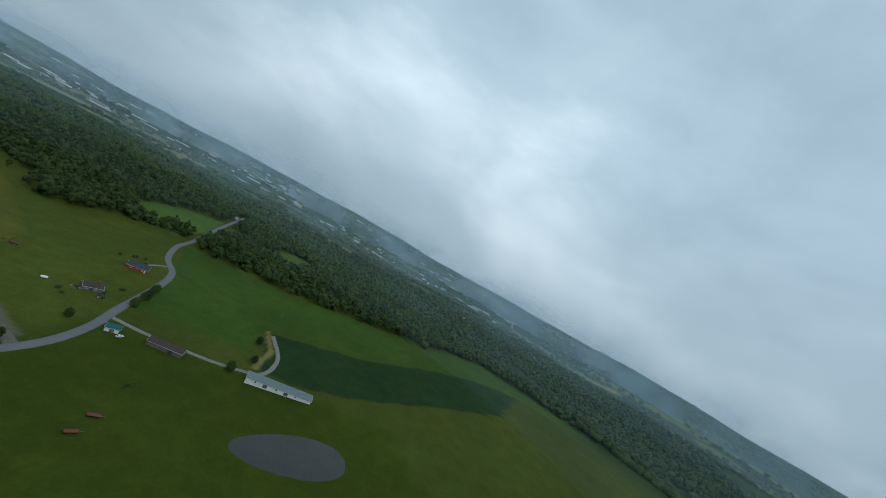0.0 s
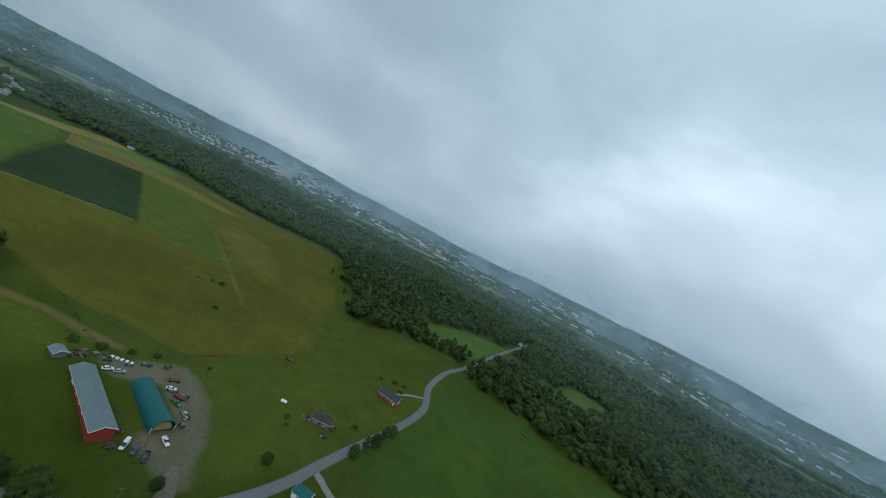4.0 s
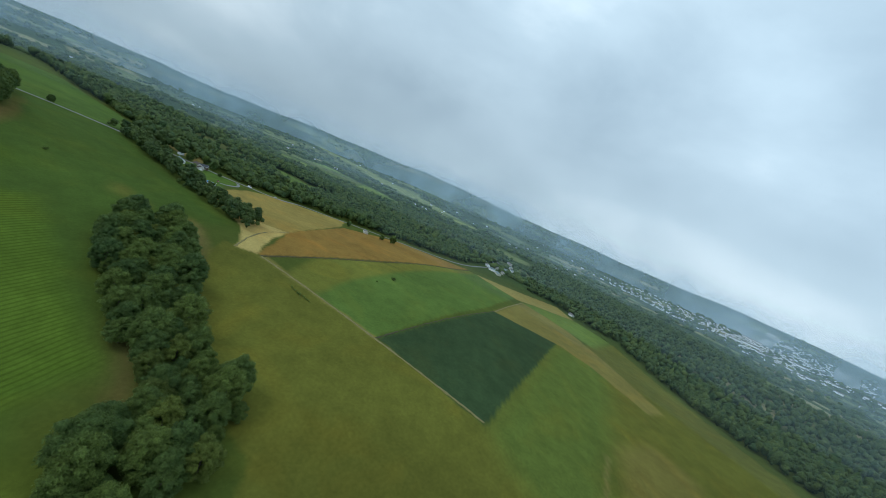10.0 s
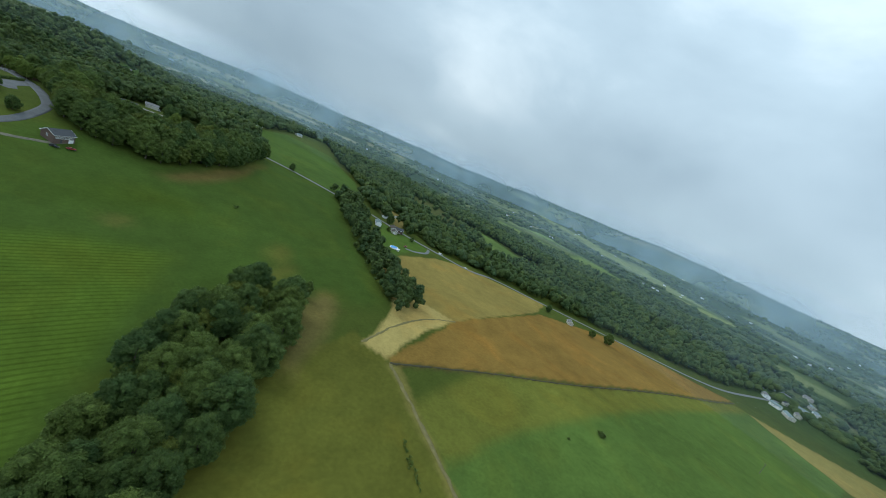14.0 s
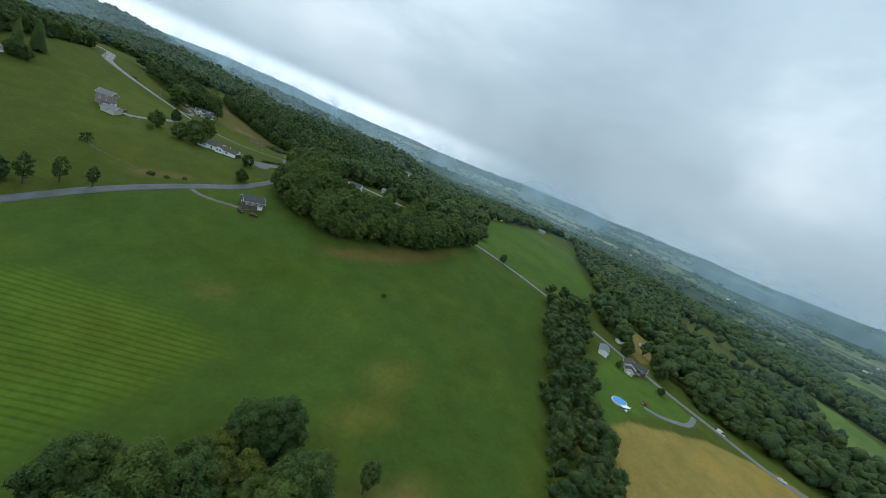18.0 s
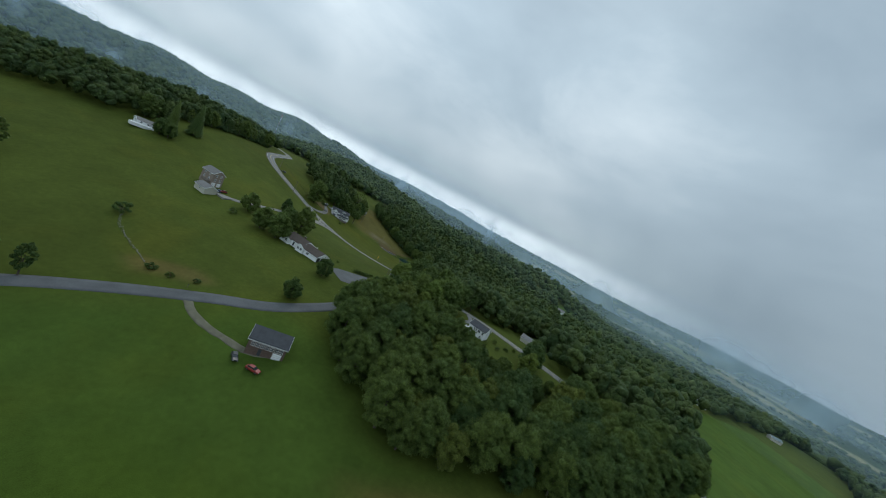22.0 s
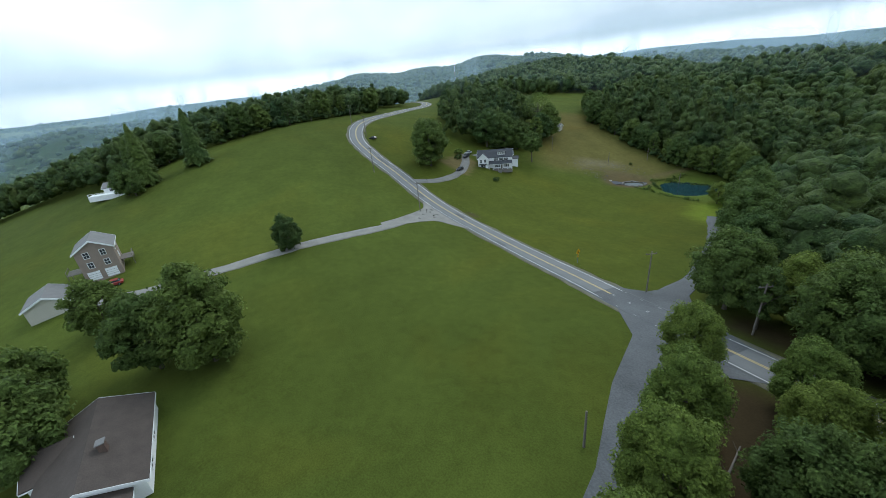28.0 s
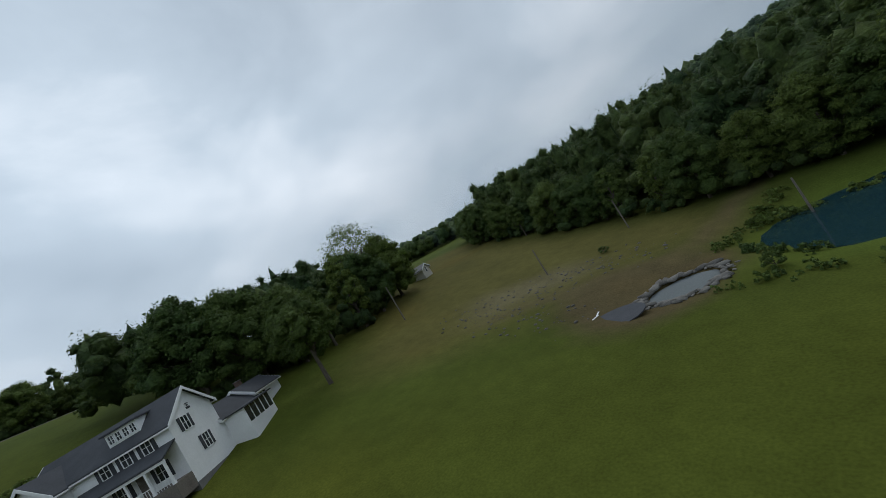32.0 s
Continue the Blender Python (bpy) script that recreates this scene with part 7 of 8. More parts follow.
# farm machinery: a hay wagon with a flat bed, and a rake with round tines
for x, y, t, lb in ((-154, 117, 20, "rusty hay wagon standing in the pasture"), (-154, 103, 35, "rusty hay rake standing in the pasture"), (-293, 241, 15, "old red wagon in the pasture"), (-166, 394, 10, "rusty farm implement standing in the green field"), (-262, 162, 30, "farm trailer beside the arched shed"), (-274, 163, 70, "farm trailer among the clutter")):
    w = new("farm_wagon")
    w.matrix_basis = rz(x, y, zg(x, y), t)
    tagged(w, lb, "wagon")
    part("bed", boxes((-2.6, 2.6, -1.1, 1.1, 0.85, 1.0)), M["rust_red"], w)
    part("headboard", boxes((-2.6, -2.5, -1.1, 1.1, 1.002, 1.9)), M["rust_red"], w)
    for k in range(8):
        part("cross_beam", shared(("cross_beam",), lambda: boxes((0, 0.1, -1.08, 1.08, 0.76, 0.848)), "wood_grey"), None, w, loc=rz(-2.6 + k * 0.74, 0, 0))
    part("drawbar", boxes((2.6, 4.6, -0.07, 0.07, 0.55, 0.68)), M["wood_grey"], w)
    for sx in (-1.7, 1.7):
        for sy in (-1.05, 1.05):
            part("wheel", shared(("wagon_wheel",), lambda: wheel_bm(0.42, 0.2), "rubber"), None, w, loc=rz(sx, sy, 0.42))

# round pool with deck
pool = new("swimming_pool")
pool.matrix_basis = rz(-633, -178, zg(-633, -178), 20)
tagged(pool, "round above-ground pool with bright blue water and a white deck", "pool")


def disc(r, z0, z1, n_=32, sx=1.25):
    bm = bmesh.new()
    a = [bm.verts.new((math.cos(k * 2 * math.pi / n_) * r * sx, math.sin(k * 2 * math.pi / n_) * r, z0)) for k in range(n_)]
    b_ = [bm.verts.new((v.co.x, v.co.y, z1)) for v in a]
    bm.faces.new(b_)
    bm.faces.new(a[::-1])
    for k in range(n_):
        bm.faces.new((a[k], a[(k + 1) % n_], b_[(k + 1) % n_], b_[k]))
    return bm


part("pool_wall", disc(4.0, -1.0, 1.15), M["siding_white"], pool, "white pool wall")
part("water", disc(3.75, 1.1, 1.18), material("pool_water", (0.03, 0.26, 0.62), 0.1, vary=0.1, scale=0.6, bump=0.05), pool, "bright blue water")
timber("deck", "siding_white", pool, "white timber deck", (-3.0, 3.0, 3.9, 6.2, 0.95, 1.1), (-3.0, -2.9, 6.1, 6.2, -0.8, 2.0), (2.9, 3.0, 6.1, 6.2, -0.8, 2.0), (-3, 3, 6.12, 6.18, 1.9, 2.0), (0.5, 1.5, 6.2, 7.6, -0.6, 0.5))

# ------------------------------------------------------------------ poles, sign, mailboxes, fences
def utility_pole(x, y, h=10.5, lean=0.0, arm=True, turn=0.0):
    root = new("utility_pole")
    root.matrix_basis = rz(x, y, zg(x, y), turn) @ Matrix.Rotation(radians(lean), 4, "X")
    tagged(root, "weathered wooden utility pole", "pole", "utility poles")
    bm = bmesh.new()
    bmesh.ops.create_cone(bm, cap_ends=True, segments=10, radius1=0.17, radius2=0.11, depth=h + 1.5, matrix=Matrix.Translation((0, 0, (h - 1.5) / 2)))
    part("pole", bm, M["wood_grey"], root)
    if arm:
        part("cross_arm", boxes((-1.1, 1.1, -0.16, -0.06, h - 0.7, h - 0.55)), M["wood_grey"], root)
        for k in (-0.95, 0, 0.95):
            part("insulator", boxes((k - 0.05, k + 0.05, -0.15, -0.05, h - 0.55, h - 0.36)), M["roof_grey"], root)
    return root


for x, y, h, arm in ((-256.5, -348, 10.5, True), (-219, -347, 10.5, True), (-176, -361.5, 10.5, True), (-151, -363, 10.5, True), (-277, -473.5, 6, False), (-251, -488.5, 6.5, False), (-241, -470, 5.5, False), (-215, -455, 8, False), (-215, 397, 10, True), (-117, 319, 10, True), (-221, 352, 9, True),
                     (-212, 128, 9, True), (-236, 142, 7, False), (-351, -319, 5.5, False), (-351.4, -358.5, 9.5, True), (-332, -361, 9.5, True), (-450, -335, 9, True), (-780, 135, 9, True)):
    utility_pole(x, y, h, 0, arm, 60)
# wires along the main road
for a, b_ in (((-256.5, -348), (-219, -347)), ((-219, -347), (-176, -361.5)), ((-176, -361.5), (-151, -363))):
    for off_ in (-0.5, 0.5):
        cu = bpy.data.curves.new("wire", "CURVE")
        cu.dimensions, cu.bevel_depth = "3D", 0.018
        s = cu.splines.new("POLY")
        s.points.add(12)
        for k in range(13):
            t = k / 12
            x, y = a[0] + (b_[0] - a[0]) * t, a[1] + (b_[1] - a[1]) * t + off_
            z = (zg(*a) + 10.0) * (1 - t) + (zg(*b_) + 10.0) * t - 3.2 * t * (1 - t)
            s.points[k].co = (x, y, z, 1)
        cu.materials.append(M["rubber"])
        tagged(new("wire", cu), "thin black overhead wire between the poles", "wire", "overhead wires")
# fallen trunk on the bare floor of the wood at the junction
log = new("fallen_trunk")
log.matrix_basis = rz(-361.2, -328.6, zg(-361.2, -328.6) + 0.2, -79) @ Matrix.Rotation(radians(4), 4, "Y")
tagged(log, "thin bare grey fallen tree trunk on the brown wood floor", "log")
bm = bmesh.new()
bmesh.ops.create_cone(bm, cap_ends=True, segments=10, radius1=0.14, radius2=0.07, depth=7.6, matrix=Matrix.Rotation(radians(90), 4, "Y"))
part("stem", bm, M["wood_grey"], log)
for k, (x, a) in enumerate(((-1.0, 50), (1.4, -60), (2.8, 40))):
    bm = bmesh.new()
    bmesh.ops.create_cone(bm, cap_ends=True, segments=6, radius1=0.05, radius2=0.02, depth=1.1, matrix=Matrix.Translation((x + 0.4, math.sin(radians(a)) * 0.6, 0.25)) @ Matrix.Rotation(radians(a), 4, "Z") @ Matrix.Rotation(radians(70), 4, "Y"))
    part("branch_stub", bm, M["bark"], log)
# curve warning sign
sign = new("road_sign")
sign.matrix_basis = rz(-311.5, -364.2, zg(-311.5, -364.2), 100) @ Matrix.Diagonal((1.45, 1.45, 1.25, 1))
tagged(sign, "yellow diamond curve warning sign with a small plate below", "road sign")
M["sign_yellow"] = material("sign_yellow", (0.75, 0.40, 0.015), 0.4, vary=0.06, scale=2, bump=0)
part("post", boxes((-0.04, 0.04, -0.03, 0.03, -0.6, 3.0)), M["metal_grey"], sign, "grey metal post")
bm = boxes((-0.46, 0.46, 0.035, 0.055, -0.46, 0.46))
bmesh.ops.rotate(bm, verts=bm.verts, matrix=Matrix.Rotation(math.pi / 4, 3, "Y"))
bmesh.ops.translate(bm, verts=bm.verts, vec=(0, 0, 2.55))
pl = part("panel", bm, M["sign_yellow"], sign)
part("arrow", boxes((-0.16, -0.05, 0.056, 0.066, 2.2, 2.5), (-0.14, 0.14, 0.056, 0.066, 2.45, 2.58), (0.05, 0.16, 0.056, 0.066, 2.52, 2.8), (0.0, 0.21, 0.056, 0.066, 2.76, 2.84), (0.05, 0.16, 0.056, 0.066, 2.84, 2.92)), M["rubber"], pl, "black bent arrow")
pl2 = part("plate", boxes((-0.24, 0.24, 0.035, 0.055, 1.38, 1.86)), M["sign_yellow"], sign)
part("bar", boxes((-0.14, -0.03, 0.056, 0.064, 1.5, 1.74), (0.03, 0.14, 0.056, 0.064, 1.5, 1.74)), M["rubber"], pl2)
for x, y, t in ((-232.2, -364.6, 90), (-258.6, -349.4, 0), (-263.5, -349.4, 0), (-349, -201, 45), (-235, 330, 20)):
    mb = new("mailbox")
    mb.matrix_basis = rz(x, y, zg(x, y), t)
    tagged(mb, "dark roadside mailbox on a timber post", "mailbox", "mailboxes")
    part("post", boxes((-0.06, 0.06, -0.06, 0.06, -0.4, 1.05), (-0.05, 0.05, -0.3, 0.3, 0.95, 1.05)), M["wood_grey"], mb)
    bm = bmesh.new()
    prof = [(-0.11, 0), (0.11, 0), (0.11, 0.14)] + [(0.11 * math.cos(a), 0.14 + 0.11 * math.sin(a)) for a in (0.6, 1.2, 1.94, 2.54)] + [(-0.11, 0.14)]
    ra = [bm.verts.new((p, -0.27, q + 1.06)) for p, q in prof]
    rb = [bm.verts.new((p, 0.27, q + 1.06)) for p, q in prof]
    bm.faces.new(ra)
    bm.faces.new(rb[::-1])
    for k in range(len(prof)):
        bm.faces.new((ra[k], rb[k], rb[(k + 1) % len(prof)], ra[(k + 1) % len(prof)]))
    bmesh.ops.recalc_face_normals(bm, faces=bm.faces)
    bx = part("box", bm, M["roof_dark"], mb)
    part("flag", boxes((0.115, 0.125, 0.0, 0.04, 1.1, 1.32)), M["wood_red"], bx)


def fence(label, pts, gap=3.0, h=1.15):
    line = spline(pts, gap)
    root = new("fence")
    x0, y0 = line[0]
    root.matrix_basis = Matrix.Translation((x0, y0, zg(x0, y0)))
    tagged(root, label, "fence")
    z0 = zg(x0, y0)
    for (x, y) in line:
        part("post", shared(("fence_post", h), lambda: boxes((-0.07, 0.07, -0.07, 0.07, -0.5, h)), "wood_grey"), None, root, loc=rz(x - x0, y - y0, zg(x, y) - z0))
    for (xa, ya), (xb, yb) in zip(line, line[1:]):
        d = Vector((xb - xa, yb - ya, zg(xb, yb) - zg(xa, ya)))
        for up in (0.5, 0.95):
            m = Matrix.Translation((xa - x0, ya - y0, zg(xa, ya) - z0 + up)) @ d.to_track_quat("X", "Z").to_matrix().to_4x4() @ Matrix.Diagonal((d.length, 1, 1, 1))
            part("rail", shared(("fence_rail",), lambda: boxes((0, 1, -0.025, 0.025, -0.06, 0.06)), "wood_grey"), None, root, loc=m)


fence("weathered post and rail fence along the farm pasture", [(-293, 165), (-296, 200), (-288, 245)], 4.0)
fence("post and rail fence along the hay meadow", [(-352, 122), (-330, 140), (-300, 160)], 4.0)

plant("field0", -222.5, -432.5, 1.0, 0.7, "lone broadleaf tree with a bare trunk on the farm lawn")
plant("airy0", -190, -468, 1.5, 2.1, "tall round-crowned tree standing over the farm wood")
# stones round the garden pond and loose rubble on the slope
rg = np.random.default_rng(31)
M["stone"] = material("stone", (0.150, 0.140, 0.125), 0.9, vary=0.4, scale=1.6, objvar=0.7)
stone_meshes = []
for k in range(4):
    v = ICO1[0] * (1 + rg.normal(0, 0.3, (len(ICO1[0]), 1))) * np.array([0.62, 0.40, 0.15])
    me = mesh_from("stone", v, ICO1[1])
    me.materials.append(M["stone"])
    stone_meshes.append(me)
edge = new("stone_edging")
edge.matrix_basis = Matrix.Translation((-265, -457, 7.0))
tagged(edge, "ring of grey field stones round the small pond", "stones")
for k in range(110):
    a = k * 2 * math.pi / 110 + rg.normal(0, 0.05)
    r = 1.0 + 0.34 * rg.uniform(0, 1) ** 1.7
    u, v = math.cos(a) * 4.5 * r, math.sin(a) * 3.4 * r
    x, y = u * math.cos(0.5) - v * math.sin(0.5), u * math.sin(0.5) + v * math.cos(0.5)
    s = rg.choice((0.45, 0.6, 0.8, 1.0, 1.5)) * rg.uniform(0.85, 1.15)
    part("stone", stone_meshes[int(rg.integers(4))], None, edge, loc=Matrix.Translation((x, y, zg(-265 + x, -457 + y) - 7.0 + 0.1)) @ Matrix.Rotation(rg.uniform(0, 6), 4, "Z") @ Matrix.Diagonal((s, s, s, 1)))
bm = disc(3.0, 0, 0.12, 20)
liner = tagged(part("pond_liner", bm, M["roof_dark"]), "dark grey sheet of pond liner spread on the bank", "liner")
liner.matrix_basis = rz(-259.2, -450.0, zg(-259.2, -450.0) + 0.01, 30)
for x, y, a in ((-256.6, -450.6, 70), (-256.2, -452.4, 100)):
    board = tagged(part("plank", boxes((-0.9, 0.9, -0.09, 0.09, 0, 0.06)), M["siding_white"]), "short white plank lying beside the pond liner", "plank")
    board.matrix_basis = rz(x, y, zg(x, y) + 0.08, a)
V, F, off = [], [], 0
for k in range(420):
    cx, cy = ((-243, -463), (-236, -455), (-252, -470), (-247, -452))[int(rg.integers(4))]
    x, y, s = cx + rg.normal(0, 4.5), cy + rg.normal(0, 3.0), 0.07 + 0.3 * rg.uniform(0, 1) ** 2.2
    V.append(ICO1[0] * (1 + rg.normal(0, 0.2, (len(ICO1[0]), 1))) * s * np.array([1, 0.8, 0.5]) + np.array([x, y, zg(x, y)]))
    F.append(ICO1[1] + off)
    off += len(ICO1[0])
me = mesh_from("rubble", np.concatenate(V), np.concatenate(F))
me.materials.append(M["stone"])
tagged(new("rubble", me), "pale rubble scattered on the bare slope", "rubble", kind="stuff")

# lattice mast on the southern hill
mast = new("radio_mast")
mx, my = 398, -790
mast.matrix_basis = Matrix.Translation((mx, my, zg(mx, my)))
tagged(mast, "tall thin red and white lattice radio mast on the hill", "mast")
for k in range(8):
    z0 = k * 11.0
    mat_ = M["siding_white"] if k % 2 else M["wood_red"]
    part("segment", boxes((-0.5, -0.35, -0.5, -0.35, z0, z0 + 11), (0.35, 0.5, -0.5, -0.35, z0, z0 + 11), (-0.07, 0.07, 0.35, 0.5, z0, z0 + 11), *[(-0.5, 0.5, -0.5, 0.5, z0 + j * 2.2, z0 + j * 2.2 + 0.12) for j in range(5)]), mat_, mast)

# ------------------------------------------------------------------ haze sheets and mist
def haze_mist_material(name, density, scale, low, high, bearing=None, spread=0.4, patchy=False):
    """Distance haze and wisps of mist painted on a sheet: mostly clear, thicker low down and in patches."""
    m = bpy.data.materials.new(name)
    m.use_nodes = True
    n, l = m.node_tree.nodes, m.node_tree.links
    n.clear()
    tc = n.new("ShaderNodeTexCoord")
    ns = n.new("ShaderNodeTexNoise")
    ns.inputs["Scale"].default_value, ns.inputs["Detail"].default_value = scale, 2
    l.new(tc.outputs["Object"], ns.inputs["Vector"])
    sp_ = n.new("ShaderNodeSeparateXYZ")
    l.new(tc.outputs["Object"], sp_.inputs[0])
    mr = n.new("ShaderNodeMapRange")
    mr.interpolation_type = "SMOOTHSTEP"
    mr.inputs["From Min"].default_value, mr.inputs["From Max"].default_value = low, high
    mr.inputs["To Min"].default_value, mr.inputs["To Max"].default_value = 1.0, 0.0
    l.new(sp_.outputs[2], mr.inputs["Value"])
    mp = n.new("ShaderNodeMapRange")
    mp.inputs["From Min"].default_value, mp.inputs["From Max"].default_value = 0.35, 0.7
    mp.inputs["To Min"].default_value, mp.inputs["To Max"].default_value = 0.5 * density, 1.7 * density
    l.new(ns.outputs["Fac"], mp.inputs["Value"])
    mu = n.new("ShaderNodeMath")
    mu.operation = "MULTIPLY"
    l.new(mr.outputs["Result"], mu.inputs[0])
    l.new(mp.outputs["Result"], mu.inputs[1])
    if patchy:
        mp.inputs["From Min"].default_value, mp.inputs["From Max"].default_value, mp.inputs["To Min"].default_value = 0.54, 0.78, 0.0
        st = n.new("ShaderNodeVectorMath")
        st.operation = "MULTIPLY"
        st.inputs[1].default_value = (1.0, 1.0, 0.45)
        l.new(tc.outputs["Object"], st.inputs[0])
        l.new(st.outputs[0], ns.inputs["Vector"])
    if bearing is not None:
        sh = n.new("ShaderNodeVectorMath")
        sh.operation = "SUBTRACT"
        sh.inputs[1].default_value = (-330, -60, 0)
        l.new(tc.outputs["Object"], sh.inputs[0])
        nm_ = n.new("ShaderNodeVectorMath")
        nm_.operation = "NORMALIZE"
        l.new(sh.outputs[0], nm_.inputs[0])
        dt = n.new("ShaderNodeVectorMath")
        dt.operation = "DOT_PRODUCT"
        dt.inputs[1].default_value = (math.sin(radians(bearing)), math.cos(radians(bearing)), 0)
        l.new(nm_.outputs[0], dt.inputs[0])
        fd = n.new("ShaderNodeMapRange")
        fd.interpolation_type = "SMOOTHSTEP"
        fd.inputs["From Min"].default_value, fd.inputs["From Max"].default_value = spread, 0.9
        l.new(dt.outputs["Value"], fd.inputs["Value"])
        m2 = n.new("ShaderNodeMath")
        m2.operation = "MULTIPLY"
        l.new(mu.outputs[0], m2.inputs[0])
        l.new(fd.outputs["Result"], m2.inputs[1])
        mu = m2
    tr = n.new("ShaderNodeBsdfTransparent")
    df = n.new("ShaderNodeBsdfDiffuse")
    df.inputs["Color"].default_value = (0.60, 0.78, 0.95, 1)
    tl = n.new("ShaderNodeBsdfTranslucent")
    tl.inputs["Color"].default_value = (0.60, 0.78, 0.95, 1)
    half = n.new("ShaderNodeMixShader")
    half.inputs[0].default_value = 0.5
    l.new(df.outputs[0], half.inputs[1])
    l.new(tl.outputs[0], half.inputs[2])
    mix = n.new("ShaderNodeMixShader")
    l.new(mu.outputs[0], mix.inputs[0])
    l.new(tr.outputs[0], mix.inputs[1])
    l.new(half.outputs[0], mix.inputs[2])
    out = n.new("ShaderNodeOutputMaterial")
    l.new(mix.outputs[0], out.inputs[0])
    return m


def haze_mist_ring(r, mat, label, z0=-90, z1=330, a0=0.0, a1=360.0):
    """A curved translucent sheet that carries painted haze round the place, between two bearings."""
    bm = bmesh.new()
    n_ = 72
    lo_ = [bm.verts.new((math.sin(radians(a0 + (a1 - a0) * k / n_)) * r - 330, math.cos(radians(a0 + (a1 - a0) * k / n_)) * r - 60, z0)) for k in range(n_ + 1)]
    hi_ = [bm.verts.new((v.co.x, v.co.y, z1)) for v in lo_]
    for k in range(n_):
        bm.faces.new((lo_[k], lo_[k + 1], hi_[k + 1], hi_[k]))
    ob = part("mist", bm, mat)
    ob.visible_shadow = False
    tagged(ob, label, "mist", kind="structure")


# bluish see-through sheets added in place of haze that builds with distance
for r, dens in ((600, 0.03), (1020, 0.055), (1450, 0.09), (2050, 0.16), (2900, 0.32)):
    haze_mist_ring(r, haze_mist_material("mist", dens, 0.003, 60, 270), "thin blue-grey sheet of painted haze over the valley")
# more painted haze, and rising wisps of mist, over the south-eastern hills
haze_mist_ring(960, haze_mist_material("hill_mist_haze", 0.16, 0.004, 60, 230, bearing=125, spread=0.45), "grey sheet of painted mist and haze before the wooded hills", a0=55, a1=195)
haze_mist_ring(1240, haze_mist_material("wisps", 0.50, 0.011, 60, 150, bearing=125, spread=0.35, patchy=True), "white wisps of mist rising from the woods", a0=55, a1=195)

# ------------------------------------------------------------------ farm clutter
M["rust"] = material("rust", (0.13, 0.062, 0.035), 0.85, vary=0.45, scale=1.2)
M["scrap"] = material("scrap", (0.055, 0.052, 0.048), 0.8, vary=0.5, scale=1.0)


def tilted_box(bm, rg, w, d, h, spread):
    vs = box(bm, -w / 2, w / 2, -d / 2, d / 2, 0, h)
    m = Matrix.Translation((rg.normal(0, spread), rg.normal(0, spread), rg.uniform(-0.1, 0.35))) @ Matrix.Rotation(rg.uniform(0, 6.28), 4, "Z") @ Matrix.Rotation(rg.normal(0, 0.3), 4, "X")
    for v in vs:
        v.co = m @ v.co


def scrap_heap(x, y, size, seed, label):
    """A heap of boards, drums, sheet metal and tyres."""
    rg = np.random.default_rng(seed)
    root = new("scrap_heap")
    root.matrix_basis = rz(x, y, zg(x, y) - 0.05, rg.uniform(0, 360))
    tagged(root, label, "scrap heap", "farm clutter")
    for nm, mat, n_, dims in (("board", "wood_grey", 7, (2.2, 0.3, 0.12)), ("sheet_metal", "rust", 4, (1.6, 0.9, 0.06)), ("crate", "scrap", 5, (0.9, 0.7, 0.7)), ("tarp", "metal_grey", 2, (1.1, 0.9, 0.5))):
        for _ in range(n_):
            bm = bmesh.new()
            k = size * rg.uniform(0.7, 1.3)
            tilted_box(bm, rg, dims[0] * k, dims[1] * k, dims[2] * k, size * 0.9)
            part(nm, bm, M[mat], root)
    for _ in range(3):
        bm = bmesh.new()
        px, py = rg.normal(0, size, 2)
        bmesh.ops.create_cone(bm, cap_ends=True, segments=14, radius1=0.45, radius2=0.45, depth=0.28, matrix=Matrix.Translation((px, py, 0.2)))
        bmesh.ops.create_cone(bm, cap_ends=True, segments=14, radius1=0.26, radius2=0.22, depth=0.34, matrix=Matrix.Translation((px, py, 0.2)))
        part("tyre", bm, M["rubber"], root, "worn black tyre")


for k, (x, y, s_) in enumerate(((-293, 127, 1.3), (-295, 131, 1.5), (-290, 139, 1.2), (-287, 147, 1.1), (-286, 154, 1.0), (-284, 162, 1.0), (-268, 160, 1.1), (-262, 162.5, 1.3), (-249, 160.5, 1.2), (-244, 158, 1.0), (-238, 230.5, 1.5), (-226, 231, 1.4), (-222, 222, 1.4), (-237, 220, 1.2), (-239, 132, 0.9), (-246, 136, 0.8))):
    scrap_heap(x, y, s_, 300 + k, "heap of scrap, boards and old tyres in the farmyard" if y < 200 else "heap of junk and boards round the old house")


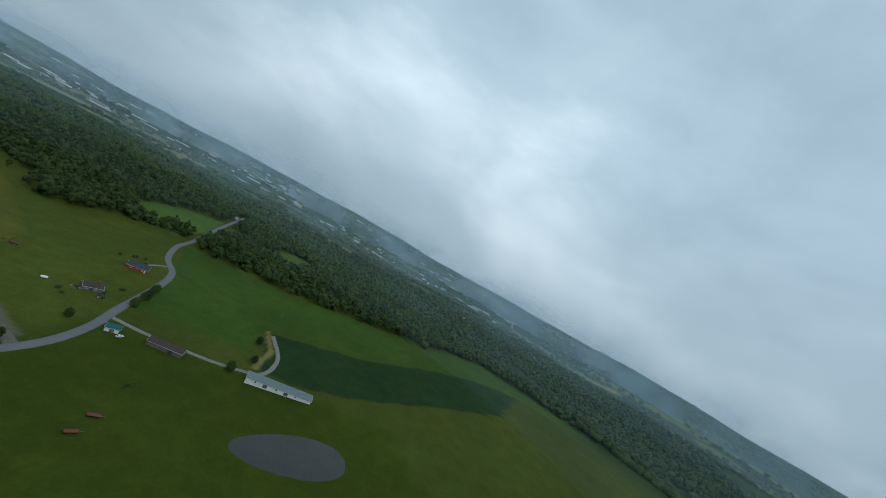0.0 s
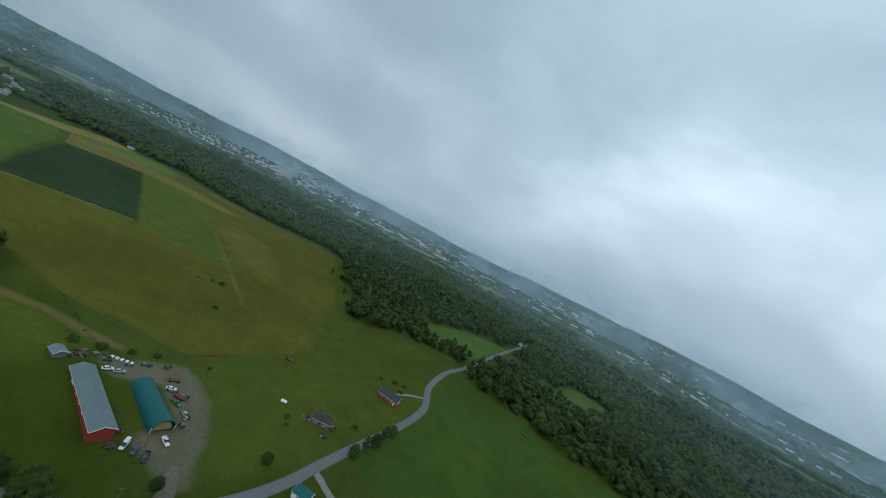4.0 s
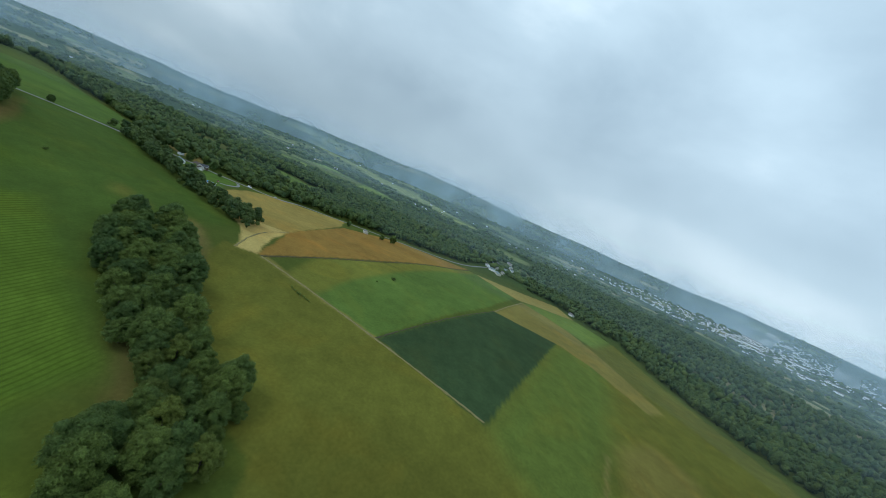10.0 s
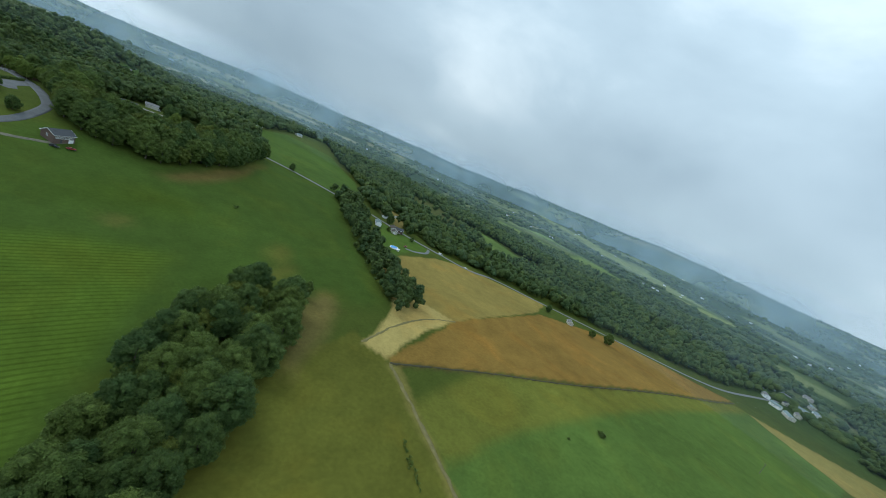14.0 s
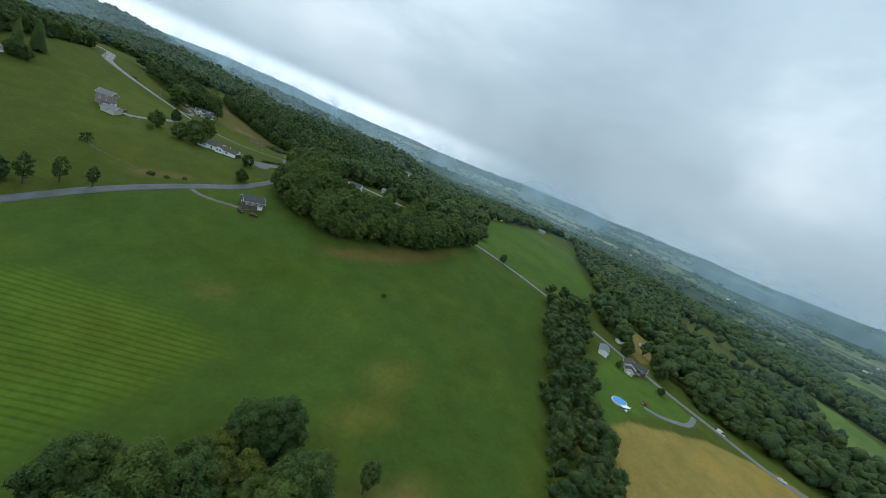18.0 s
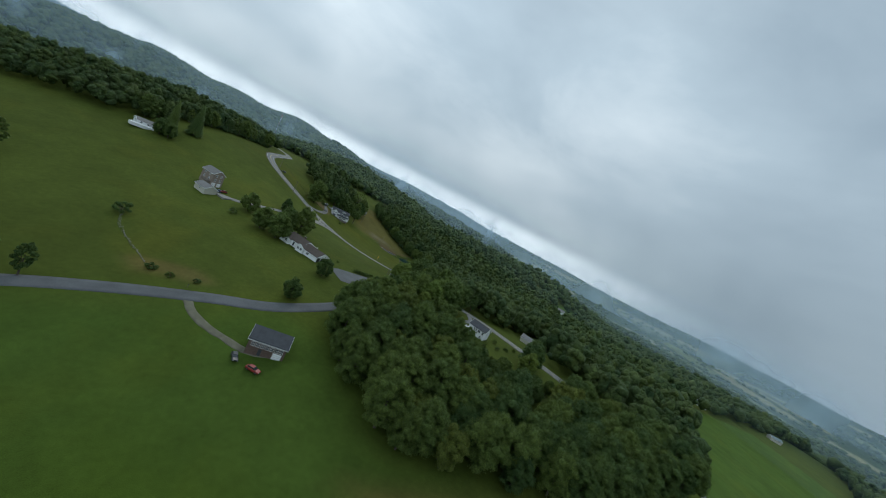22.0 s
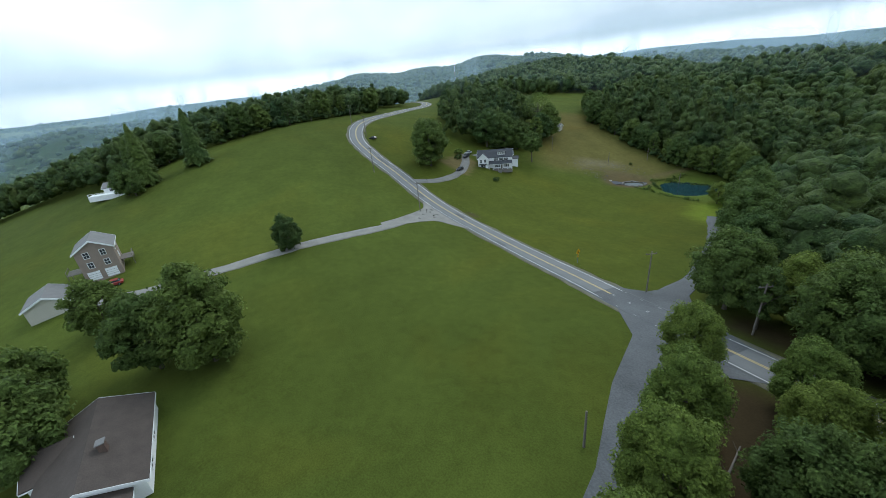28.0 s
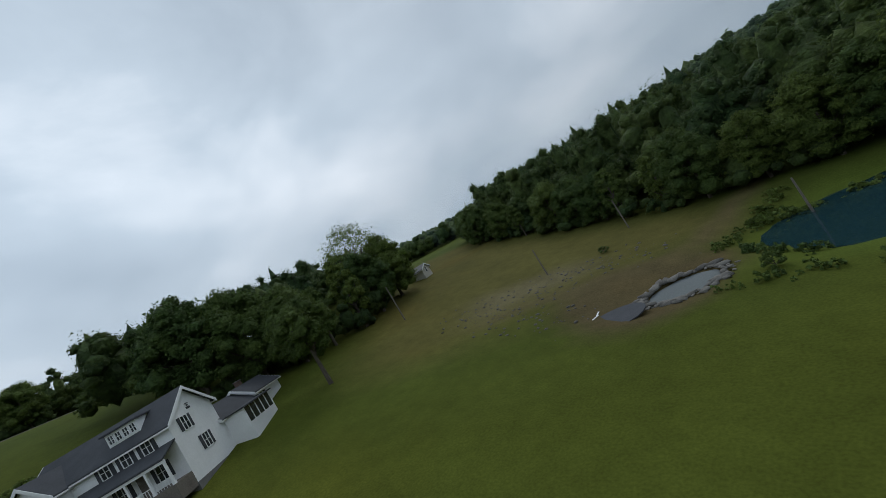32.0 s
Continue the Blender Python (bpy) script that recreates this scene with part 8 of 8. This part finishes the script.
def wrapped_bale(x, y, k):
    root = new("wrapped_bale")
    root.matrix_basis = rz(x, y, zg(x, y), 30 + 7 * k)
    tagged(root, "round hay bale wrapped in white plastic", "hay bale", "wrapped bales")
    bm = bmesh.new()
    r = bmesh.ops.create_cone(bm, cap_ends=True, segments=20, radius1=0.72, radius2=0.72, depth=1.25, matrix=Matrix.Translation((0, 0, 0.7)) @ Matrix.Rotation(radians(90), 4, "Y"))
    bmesh.ops.bevel(bm, geom=[e for e in bm.edges if len(e.link_faces) == 2 and e.calc_face_angle(0) > 1.0], offset=0.12, segments=2, affect="EDGES")
    part("wrapping", bm, M["siding_white"], root)
    part("seam", boxes((-0.64, -0.60, -0.2, 0.2, 0.5, 0.9), (0.60, 0.64, -0.2, 0.2, 0.5, 0.9)), M["metal_grey"], root, "gathered plastic end")


for k in range(5):
    wrapped_bale(-291.5 + 1.2 * k, 141 + 1.9 * k * 0.9, k)
# a small white object in the pasture, its form as a covered trailer made up
tr_ = new("trailer_standin")
tr_.matrix_basis = rz(-251.9, 213.6, zg(-251.9, 213.6), 35)
tagged(tr_, "small white object in the pasture, built as a tarpaulin-covered trailer", "trailer")
bm = bmesh.new()
prof = [(-1.0, 0.5), (1.0, 0.5), (1.0, 1.1), (0.5, 1.55), (-0.5, 1.55), (-1.0, 1.1)]
a_ = [bm.verts.new((-1.7, yy, zz)) for yy, zz in prof]
c_ = [bm.verts.new((1.7, yy, zz)) for yy, zz in prof]
bm.faces.new(a_)
bm.faces.new(c_[::-1])
for k in range(6):
    bm.faces.new((a_[k], c_[k], c_[(k + 1) % 6], a_[(k + 1) % 6]))
bmesh.ops.recalc_face_normals(bm, faces=bm.faces)
part("tarpaulin", bm, M["siding_white"], tr_)
for s_ in (-1, 1):
    bm = bmesh.new()
    bmesh.ops.create_cone(bm, cap_ends=True, segments=16, radius1=0.34, radius2=0.34, depth=0.2, matrix=Matrix.Translation((0.2, s_ * 1.0, 0.34)) @ Matrix.Rotation(radians(90), 4, "X"))
    part("wheel", bm, M["rubber"], tr_)
part("drawbar", boxes((1.6, 2.9, -0.06, 0.06, 0.42, 0.54)), M["scrap"], tr_)
# white boulders and weeds of the old wall on the pasture slope
rgw = np.random.default_rng(81)
wall_ = new("stone_wall")
tagged(wall_, "low tumbled wall of pale field stones on the slope", "wall")
for x, y in spline([(-291, -203), (-302, -199), (-320, -197), (-331, -196)], 0.42):
    s_ = rgw.uniform(0.10, 0.27)
    v = ICO1[0] * (1 + rgw.normal(0, 0.16, (12, 1))) * np.array([s_ * 1.3, s_, s_ * 0.7]) + np.array([x + rgw.normal(0, 0.35), y + rgw.normal(0, 0.35), zg(x, y) + s_ * 0.25])
    part("stone", mesh_from("stone", v, ICO1[1]), M["gravel"], wall_)
